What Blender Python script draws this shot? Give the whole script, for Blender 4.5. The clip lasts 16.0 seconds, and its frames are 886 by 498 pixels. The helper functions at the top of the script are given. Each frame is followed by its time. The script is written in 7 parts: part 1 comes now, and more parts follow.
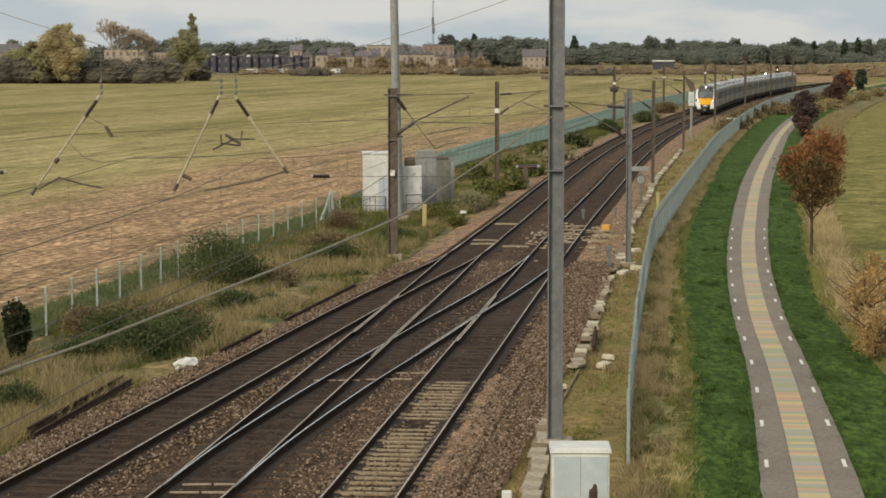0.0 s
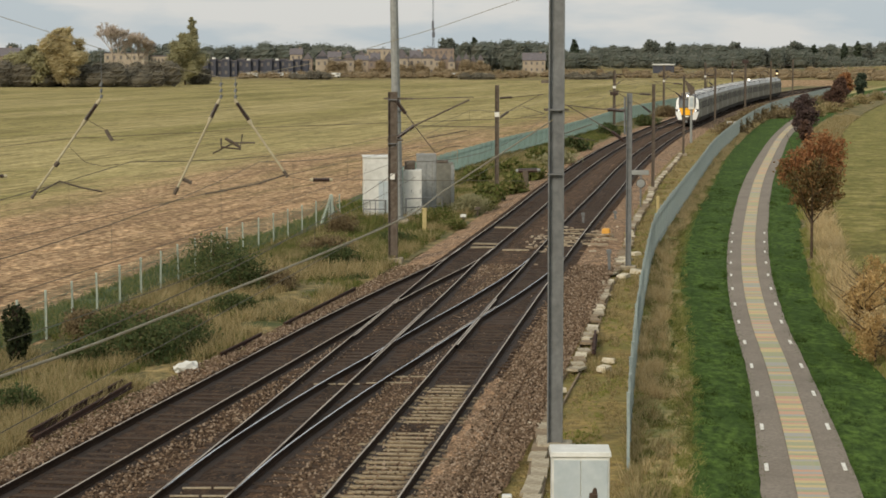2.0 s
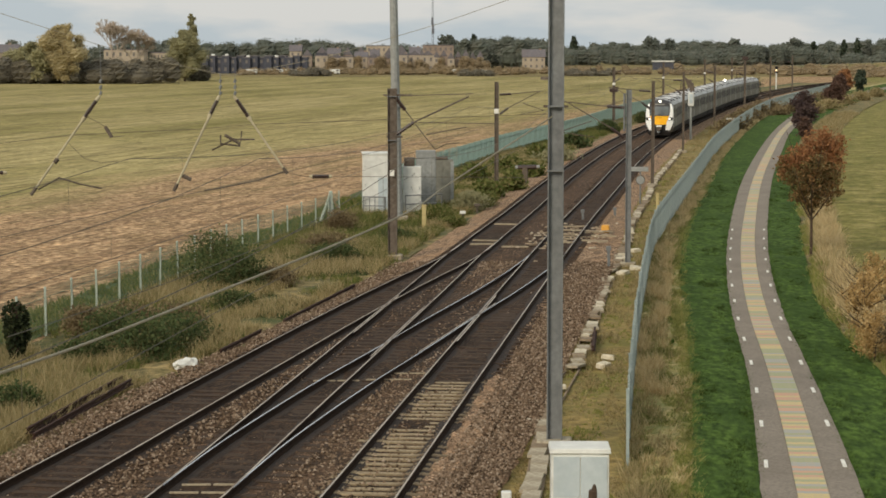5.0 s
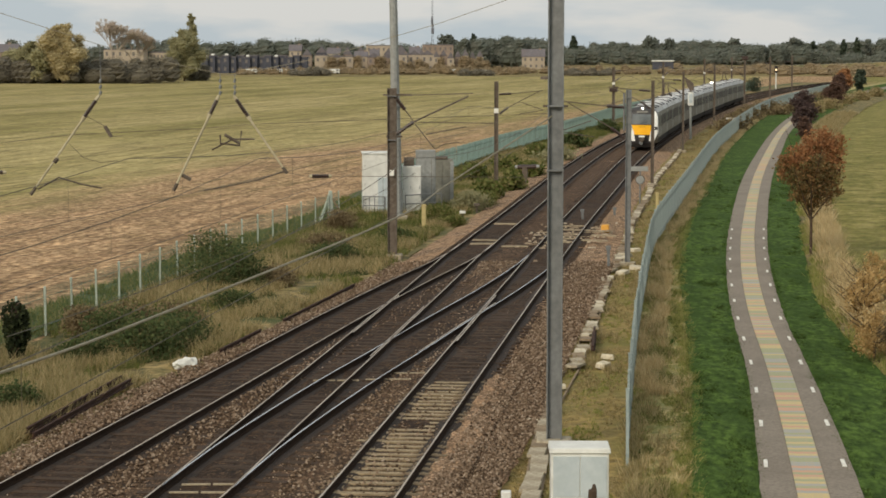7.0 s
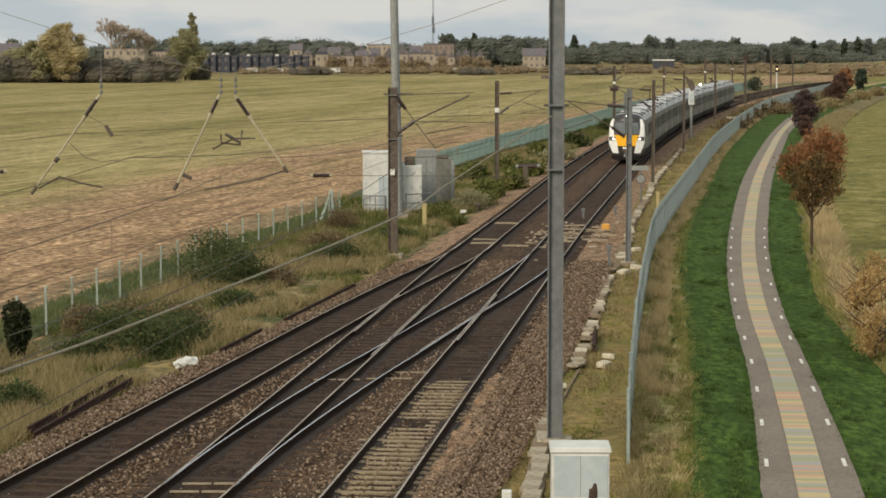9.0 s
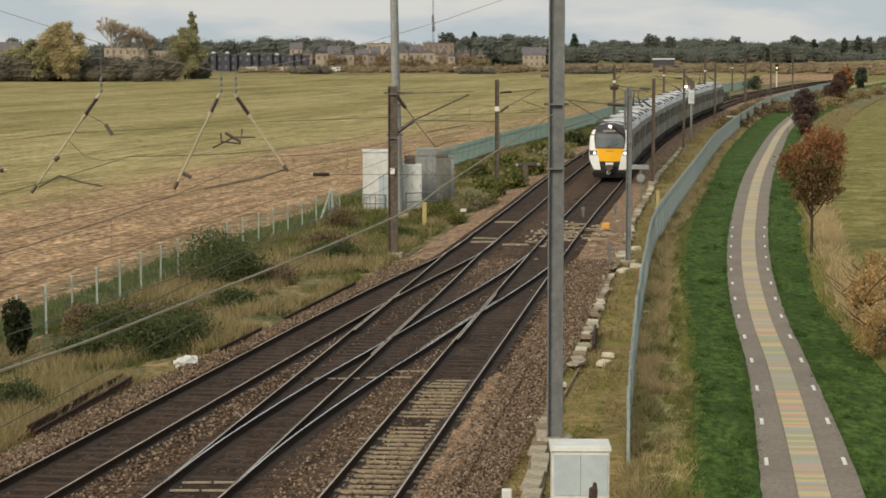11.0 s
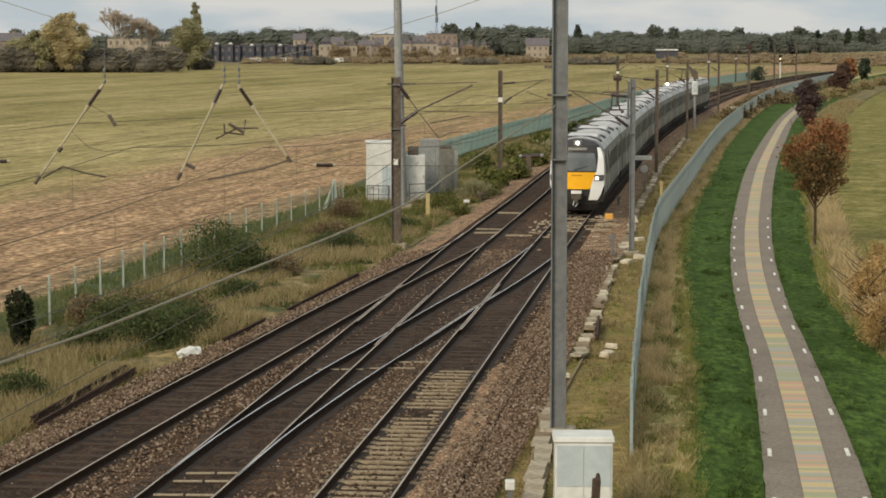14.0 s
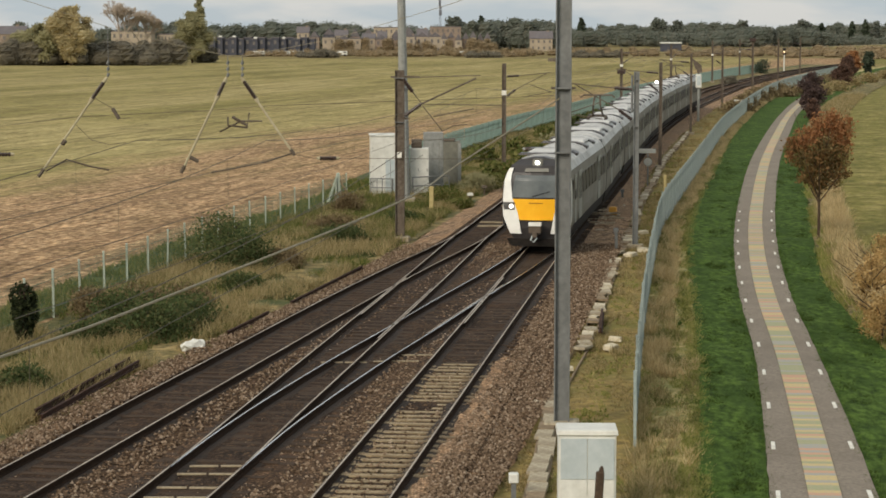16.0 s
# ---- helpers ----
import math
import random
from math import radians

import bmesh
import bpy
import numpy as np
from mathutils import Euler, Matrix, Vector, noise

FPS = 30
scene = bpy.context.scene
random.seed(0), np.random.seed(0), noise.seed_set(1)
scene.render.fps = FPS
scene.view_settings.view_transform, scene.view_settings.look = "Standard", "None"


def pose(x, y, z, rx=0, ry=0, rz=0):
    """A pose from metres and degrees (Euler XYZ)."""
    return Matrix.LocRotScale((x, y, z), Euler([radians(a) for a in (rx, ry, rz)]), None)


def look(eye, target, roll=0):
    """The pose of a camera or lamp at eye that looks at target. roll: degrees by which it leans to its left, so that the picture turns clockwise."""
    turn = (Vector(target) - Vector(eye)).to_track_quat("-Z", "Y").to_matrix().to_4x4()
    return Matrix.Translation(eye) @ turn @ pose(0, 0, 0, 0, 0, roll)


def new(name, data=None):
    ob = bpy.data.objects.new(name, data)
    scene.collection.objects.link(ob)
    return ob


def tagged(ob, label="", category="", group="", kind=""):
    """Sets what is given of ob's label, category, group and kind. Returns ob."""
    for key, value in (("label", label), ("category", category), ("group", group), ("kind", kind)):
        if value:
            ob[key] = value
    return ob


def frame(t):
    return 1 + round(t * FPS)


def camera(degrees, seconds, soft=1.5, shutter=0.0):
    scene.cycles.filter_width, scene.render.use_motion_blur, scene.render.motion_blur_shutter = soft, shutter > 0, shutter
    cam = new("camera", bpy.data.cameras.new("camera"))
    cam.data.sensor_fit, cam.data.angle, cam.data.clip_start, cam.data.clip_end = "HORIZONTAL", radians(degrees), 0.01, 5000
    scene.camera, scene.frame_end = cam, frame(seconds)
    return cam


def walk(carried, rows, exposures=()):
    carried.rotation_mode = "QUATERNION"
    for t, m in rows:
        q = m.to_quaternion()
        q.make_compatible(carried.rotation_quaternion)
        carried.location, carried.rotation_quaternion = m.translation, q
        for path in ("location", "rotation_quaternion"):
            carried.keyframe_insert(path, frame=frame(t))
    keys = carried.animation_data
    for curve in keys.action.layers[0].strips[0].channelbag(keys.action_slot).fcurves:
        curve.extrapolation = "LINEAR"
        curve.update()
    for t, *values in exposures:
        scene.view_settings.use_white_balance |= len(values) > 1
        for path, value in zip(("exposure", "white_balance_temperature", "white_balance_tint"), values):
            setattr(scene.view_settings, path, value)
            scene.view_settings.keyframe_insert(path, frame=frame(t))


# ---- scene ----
# ---------------------------------------------------------------- camera
FOV = 23.93
cam = camera(FOV, 16.0, soft=1.7)
EYE = (0.0, 0.0, 9.05)
# seconds, turn to the left and tilt upwards in hundredths of a degree
SWAY = [(0.0, 0, 2), (0.5, 0, 2), (1.0, 0, 5), (1.5, 0, -2), (2.0, 0, 12), (2.5, 0, 5), (3.0, -2, 0), (3.5, -2, 2),
        (4.0, -1, 5), (4.5, -1, 4), (6.0, -2, 2), (6.5, -2, 2), (7.0, -2, 2), (7.5, 0, 2), (8.0, 0, 0), (8.5, 0, -2), (9.0, 0, 0),
        (9.6, 0, 0), (10.9, 0, -3), (11.5, 0, -5), (12.0, 0, -12), (12.5, 0, -12), (13.0, 2, -17), (13.5, 2, -21), (14.0, 9, -28),
        (14.5, 17, -64), (15.0, 14, -47), (15.5, 14, -36), (16.0, 19, -47)]
walk(cam, [(t, pose(*EYE, 84.458 + b / 100, 0, a / 100)) for t, a, b in SWAY])

# ---------------------------------------------------------------- light
scene.view_settings.exposure = 0.02
SUN_EL, SUN_AZ = 32.0, 215.0     # degrees; azimuth clockwise from +y
world = bpy.data.worlds.new("sky")
scene.world = world
world.use_nodes = True


def sky_nodes():
    nt = world.node_tree
    nt.nodes.clear()
    out = nt.nodes.new("ShaderNodeOutputWorld")
    bg = nt.nodes.new("ShaderNodeBackground")
    sky = nt.nodes.new("ShaderNodeTexSky")
    sky.sky_type, sky.sun_disc = "NISHITA", False
    sky.sun_elevation, sky.sun_rotation = radians(SUN_EL), radians(SUN_AZ)
    sky.air_density, sky.dust_density = 1.0, 2.0
    co = nt.nodes.new("ShaderNodeTexCoord")
    mp = nt.nodes.new("ShaderNodeMapping")
    mp.inputs["Scale"].default_value = (9, 9, 40)
    mp.inputs["Location"].default_value = (3.1, 0.4, 1.7)
    nz = nt.nodes.new("ShaderNodeTexNoise")
    nz.inputs["Scale"].default_value, nz.inputs["Detail"].default_value, nz.inputs["Roughness"].default_value = 1.0, 6, 0.5
    ramp = nt.nodes.new("ShaderNodeValToRGB")
    ramp.color_ramp.elements[0].position, ramp.color_ramp.elements[1].position = 0.44, 0.58
    ramp.color_ramp.elements[0].color = (5.1, 5.7, 6.0, 1)
    ramp.color_ramp.elements[1].color = (6.95, 6.9, 6.6, 1)
    cover = nt.nodes.new("ShaderNodeMix")
    cover.data_type = "RGBA"
    cover.inputs[0].default_value = 0.9
    L = nt.links.new
    L(co.outputs["Generated"], mp.inputs["Vector"]), L(mp.outputs[0], nz.inputs["Vector"])
    L(nz.outputs["Fac"], ramp.inputs[0])
    L(sky.outputs[0], cover.inputs["A"]), L(ramp.outputs[0], cover.inputs["B"])
    L(cover.outputs["Result"], bg.inputs["Color"])
    bg.inputs["Strength"].default_value = 0.1
    L(bg.outputs[0], out.inputs[0])


sky_nodes()
sun = new("sun", bpy.data.lights.new("sun", "SUN"))
sun.data.energy, sun.data.angle, sun.data.color = 2.5, radians(24), (1.0, 0.89, 0.74)
sun.matrix_world = look((0, 0, 0), (-math.sin(radians(SUN_AZ)) * math.cos(radians(SUN_EL)), -math.cos(radians(SUN_AZ)) * math.cos(radians(SUN_EL)), -math.sin(radians(SUN_EL))))

# ---------------------------------------------------------------- materials


def rgb(r, g, b):
    """A colour from 8-bit values as a paint chart gives them."""
    f = lambda v: v / 12.92 if v <= 0.04045 else ((v + 0.055) / 1.055) ** 2.4
    return (f(r / 255), f(g / 255), f(b / 255), 1)


class Nodes:
    """Short words for building a node material."""

    def __init__(self, name, rough=0.8, metal=0.0, spec=0.3):
        self.mat = bpy.data.materials.new(name)
        self.mat.use_nodes = True
        self.nt = self.mat.node_tree
        self.bsdf = self.nt.nodes["Principled BSDF"]
        self.bsdf.inputs["Roughness"].default_value = rough
        self.bsdf.inputs["Metallic"].default_value = metal
        self.bsdf.inputs["Specular IOR Level"].default_value = spec
        self.tc = self.nt.nodes.new("ShaderNodeTexCoord").outputs["Object"]

    def n(self, kind, **inputs):
        node = self.nt.nodes.new("ShaderNode" + kind)
        for k, v in inputs.items():
            sock = node.inputs[k.replace("_", " ")]
            if hasattr(v, "is_linked"):
                self.nt.links.new(v, sock)
            else:
                sock.default_value = v
        return node

    def link(self, a, b):
        self.nt.links.new(a, b)

    def coords(self, scale=(1, 1, 1), turn=0.0):
        m = self.n("Mapping", Vector=self.tc, Scale=scale, Rotation=(0, 0, turn))
        return m.outputs[0]

    def noise(self, scale, detail=4, rough=0.6, vec=None):
        return self.n("TexNoise", Vector=vec or self.tc, Scale=scale, Detail=detail, Roughness=rough).outputs["Fac"]

    def ramp(self, fac, stops, kind="LINEAR"):
        node = self.n("ValToRGB", Fac=fac)
        cr = node.color_ramp
        cr.interpolation = kind
        while len(cr.elements) < len(stops):
            cr.elements.new(0.5)
        for e, (p, c) in zip(cr.elements, stops):
            e.position, e.color = p, c
        return node.outputs["Color"]

    def mix(self, fac, a, b, blend="MIX"):
        node = self.nt.nodes.new("ShaderNodeMix")
        node.data_type, node.blend_type = "RGBA", blend
        for sock, v in ((node.inputs[0], fac), (node.inputs["A"], a), (node.inputs["B"], b)):
            if hasattr(v, "is_linked"):
                self.link(v, sock)
            else:
                sock.default_value = v
        return node.outputs["Result"]

    def math(self, op, a, b=0.0):
        node = self.nt.nodes.new("ShaderNodeMath")
        node.operation = op
        for sock, v in zip(node.inputs, (a, b)):
            if hasattr(v, "is_linked"):
                self.link(v, sock)
            else:
                sock.default_value = v
        return node.outputs[0]

    def color(self, c):
        if hasattr(c, "is_linked"):
            self.link(c, self.bsdf.inputs["Base Color"])
        else:
            self.bsdf.inputs["Base Color"].default_value = c

    def bump(self, height, strength=0.4, dist=0.02):
        b = self.n("Bump", Height=height, Strength=strength, Distance=dist)
        self.link(b.outputs[0], self.bsdf.inputs["Normal"])


def speckled(name, c1, c2, c3=None, fine=20.0, coarse=0.6, rough=0.85, metal=0.0, bump=0.3, dist=0.01, spec=0.3, amount=0.5, stretch=(1, 1, 1)):
    """A surface of two fine-grained colours with broad stains of a third."""
    m = Nodes(name, rough, metal, spec)
    v = m.coords(stretch)
    fine_n = m.noise(fine, 5, 0.65, v)
    col = m.ramp(fine_n, [(0.36, c1), (0.64, c2)])
    if c3:
        big = m.noise(coarse, 4, 0.6, v)
        col = m.mix(m.math("MULTIPLY", m.ramp(big, [(0.42, (0, 0, 0, 1)), (0.66, (1, 1, 1, 1))]), amount), col, c3)
    m.color(col)
    if bump:
        m.bump(fine_n, bump, dist)
    return m.mat


def leaves(name, stops, rough=0.75):
    """Foliage whose pieces differ in tint."""
    m = Nodes(name, rough, 0, 0.25)
    isl = m.n("NewGeometry").outputs["Random Per Island"]
    obj = m.n("ObjectInfo").outputs["Random"]
    col = m.ramp(isl, stops)
    m.color(m.mix(m.math("MULTIPLY", obj, 0.25), col, stops[0][1]))
    thin = m.n("BsdfTranslucent", Color=m.mix(0.0, col, col))
    both = m.nt.nodes.new("ShaderNodeMixShader")
    both.inputs[0].default_value = 0.45
    out = m.nt.nodes["Material Output"]
    m.link(m.bsdf.outputs[0], both.inputs[1]), m.link(thin.outputs[0], both.inputs[2]), m.link(both.outputs[0], out.inputs["Surface"])
    return m.mat


def make_field():
    m = Nodes("field_soil_and_crop", 0.95, 0, 0.15)
    sep = m.n("SeparateXYZ", Vector=m.tc)
    # distance across the drill rows, which run at 13.5 degrees to +y
    across = m.math("SUBTRACT", m.math("MULTIPLY", sep.outputs[0], 0.972), m.math("MULTIPLY", sep.outputs[1], 0.233))
    rows = m.coords((1, 1, 1), radians(13.5))
    streak = m.n("Mapping", Vector=rows, Scale=(1.0, 0.05, 1)).outputs[0]
    wide = m.n("Mapping", Vector=rows, Scale=(0.09, 0.010, 1)).outputs[0]
    s1 = m.noise(0.9, 5, 0.6, streak)
    s2 = m.noise(1.0, 4, 0.55, wide)
    lumps = m.noise(2.6, 6, 0.7)
    clods = m.noise(1.0, 5, 0.62, m.n("Mapping", Vector=rows, Scale=(1.5, 0.16, 1)).outputs[0])
    patch = m.noise(0.24, 8, 0.72)
    crumbs = m.noise(2.2, 6, 0.7, m.n("Mapping", Vector=rows, Scale=(1.0, 0.4, 1)).outputs[0])
    drift = m.noise(1.0, 4, 0.6, m.n("Mapping", Vector=rows, Scale=(0.20, 0.014, 1)).outputs[0])
    # wheel ruts and furrows: narrow wandering lines along the rows
    rut = m.ramp(m.math("ABSOLUTE", m.math("SUBTRACT", drift, 0.5)), [(0.0, (0.75, 0.75, 0.75, 1)), (0.022, (0, 0, 0, 1))])
    rut = m.mix(m.ramp(clods, [(0.42, (0, 0, 0, 1)), (0.56, (1, 1, 1, 1))]), (0, 0, 0, 1), rut)
    # tilled soil
    soil = m.ramp(lumps, [(0.36, rgb(100, 76, 54)), (0.48, rgb(158, 130, 98)), (0.64, rgb(200, 172, 136))])
    soil = m.mix(1.0, soil, m.ramp(clods, [(0.32, (0.56, 0.52, 0.48, 1)), (0.48, (0.96, 0.95, 0.93, 1)), (0.66, (1.26, 1.24, 1.2, 1))]), "MULTIPLY")
    soil = m.mix(m.ramp(s1, [(0.34, (0.4, 0.4, 0.4, 1)), (0.48, (0, 0, 0, 1))]), soil, rgb(104, 79, 58))
    # young crop with pale stubble
    crop = m.ramp(s2, [(0.34, rgb(126, 118, 68)), (0.46, rgb(154, 142, 91)), (0.62, rgb(176, 161, 112))])
    crop = m.mix(m.ramp(s1, [(0.50, (0, 0, 0, 1)), (0.62, (0.6, 0.6, 0.6, 1))]), crop, rgb(122, 107, 68))
    crop = m.mix(m.math("MULTIPLY", m.ramp(lumps, [(0.35, (1, 1, 1, 1)), (0.55, (0, 0, 0, 1))]), 0.5), crop, rgb(100, 100, 55))
    crop = m.mix(1.0, crop, m.ramp(clods, [(0.32, (0.74, 0.75, 0.68, 1)), (0.48, (0.99, 0.99, 0.98, 1)), (0.66, (1.15, 1.14, 1.13, 1))]), "MULTIPLY")
    crop = m.mix(rut, crop, rgb(96, 86, 52))
    fine = m.noise(5.0, 5, 0.65, m.n("Mapping", Vector=rows, Scale=(1.0, 0.3, 1)).outputs[0])
    soil = m.mix(1.0, soil, m.ramp(fine, [(0.36, (0.58, 0.56, 0.53, 1)), (0.50, (1.0, 1.0, 1.0, 1)), (0.62, (1.28, 1.27, 1.24, 1))]), "MULTIPLY")
    soil = m.mix(rut, soil, rgb(92, 70, 50))
    edge = m.math("ADD", across, m.math("MULTIPLY", m.math("SUBTRACT", s2, 0.5), 26.0))
    edge = m.math("ADD", edge, m.math("MULTIPLY", m.math("SUBTRACT", s1, 0.5), 9.0))
    edge = m.math("ADD", edge, m.math("MULTIPLY", m.math("SUBTRACT", clods, 0.5), 16.0))
    t = m.n("MapRange", Value=edge, From_Min=-60.0, From_Max=-47.0).outputs[0]
    left = m.mix(t, crop, soil)
    green = m.ramp(m.noise(0.8, 5, 0.6), [(0.3, rgb(92, 92, 44)), (0.5, rgb(124, 118, 64)), (0.72, rgb(152, 140, 90))])
    col = m.mix(m.n("MapRange", Value=across, From_Min=-27.0, From_Max=-24.0).outputs[0], left, green)
    # rough land past the fields
    waste = m.ramp(m.noise(0.05, 5, 0.6), [(0.3, rgb(98, 88, 58)), (0.6, rgb(142, 128, 84)), (0.8, rgb(112, 106, 66))])
    far = m.math("ADD", sep.outputs[1], m.math("MULTIPLY", m.noise(0.02, 2), 60.0))
    col = m.mix(m.n("MapRange", Value=far, From_Min=700.0, From_Max=716.0).outputs[0], col, waste)
    col = m.mix(1.0, col, m.ramp(patch, [(0.34, (0.72, 0.72, 0.66, 1)), (0.50, (1.0, 1.0, 1.0, 1)), (0.66, (1.16, 1.14, 1.12, 1))]), "MULTIPLY")
    col = m.mix(1.0, col, m.ramp(crumbs, [(0.34, (0.66, 0.65, 0.62, 1)), (0.50, (1.0, 1.0, 1.0, 1)), (0.64, (1.24, 1.23, 1.2, 1))]), "MULTIPLY")
    m.color(col)
    m.bump(lumps, 0.45, 0.10)
    return m.mat


def make_ballast(name, pale, mid, dark, rust):
    m = Nodes(name, 0.92, 0, 0.2)
    vor = m.n("TexVoronoi", Vector=m.tc, Scale=15.0)
    stone = m.ramp(m.n("SeparateColor", Color=vor.outputs["Color"]).outputs[0], [(0.0, dark), (0.45, mid), (1.0, pale)])
    gap = m.ramp(vor.outputs["Distance"], [(0.35, (0, 0, 0, 1)), (0.62, (0.8, 0.8, 0.8, 1))])
    col = m.mix(gap, stone, rgb(40, 33, 26))
    stain = m.ramp(m.noise(0.45, 5, 0.62), [(0.40, (0, 0, 0, 1)), (0.64, (0.75, 0.75, 0.75, 1))])
    col = m.mix(stain, col, rust)
    clump = m.noise(3.2, 5, 0.7, m.coords((1, 0.45, 1)))
    col = m.mix(1.0, col, m.ramp(clump, [(0.30, (0.42, 0.40, 0.38, 1)), (0.48, (0.92, 0.91, 0.90, 1)), (0.70, (1.65, 1.6, 1.52, 1))]), "MULTIPLY")
    m.color(col)
    m.bump(m.math("SUBTRACT", 1.0, vor.outputs["Distance"]), 0.9, 0.05)
    return m.mat


M = {}
M["field"] = make_field()
M["ballast"] = make_ballast("clean_ballast", rgb(228, 196, 162), rgb(184, 152, 121), rgb(104, 84, 65), rgb(158, 128, 98))
M["oily_ballast"] = make_ballast("oily_ballast", rgb(108, 85, 62), rgb(57, 44, 33), rgb(29, 23, 18), rgb(70, 53, 39))
M["mid_ballast"] = make_ballast("brown_ballast", rgb(158, 128, 100), rgb(96, 76, 57), rgb(44, 34, 26), rgb(82, 62, 45))
M["grease_shade"] = speckled("greasy_dirt", rgb(36, 29, 23), rgb(62, 49, 38), rgb(50, 40, 31), 9.0, 1.0, rough=0.8, bump=0.6, dist=0.03)
M["verge"] = speckled("rough_grass_soil", rgb(70, 68, 38), rgb(164, 142, 94), rgb(66, 76, 36), 2.2, 0.4, bump=0.8, dist=0.15, amount=0.9)
M["verge_green"] = speckled("rough_green_verge", rgb(108, 106, 58), rgb(202, 180, 124), rgb(108, 116, 58), 3.0, 0.6, bump=0.5, dist=0.1, amount=0.8)
M["cess"] = speckled("mossy_cess", rgb(104, 88, 48), rgb(160, 138, 82), rgb(112, 108, 52), 3.0, 0.4, bump=0.6, dist=0.1, amount=0.8)
M["lawn"] = speckled("mown_grass", rgb(40, 58, 23), rgb(88, 111, 50), rgb(50, 70, 29), 5.0, 0.8, bump=0.6, dist=0.08, amount=0.8, spec=0.05, stretch=(1, 0.4, 1))
M["asphalt"] = speckled("worn_asphalt", rgb(118, 109, 97), rgb(146, 136, 122), rgb(112, 102, 90), 14.0, 0.45, rough=0.9, bump=0.2, dist=0.004)
M["concrete"] = speckled("weathered_concrete", rgb(146, 134, 112), rgb(188, 178, 154), rgb(118, 104, 84), 12.0, 1.2, bump=0.3)
M["sleeper"] = speckled("concrete_sleeper", rgb(130, 114, 88), rgb(172, 154, 122), rgb(84, 68, 50), 10.0, 1.4, amount=0.75)
M["timber"] = speckled("oily_timber", rgb(46, 35, 26), rgb(82, 63, 45), rgb(56, 43, 31), 14.0, 1.0, amount=0.6, stretch=(0.3, 3, 3))
M["rubble"] = leaves("bleached_rubble", [(0.00, rgb(150, 132, 110)), (0.50, rgb(188, 172, 148)), (1.00, rgb(214, 202, 180))], 0.9)
M["pale_timber"] = speckled("bleached_timber", rgb(150, 136, 112), rgb(180, 166, 138), rgb(100, 84, 66), 14.0, 1.0, amount=0.5)
M["rail_side"] = speckled("rusty_rail", rgb(42, 32, 24), rgb(64, 48, 36), rgb(36, 28, 22), 14.0, 1.5, rough=0.9, bump=0.2, spec=0.1)
M["rail_dull"] = speckled("dull_rail_head", rgb(164, 150, 132), rgb(204, 192, 174), rgb(118, 100, 82), 6.0, 0.4, rough=0.42, metal=0.4, bump=0.05)
M["rail_bright"] = speckled("polished_rail_head", rgb(200, 200, 200), rgb(230, 230, 230), rgb(170, 165, 160), 6.0, 0.4, rough=0.25, metal=0.95, bump=0.02)
M["steel"] = speckled("galvanised_steel", rgb(110, 112, 111), rgb(130, 132, 130), rgb(98, 98, 95), 5.0, 0.7, rough=0.6, metal=0.2, bump=0.05)
M["pale_steel"] = speckled("pale_galvanised_steel", rgb(136, 138, 134), rgb(156, 158, 153), rgb(120, 120, 115), 5.0, 0.6, rough=0.6, metal=0.15, bump=0.05)
M["brown_steel"] = speckled("weathered_steel", rgb(88, 78, 68), rgb(116, 106, 94), rgb(78, 66, 54), 5.0, 0.6, rough=0.75, metal=0.2, bump=0.08)
M["insulator"] = speckled("brown_porcelain", rgb(46, 32, 26), rgb(62, 44, 36), None, 10, rough=0.35, spec=0.5, bump=0)
M["wire"] = speckled("weathered_copper_wire", rgb(88, 80, 66), rgb(112, 104, 88), None, 6, rough=0.6, metal=0.4, bump=0)
M["pale_wire"] = speckled("aluminium_cable", rgb(140, 132, 112), rgb(160, 152, 130), None, 6, rough=0.6, metal=0.4, bump=0)
M["white_box"] = speckled("painted_white_steel", rgb(206, 206, 198), rgb(222, 222, 214), rgb(182, 182, 172), 4.0, 0.8, rough=0.55, bump=0.03)
M["grey_box"] = speckled("painted_grey_steel", rgb(176, 186, 188), rgb(190, 198, 198), rgb(160, 170, 170), 3.0, 1.6, rough=0.5, bump=0.03)
M["dark_box"] = speckled("grey_green_steel", rgb(112, 112, 102), rgb(132, 130, 118), rgb(92, 90, 78), 4.0, 0.8, rough=0.6, bump=0.03)
M["fence_green"] = speckled("teal_palisade_paint", rgb(140, 153, 150), rgb(164, 175, 171), rgb(126, 135, 129), 5.0, 0.5, rough=0.65, bump=0.05)
M["fence_field"] = speckled("green_palisade_paint", rgb(128, 154, 144), rgb(154, 176, 166), rgb(116, 136, 124), 5.0, 0.5, rough=0.65, bump=0.05)
M["fence_post"] = speckled("pale_fence_post", rgb(160, 170, 156), rgb(184, 192, 178), rgb(132, 138, 122), 5.0, 0.8, rough=0.7, bump=0.05)
M["fence_mesh"] = speckled("green_fence_bars", rgb(70, 92, 74), rgb(88, 110, 90), None, 5.0, rough=0.7, bump=0)
M["bark"] = speckled("bark", rgb(58, 46, 36), rgb(86, 70, 56), rgb(70, 60, 46), 12.0, 1.5, bump=0.6, dist=0.03)
M["bare"] = speckled("bare_twigs", rgb(160, 146, 130), rgb(184, 170, 152), None, 4.0, bump=0)
M["yellow_plastic"] = speckled("orange_plastic", rgb(206, 150, 60), rgb(226, 170, 80), rgb(180, 130, 60), 8.0, 1.0, rough=0.6, bump=0.05)
M["black"] = speckled("black_rubber", rgb(20, 20, 20), rgb(34, 33, 32), None, 8.0, rough=0.7, bump=0.05)
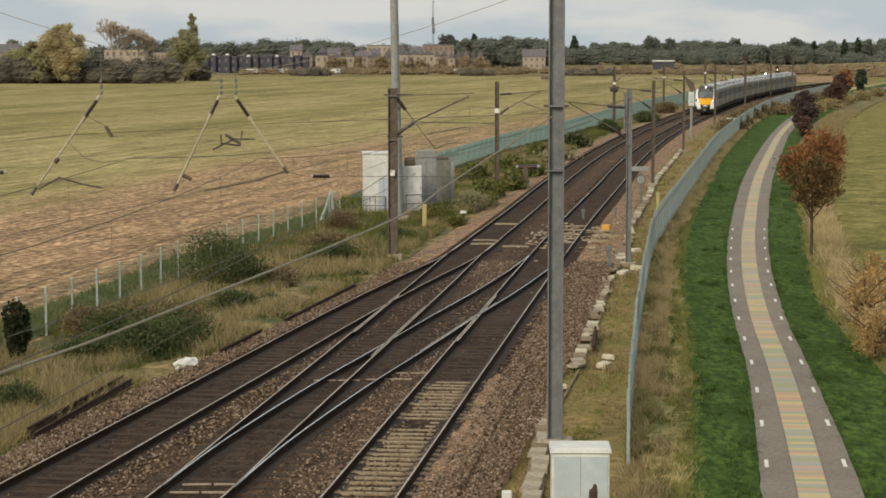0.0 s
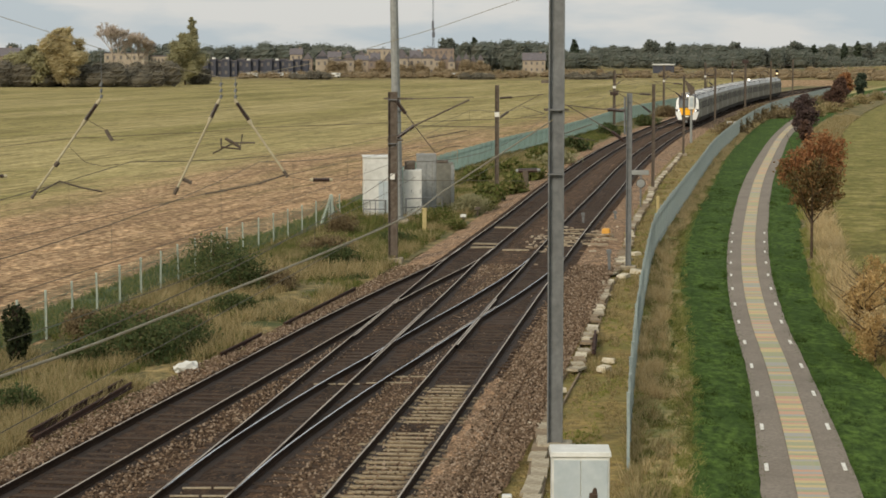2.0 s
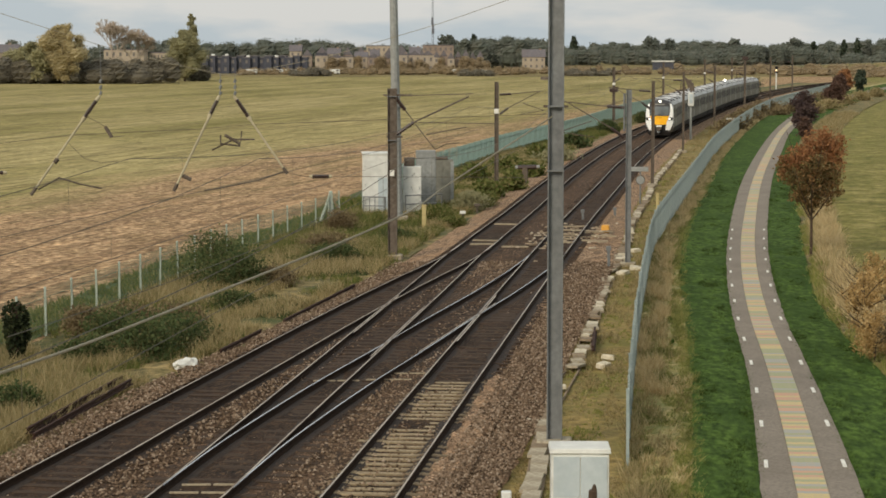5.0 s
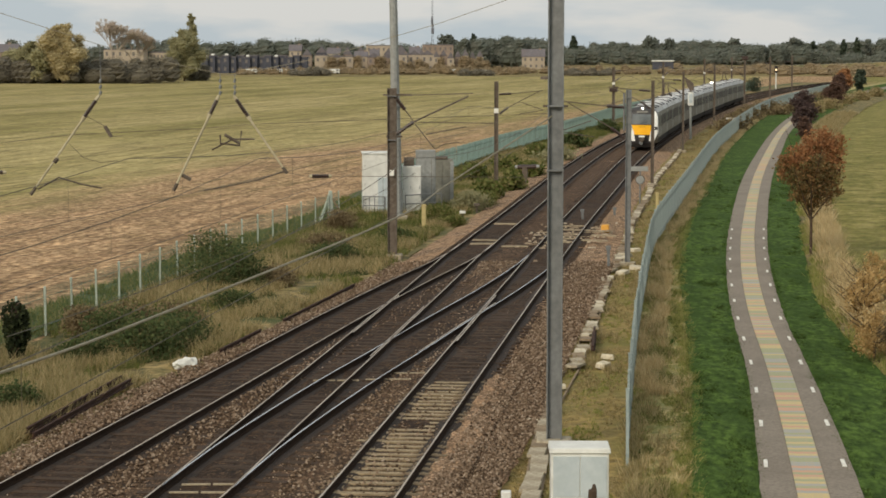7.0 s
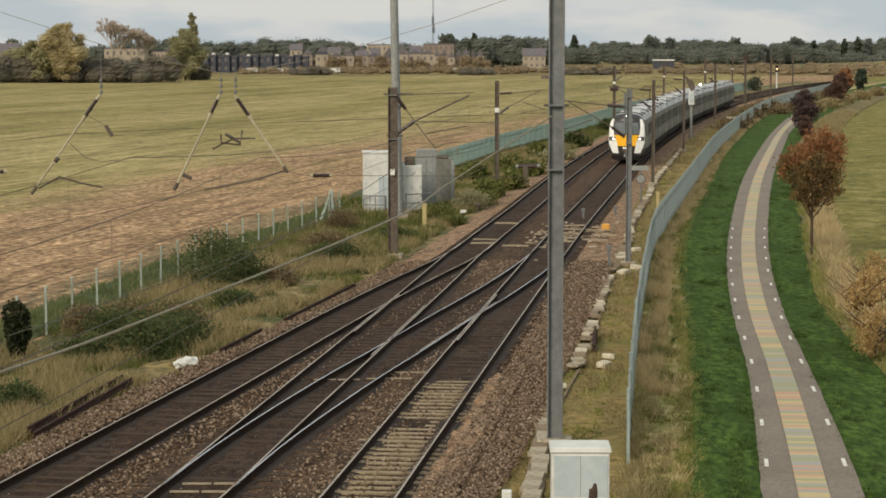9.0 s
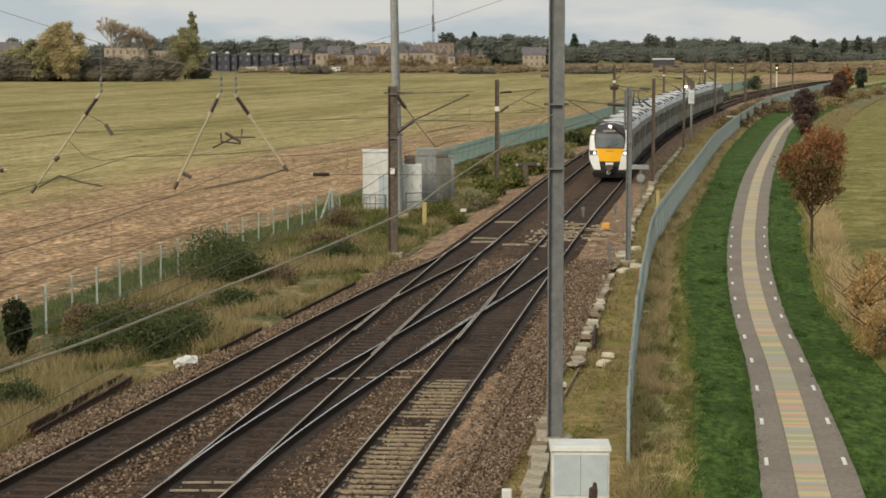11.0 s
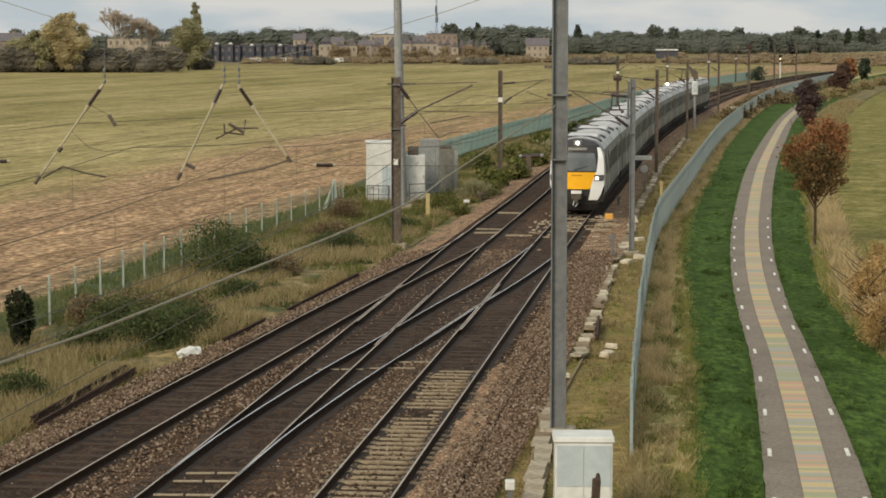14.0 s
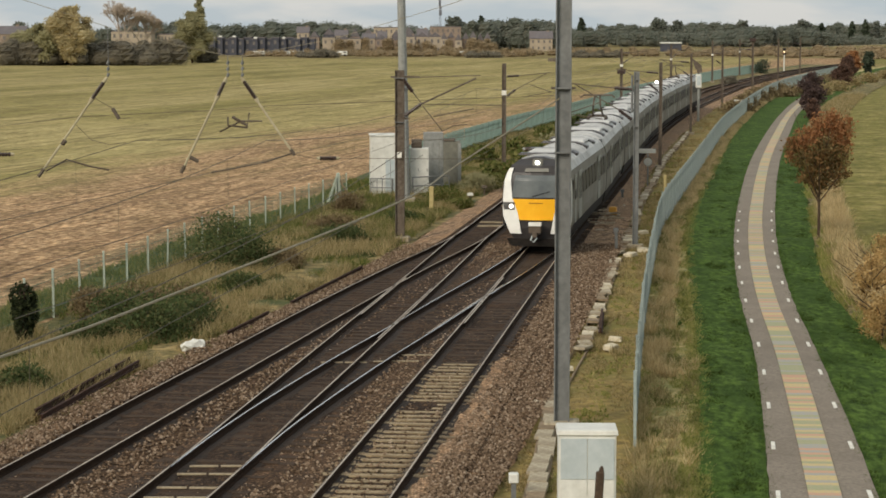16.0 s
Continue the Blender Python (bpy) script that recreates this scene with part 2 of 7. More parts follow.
M["white_paint"] = speckled("white_road_paint", rgb(214, 212, 202), rgb(236, 234, 224), rgb(190, 186, 172), 16.0, 2.0, rough=0.8, bump=0.05)
M["dry_grass"] = leaves("dry_grass_blades", [(0.00, rgb(124, 112, 74)), (0.35, rgb(166, 149, 106)), (0.70, rgb(192, 174, 132)), (1.00, rgb(130, 124, 80))])
M["green_grass"] = leaves("green_grass_blades", [(0.00, rgb(76, 88, 40)), (0.40, rgb(106, 114, 57)), (0.80, rgb(134, 130, 77)), (1.00, rgb(160, 145, 100))])
M["olive_grass"] = leaves("olive_grass_blades", [(0.00, rgb(110, 118, 56)), (0.40, rgb(140, 144, 76)), (0.80, rgb(166, 160, 98)), (1.00, rgb(186, 170, 120))])
M["straw"] = leaves("bleached_straw", [(0.00, rgb(176, 152, 106)), (0.50, rgb(204, 182, 136)), (1.00, rgb(218, 200, 158))])
# Blades coloured dark to stand for the shadows of grass clumps.
M["lawn_shade"] = leaves("shaded_lawn_blades", [(0.00, rgb(40, 54, 20)), (0.60, rgb(58, 74, 28)), (1.00, rgb(80, 94, 40))])
M["lawn_grass"] = leaves("lawn_grass_blades", [(0.00, rgb(52, 75, 30)), (0.50, rgb(74, 99, 42)), (1.00, rgb(104, 122, 60))])
M["bramble"] = leaves("bramble_leaves", [(0.00, rgb(62, 76, 44)), (0.50, rgb(88, 101, 60)), (0.80, rgb(106, 110, 68)), (1.00, rgb(120, 110, 74))])
M["brown_scrub"] = leaves("brown_scrub_leaves", [(0.00, rgb(100, 86, 64)), (0.50, rgb(134, 117, 86)), (1.00, rgb(160, 143, 106))])
M["ivy"] = leaves("ivy_leaves", [(0.00, rgb(34, 42, 26)), (0.60, rgb(54, 62, 36)), (1.00, rgb(74, 80, 48))])
M["red_leaves"] = leaves("red_autumn_leaves", [(0.00, rgb(122, 86, 58)), (0.50, rgb(164, 116, 78)), (1.00, rgb(186, 138, 94))])
M["brown_leaves"] = leaves("brown_autumn_leaves", [(0.00, rgb(92, 84, 54)), (0.50, rgb(126, 104, 66)), (1.00, rgb(164, 122, 80))])
M["purple_leaves"] = leaves("purple_leaves", [(0.00, rgb(74, 61, 61)), (0.60, rgb(98, 81, 77)), (1.00, rgb(122, 101, 90))])
M["maroon_leaves"] = leaves("maroon_leaves", [(0.00, rgb(84, 66, 58)), (0.60, rgb(108, 84, 72)), (1.00, rgb(132, 102, 82))])
M["gold_leaves"] = leaves("golden_leaves", [(0.00, rgb(146, 120, 76)), (0.50, rgb(190, 158, 104)), (1.00, rgb(216, 188, 134))])
# Poplar to far woodland: distance haze is put into these paler, greyer tints.
M["poplar_leaves"] = leaves("yellowing_poplar_leaves", [(0.00, rgb(172, 160, 120)), (0.50, rgb(190, 176, 134)), (1.00, rgb(208, 194, 156))])
M["olive_leaves"] = leaves("olive_leaves", [(0.00, rgb(146, 142, 106)), (0.50, rgb(160, 156, 118)), (1.00, rgb(176, 170, 132))])
M["hedge_leaves"] = leaves("hazed_hedge_leaves", [(0.00, rgb(108, 104, 92)), (0.60, rgb(128, 122, 106)), (1.00, rgb(150, 141, 120))])
M["hazed_far_leaves"] = leaves("hazed_woodland_leaves", [(0.00, rgb(106, 112, 100)), (0.50, rgb(117, 122, 110)), (0.80, rgb(125, 127, 115)), (1.00, rgb(138, 136, 122))])
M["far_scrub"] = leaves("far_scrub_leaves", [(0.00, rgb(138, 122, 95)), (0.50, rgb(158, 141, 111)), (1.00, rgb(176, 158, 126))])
M["conifer"] = leaves("conifer_needles", [(0.00, rgb(62, 72, 58)), (0.60, rgb(78, 88, 70)), (1.00, rgb(94, 102, 82))])
M["stone"] = leaves("loose_ballast_stones", [(0.00, rgb(82, 68, 55)), (0.40, rgb(130, 109, 88)), (0.80, rgb(168, 146, 122)), (1.00, rgb(200, 182, 160))], 0.9)
M["pale_lid"] = speckled("bleached_concrete", rgb(190, 180, 156), rgb(216, 206, 182), rgb(160, 148, 124), 12.0, 1.5, bump=0.2)
M["dull_lid"] = speckled("dirty_concrete", rgb(124, 107, 84), rgb(154, 136, 110), rgb(98, 84, 66), 12.0, 1.5, bump=0.2)
# House colours lie close together, with the aerial haze painted in.
M["beige_wall"] = speckled("beige_render", rgb(160, 148, 130), rgb(176, 163, 143), rgb(146, 134, 116), 1.5, 0.2, bump=0)
M["brick_wall"] = speckled("brown_brick", rgb(136, 121, 108), rgb(154, 138, 123), rgb(124, 110, 98), 1.5, 0.2, bump=0)
M["navy_wall"] = speckled("dark_slate_cladding", rgb(66, 68, 76), rgb(82, 84, 92), rgb(74, 74, 82), 1.0, 0.2, bump=0)
M["roof_slate"] = speckled("slate_roof", rgb(98, 94, 96), rgb(114, 109, 110), rgb(106, 97, 95), 1.2, 0.2, bump=0)
M["house_glass"] = speckled("house_window_glass", rgb(104, 99, 95), rgb(116, 111, 106), None, 1.0, rough=0.4, spec=0.2, bump=0)
M["rust"] = speckled("rusty_scrap_rail", rgb(50, 34, 25), rgb(76, 50, 36), rgb(42, 30, 23), 10.0, 1.0, bump=0.3)
# train
M["train_grey"] = speckled("train_grey_paint", rgb(134, 130, 120), rgb(147, 143, 132), rgb(118, 111, 98), 2.0, 0.5, rough=0.8, spec=0.08, bump=0)
M["train_door"] = speckled("train_door_paint", rgb(158, 158, 148), rgb(170, 170, 160), rgb(140, 138, 126), 2.0, 0.6, rough=0.8, spec=0.08, bump=0)
M["train_roof"] = speckled("train_roof_paint", rgb(196, 196, 193), rgb(216, 216, 212), rgb(166, 162, 154), 2.0, 0.6, rough=0.7, spec=0.15, bump=0)
M["train_white"] = speckled("train_white_paint", rgb(232, 232, 226), rgb(242, 242, 236), rgb(216, 214, 204), 3.0, 0.8, rough=0.3, spec=0.5, bump=0)
M["train_yellow"] = speckled("train_yellow_paint", rgb(246, 178, 20), rgb(250, 188, 36), rgb(232, 164, 24), 3.0, 0.8, rough=0.35, spec=0.5, bump=0)
M["train_black"] = speckled("train_black_paint", rgb(42, 40, 40), rgb(54, 51, 50), rgb(64, 58, 54), 3.0, 0.8, rough=0.35, spec=0.5, bump=0)
M["train_under"] = speckled("brake_dust_underframe", rgb(30, 27, 25), rgb(48, 43, 38), rgb(40, 34, 29), 6.0, 0.9, rough=0.85, bump=0.1)
M["train_glass"] = speckled("tinted_train_glass", rgb(44, 40, 34), rgb(60, 54, 46), None, 0.8, rough=0.4, spec=0.1, bump=0)
M["screen_glass"] = speckled("windscreen_glass", rgb(92, 97, 98), rgb(108, 113, 112), None, 1.0, rough=0.2, spec=0.3, bump=0)
M["lamp_housing"] = speckled("smoked_lamp_glass", rgb(74, 74, 74), rgb(96, 96, 94), None, 4.0, rough=0.25, spec=0.5, bump=0)
M["badge"] = speckled("faded_brown_lettering", rgb(168, 116, 30), rgb(184, 130, 40), None, 6.0, rough=0.5, bump=0)


def glow(name, c, strength):
    m = Nodes(name, 0.3)
    m.color(c)
    m.bsdf.inputs["Emission Color"].default_value = c
    m.bsdf.inputs["Emission Strength"].default_value = strength
    return m.mat


M["lamp_white"] = glow("lit_white_lamp", (1.0, 0.95, 0.85, 1), 6.0)
M["lamp_side"] = glow("lit_side_lamp", (1.0, 0.95, 0.85, 1), 1.6)
M["lamp_amber"] = glow("lit_signal_lamp", (1.0, 0.72, 0.42, 1), 1.0)
M["display"] = speckled("unlit_display_glass", rgb(120, 118, 110), rgb(132, 130, 120), None, 3.0, rough=0.2, spec=0.5, bump=0)


def make_bands():
    """Four pastel tints of worn paint, by chance from bar to bar."""
    m = Nodes("worn_coloured_paint", 0.85, 0, 0.2)
    pick = m.math("FRACT", m.math("ADD", m.n("ObjectInfo").outputs["Random"], m.n("NewGeometry").outputs["Random Per Island"]))
    col = m.ramp(pick, [(0.0, rgb(146, 160, 120)), (0.25, rgb(204, 150, 124)), (0.5, rgb(204, 184, 124)), (0.75, rgb(152, 160, 160))], "CONSTANT")
    wear = m.ramp(m.noise(9.0, 5, 0.65), [(0.38, (0.15, 0.15, 0.15, 1)), (0.64, (0.8, 0.8, 0.8, 1))])
    m.color(m.mix(wear, col, rgb(176, 162, 138)))
    return m.mat


M["bands"] = make_bands()

# ---------------------------------------------------------------- geometry helpers


class Geo:
    """Gathers vertices and faces for one mesh."""

    def __init__(self):
        self.v, self.f, self.mi = [], [], []

    def add(self, verts, faces, mi=0):
        o = len(self.v)
        self.v.extend(verts)
        for fc in faces:
            self.f.append(tuple(i + o for i in fc))
            self.mi.append(mi)
        return self

    def box(self, c, s, rz=0.0, top=1.0, mi=0):
        """A block of size s about c, turned by rz degrees; top scales its upper face."""
        a, b = math.cos(radians(rz)), math.sin(radians(rz))
        vs = []
        for z, k in ((-0.5, 1.0), (0.5, top)):
            for x, y in ((-0.5, -0.5), (0.5, -0.5), (0.5, 0.5), (-0.5, 0.5)):
                px, py = x * s[0] * k, y * s[1] * k
                vs.append((c[0] + a * px - b * py, c[1] + b * px + a * py, c[2] + z * s[2]))
        return self.add(vs, [(3, 2, 1, 0), (4, 5, 6, 7), (0, 1, 5, 4), (1, 2, 6, 5), (2, 3, 7, 6), (3, 0, 4, 7)], mi)

    def tube(self, p, q, r, r2=None, n=6, mi=0, caps=True):
        p, q = Vector(p), Vector(q)
        r2 = r if r2 is None else r2
        d = (q - p).normalized()
        u = d.orthogonal().normalized()
        w = d.cross(u)
        vs = []
        for c, rr in ((p, r), (q, r2)):
            for i in range(n):
                a = 2 * math.pi * i / n
                vs.append(tuple(c + (u * math.cos(a) + w * math.sin(a)) * rr))
        fs = [(i, (i + 1) % n, n + (i + 1) % n, n + i) for i in range(n)]
        if caps:
            fs += [tuple(range(n - 1, -1, -1)), tuple(range(n, 2 * n))]
        return self.add(vs, fs, mi)

    def path(self, pts, r, n=4, mi=0):
        """A bent rod or wire through the points, in one piece."""
        pts = [Vector(p) for p in pts]
        vs = []
        for i, p in enumerate(pts):
            d = (pts[min(i + 1, len(pts) - 1)] - pts[max(i - 1, 0)]).normalized()
            u = d.cross(Vector((0.31, 0.17, 0.94))).normalized()
            w = d.cross(u)
            vs += [tuple(p + (u * math.cos(6.2832 * k / n) + w * math.sin(6.2832 * k / n)) * r) for k in range(n)]
        fs = [(i * n + k, i * n + (k + 1) % n, (i + 1) * n + (k + 1) % n, (i + 1) * n + k) for i in range(len(pts) - 1) for k in range(n)]
        return self.add(vs, fs + [tuple(range(n - 1, -1, -1)), tuple(range(len(vs) - n, len(vs)))], mi)

    def beads(self, p, q, r, k, mi=0):
        """An insulator: a rod with k sheds."""
        p, q = Vector(p), Vector(q)
        d = (q - p).normalized()
        u = d.orthogonal().normalized()
        w = d.cross(u)
        n, rings = 8, [(0.0, r * 0.7)]
        for i in range(k):
            rings += [((i + 0.2) / k, r), ((i + 0.6) / k, r * 0.95), ((i + 0.75) / k, r * 0.62), ((i + 0.98) / k, r * 0.62)]
        vs = [tuple(p.lerp(q, t) + (u * math.cos(6.2832 * j / n) + w * math.sin(6.2832 * j / n)) * rr) for t, rr in rings for j in range(n)]
        fs = [(i * n + j, i * n + (j + 1) % n, (i + 1) * n + (j + 1) % n, (i + 1) * n + j) for i in range(len(rings) - 1) for j in range(n)]
        return self.add(vs, fs + [tuple(range(n - 1, -1, -1)), tuple(range(len(vs) - n, len(vs)))], mi)

    def extrude(self, outline, y0, y1, mi=0):
        """An outline in x and z, drawn out along y."""
        n = len(outline)
        vs = [(x, y0, z) for x, z in outline] + [(x, y1, z) for x, z in outline]
        return self.add(vs, [(i, (i + 1) % n, n + (i + 1) % n, n + i) for i in range(n)] + [tuple(range(n - 1, -1, -1)), tuple(range(n, 2 * n))], mi)

    def mesh(self, name, mats, bevel=0.0, smooth=False):
        me = bpy.data.meshes.new(name)
        me.from_pydata(self.v, [], self.f)
        for m in mats if isinstance(mats, (list, tuple)) else [mats]:
            me.materials.append(m)
        if len(set(self.mi)) > 1:
            me.polygons.foreach_set("material_index", self.mi)
        bm = bmesh.new()
        bm.from_mesh(me)
        if len(bm.faces) < 4000:
            bmesh.ops.recalc_face_normals(bm, faces=bm.faces)
        if bevel:
            bmesh.ops.bevel(bm, geom=[e for e in bm.edges], offset=bevel, segments=1, affect="EDGES", clamp_overlap=True)
        bm.to_mesh(me)
        bm.free()
        if smooth:
            me.shade_smooth()
        return me


def part(name, geo, material, parent, label="", bevel=0.0, smooth=False):
    ob = new(name, geo.mesh(name, material, bevel, smooth) if isinstance(geo, Geo) else geo)
    ob.parent = parent
    return tagged(ob, label)


def thing(name, label, category, m=None, group="", kind="", geo=None, material=None, bevel=0.0):
    """A top-level thing: a mesh, or an Empty that will parent its parts."""
    ob = new(name, geo.mesh(name, material, bevel) if geo else None)
    if m is not None:
        ob.matrix_world = m
    return tagged(ob, label, category, group, kind)


class Line:
    """A smooth line over the ground: x as a function of y, through a few stations (y, x)."""

    def __init__(self, *st):
        self.y, self.x = np.array([s[0] for s in st], float), np.array([s[1] for s in st], float)
        d = np.diff(self.x) / np.diff(self.y)
        h = np.diff(self.y)
        self.m = np.concatenate([[d[0]], (d[:-1] * h[1:] + d[1:] * h[:-1]) / (h[1:] + h[:-1]), [d[-1]]])

    def __call__(self, y):
        i = int(np.clip(np.searchsorted(self.y, y) - 1, 0, len(self.y) - 2))
        if y < self.y[0]:
            return self.x[0] + (y - self.y[0]) * self.m[0]
        if y > self.y[-1]:
            return self.x[-1] + (y - self.y[-1]) * self.m[-1]
        h = self.y[i + 1] - self.y[i]
        t = (y - self.y[i]) / h
        return float((2 * t**3 - 3 * t**2 + 1) * self.x[i] + (t**3 - 2 * t**2 + t) * h * self.m[i] + (-2 * t**3 + 3 * t**2) * self.x[i + 1] + (t**3 - t**2) * h * self.m[i + 1])

    def slope(self, y):
        return (self(y + 0.25) - self(y - 0.25)) / 0.5

    def off(self, y, d):
        """The point d metres to the right of the line's station y."""
        s = self.slope(y)
        k = math.hypot(1, s)
        return self(y) + d / k, y - d * s / k

    def turn(self, y):
        """Degrees about z that lay a thing's own y axis along the line."""
        return -math.degrees(math.atan(self.slope(y)))

    def along(self, y0, y1, step):
        y, out = y0, []
        while y < y1:
            out.append(y)
            y += step / math.hypot(1, self.slope(y))
        return out


def stations(y0, y1, near=1.0, grow=0.012):
    y, out = y0, [y0]
    while y < y1:
        y += near + max(0, y - 60) * grow
        out.append(min(y, y1))
    return out


TRACK_A = Line((24, -11.9), (41, -8.80), (50, -7.15), (60, -5.30), (70, -3.45), (80, -1.45), (91, 0.85), (102, 2.40), (117, 4.45), (140, 7.45), (165, 10.95), (190, 14.75), (232, 22.0), (278, 30.9), (334, 42.5), (390, 56.2), (441, 69.6), (475, 79.2), (560, 107))
TRACK_B = Line((24, -3.9), (41.4, -1.73), (64, 1.12), (81, 3.28), (100, 5.74), (110.5, 7.15), (137, 10.85), (164, 14.55), (188, 18.2), (232, 25.65), (278.5, 34.65), (334, 46.1), (390, 59.7), (441, 73.1), (475, 82.7), (560, 110.5))
ROUTE_X = Line((24, -8.0), (41.4, -5.25), (50, -4.18), (57.6, -3.22), (65.7, -2.20), (72, -1.42), (80, -0.43), (91.5, 0.95), (102, 2.40))
ROUTE_Y = Line((24, -8.0), (41.4, -5.25), (47, -4.42), (52.4, -3.42), (57.6, -2.35), (61.4, -1.50), (69.1, 0.15), (78, 2.12), (85, 3.52), (91, 4.55), (100, 5.74))
BED_LEFT = Line((24, -13.4), (47, -10.0), (54, -8.85), (60, -7.55), (67, -6.05), (75, -4.5), (87, -2.45), (100, -0.6), (115, 1.5), (138, 4.4), (164, 7.9), (214, 16.0), (284, 29.2), (334, 40.1), (390, 53.8), (441, 67.2), (475, 76.8), (560, 104.5))
BED_RIGHT = Line((24, -1.4), (43, 1.10), (52, 2.45), (64, 4.0), (75, 5.45), (90, 7.45), (110, 9.75), (147, 14.6), (191, 21.4), (240, 30.0), (297, 41.0), (334, 48.8), (390, 62.4), (441, 75.8), (475, 85.4), (560, 113.5))
FENCE_L = Line((24, -20.0), (64, -13.7), (80, -11.4), (92, -9.75), (104, -7.65), (113, -5.9), (120, -4.9), (130, -3.9), (141, -2.3), (158.7, 0.5), (172, 2.9), (187, 5.6), (217, 12.2), (261, 20.4), (276, 22.9), (324, 33.8), (397, 51), (462, 68), (560, 97))
FENCE_R = Line((24, 1.95), (43, 3.83), (49.5, 4.48), (63, 5.88), (80, 7.80), (100, 10.28), (108, 11.55), (129, 15.0), (149, 18.25), (183, 23.8), (220, 30.5), (262, 38.5), (308, 48.0), (374, 64.2), (462, 88), (560, 118))
LAWN_L = Line((24, 2.8), (43, 5.2), (56, 6.75), (67, 7.9), (83, 9.5), (103, 11.9), (125, 15.2), (153, 19.7), (186, 25.1), (245, 36.0), (310, 49.6), (397, 72), (560, 120))
PATH_L = Line((24, 4.1), (43, 6.66), (51, 7.72), (61, 8.95), (71, 9.98), (83, 11.38), (100, 13.68), (117, 16.25), (147, 21.1), (186, 28.0), (236, 37.4), (285, 47.5), (397, 76), (560, 124))
PATH_R = Line((24, 6.5), (43, 8.83), (51, 9.72), (61, 10.78), (71, 11.80), (83, 13.25), (100, 15.62), (117, 18.28), (147, 23.2), (186, 30.15), (236, 39.4), (285, 49.9), (397, 78.4), (560, 126.4))
LAWN_R = Line((24, 8.6), (43, 10.9), (60, 12.75), (67, 13.1), (77.5, 14.0), (90, 15.8), (110, 18.9), (125, 21.3), (160, 27.0), (236, 41.0), (285, 52), (397, 81), (560, 129))
ROUGH_R = Line((24, 11.5), (43, 14.2), (60, 16.3), (75, 17.0), (90, 17.6), (110, 20.7), (160, 30.2), (236, 45.0), (285, 56), (397, 85), (560, 133))
GROUND_Z = -0.45


def ribbon(name, left, right, z, material, label, cols=6, y0=-30, y1=560, lump=0.03, crown=0.0, ragged=0.0, category="ground", near=1.0):
    """A strip of ground between two lines."""
    g, ys = Geo(), stations(y0, y1, near)
    for y in ys:
        xl, xr = left(y), right(y)
        xl -= ragged * (noise.noise((y * 0.9, 3.1, 0)) + 0.6 * noise.noise((y * 2.7, 8.1, 0)))
        xr += ragged * (noise.noise((y * 0.9, 7.7, 0)) + 0.6 * noise.noise((y * 2.7, 1.1, 0)))
        for i in range(cols + 1):
            u = i / cols
            x = xl + (xr - xl) * u
            edge = min(u, 1 - u) * 2
            g.v.append((x, y, z + crown * min(1, edge * 3.0) + lump * noise.noise((x * 0.8, y * 0.5, 2.0)) * (1 if 0 < i < cols else 0.3)))
    k = cols + 1
    g.f = [(r * k + i, r * k + i + 1, (r + 1) * k + i + 1, (r + 1) * k + i) for r in range(len(ys) - 1) for i in range(cols)]
    g.mi = [0] * len(g.f)
    return thing(name, label, category, kind="structure", geo=g, material=material)


# ---------------------------------------------------------------- ground


def build_ground():
    g = Geo()
    xs = [-2600, -1200, -600, -300, -150, -80, -40, -20, 0, 20, 40, 80, 150, 300, 600, 1200, 2600]
    ys = [-400, -60, 0, 30, 60, 90, 130, 180, 240, 320, 420, 540, 700, 900, 1300, 2000, 4200]
    g.v = [(x, y, GROUND_Z) for y in ys for x in xs]
    k = len(xs)
    g.f = [(r * k + i, r * k + i + 1, (r + 1) * k + i + 1, (r + 1) * k + i) for r in range(len(ys) - 1) for i in range(k - 1)]
    g.mi = [0] * len(g.f)
    thing("ground", "flat farmland with tilled brown soil and pale young crop", "field", kind="structure", geo=g, material=M["field"])
    ribbon("verge_left", FENCE_L, BED_LEFT, -0.40, M["verge"], "rough dry and green grass beside the tracks", 8, lump=0.12, ragged=0.3, category="verge")
    back = Line(*[(y, x - 2.6) for y, x in zip(FENCE_L.y, FENCE_L.x)])
    ribbon("verge_field_edge", back, FENCE_L, -0.42, M["lawn_rough"], "strip of green grass behind the mesh fence", 4, lump=0.06, ragged=0.5, category="verge")
    ribbon("trackbed", BED_LEFT, BED_RIGHT, -0.40, M["ballast"], "bed of pale pinkish-brown ballast stones", 16, lump=0.05, crown=0.20, ragged=0.12, category="ballast", near=0.6)
    ribbon("cess", BED_RIGHT, FENCE_R, -0.38, M["cess"], "mossy yellow-green strip beside the ballast", 6, lump=0.08, ragged=0.15, category="verge")
    ribbon("verge_right", FENCE_R, LAWN_L, -0.36, M["verge_green"], "tussocky rough grass along the palisade fence", 6, lump=0.10, ragged=0.1, category="verge")
    ribbon("lawn_near_fence", LAWN_L, PATH_L, -0.33, M["lawn"], "mown green grass beside the cycle path", 10, lump=0.05, ragged=0.05, category="grass", near=0.3)
    ribbon("lawn_far_side", PATH_R, LAWN_R, -0.33, M["lawn"], "mown green grass between path and hedge", 10, lump=0.05, ragged=0.05, category="grass", near=0.3)
    ribbon("verge_hedge", LAWN_R, ROUGH_R, -0.37, M["verge"], "rough dry grass along the field edge", 6, lump=0.12, ragged=0.35, category="verge")


M["lawn_rough"] = speckled("rough_green_grass", rgb(60, 72, 34), rgb(88, 96, 50), rgb(92, 84, 50), 5.0, 0.5, bump=0.6, dist=0.1, amount=0.5)
build_ground()


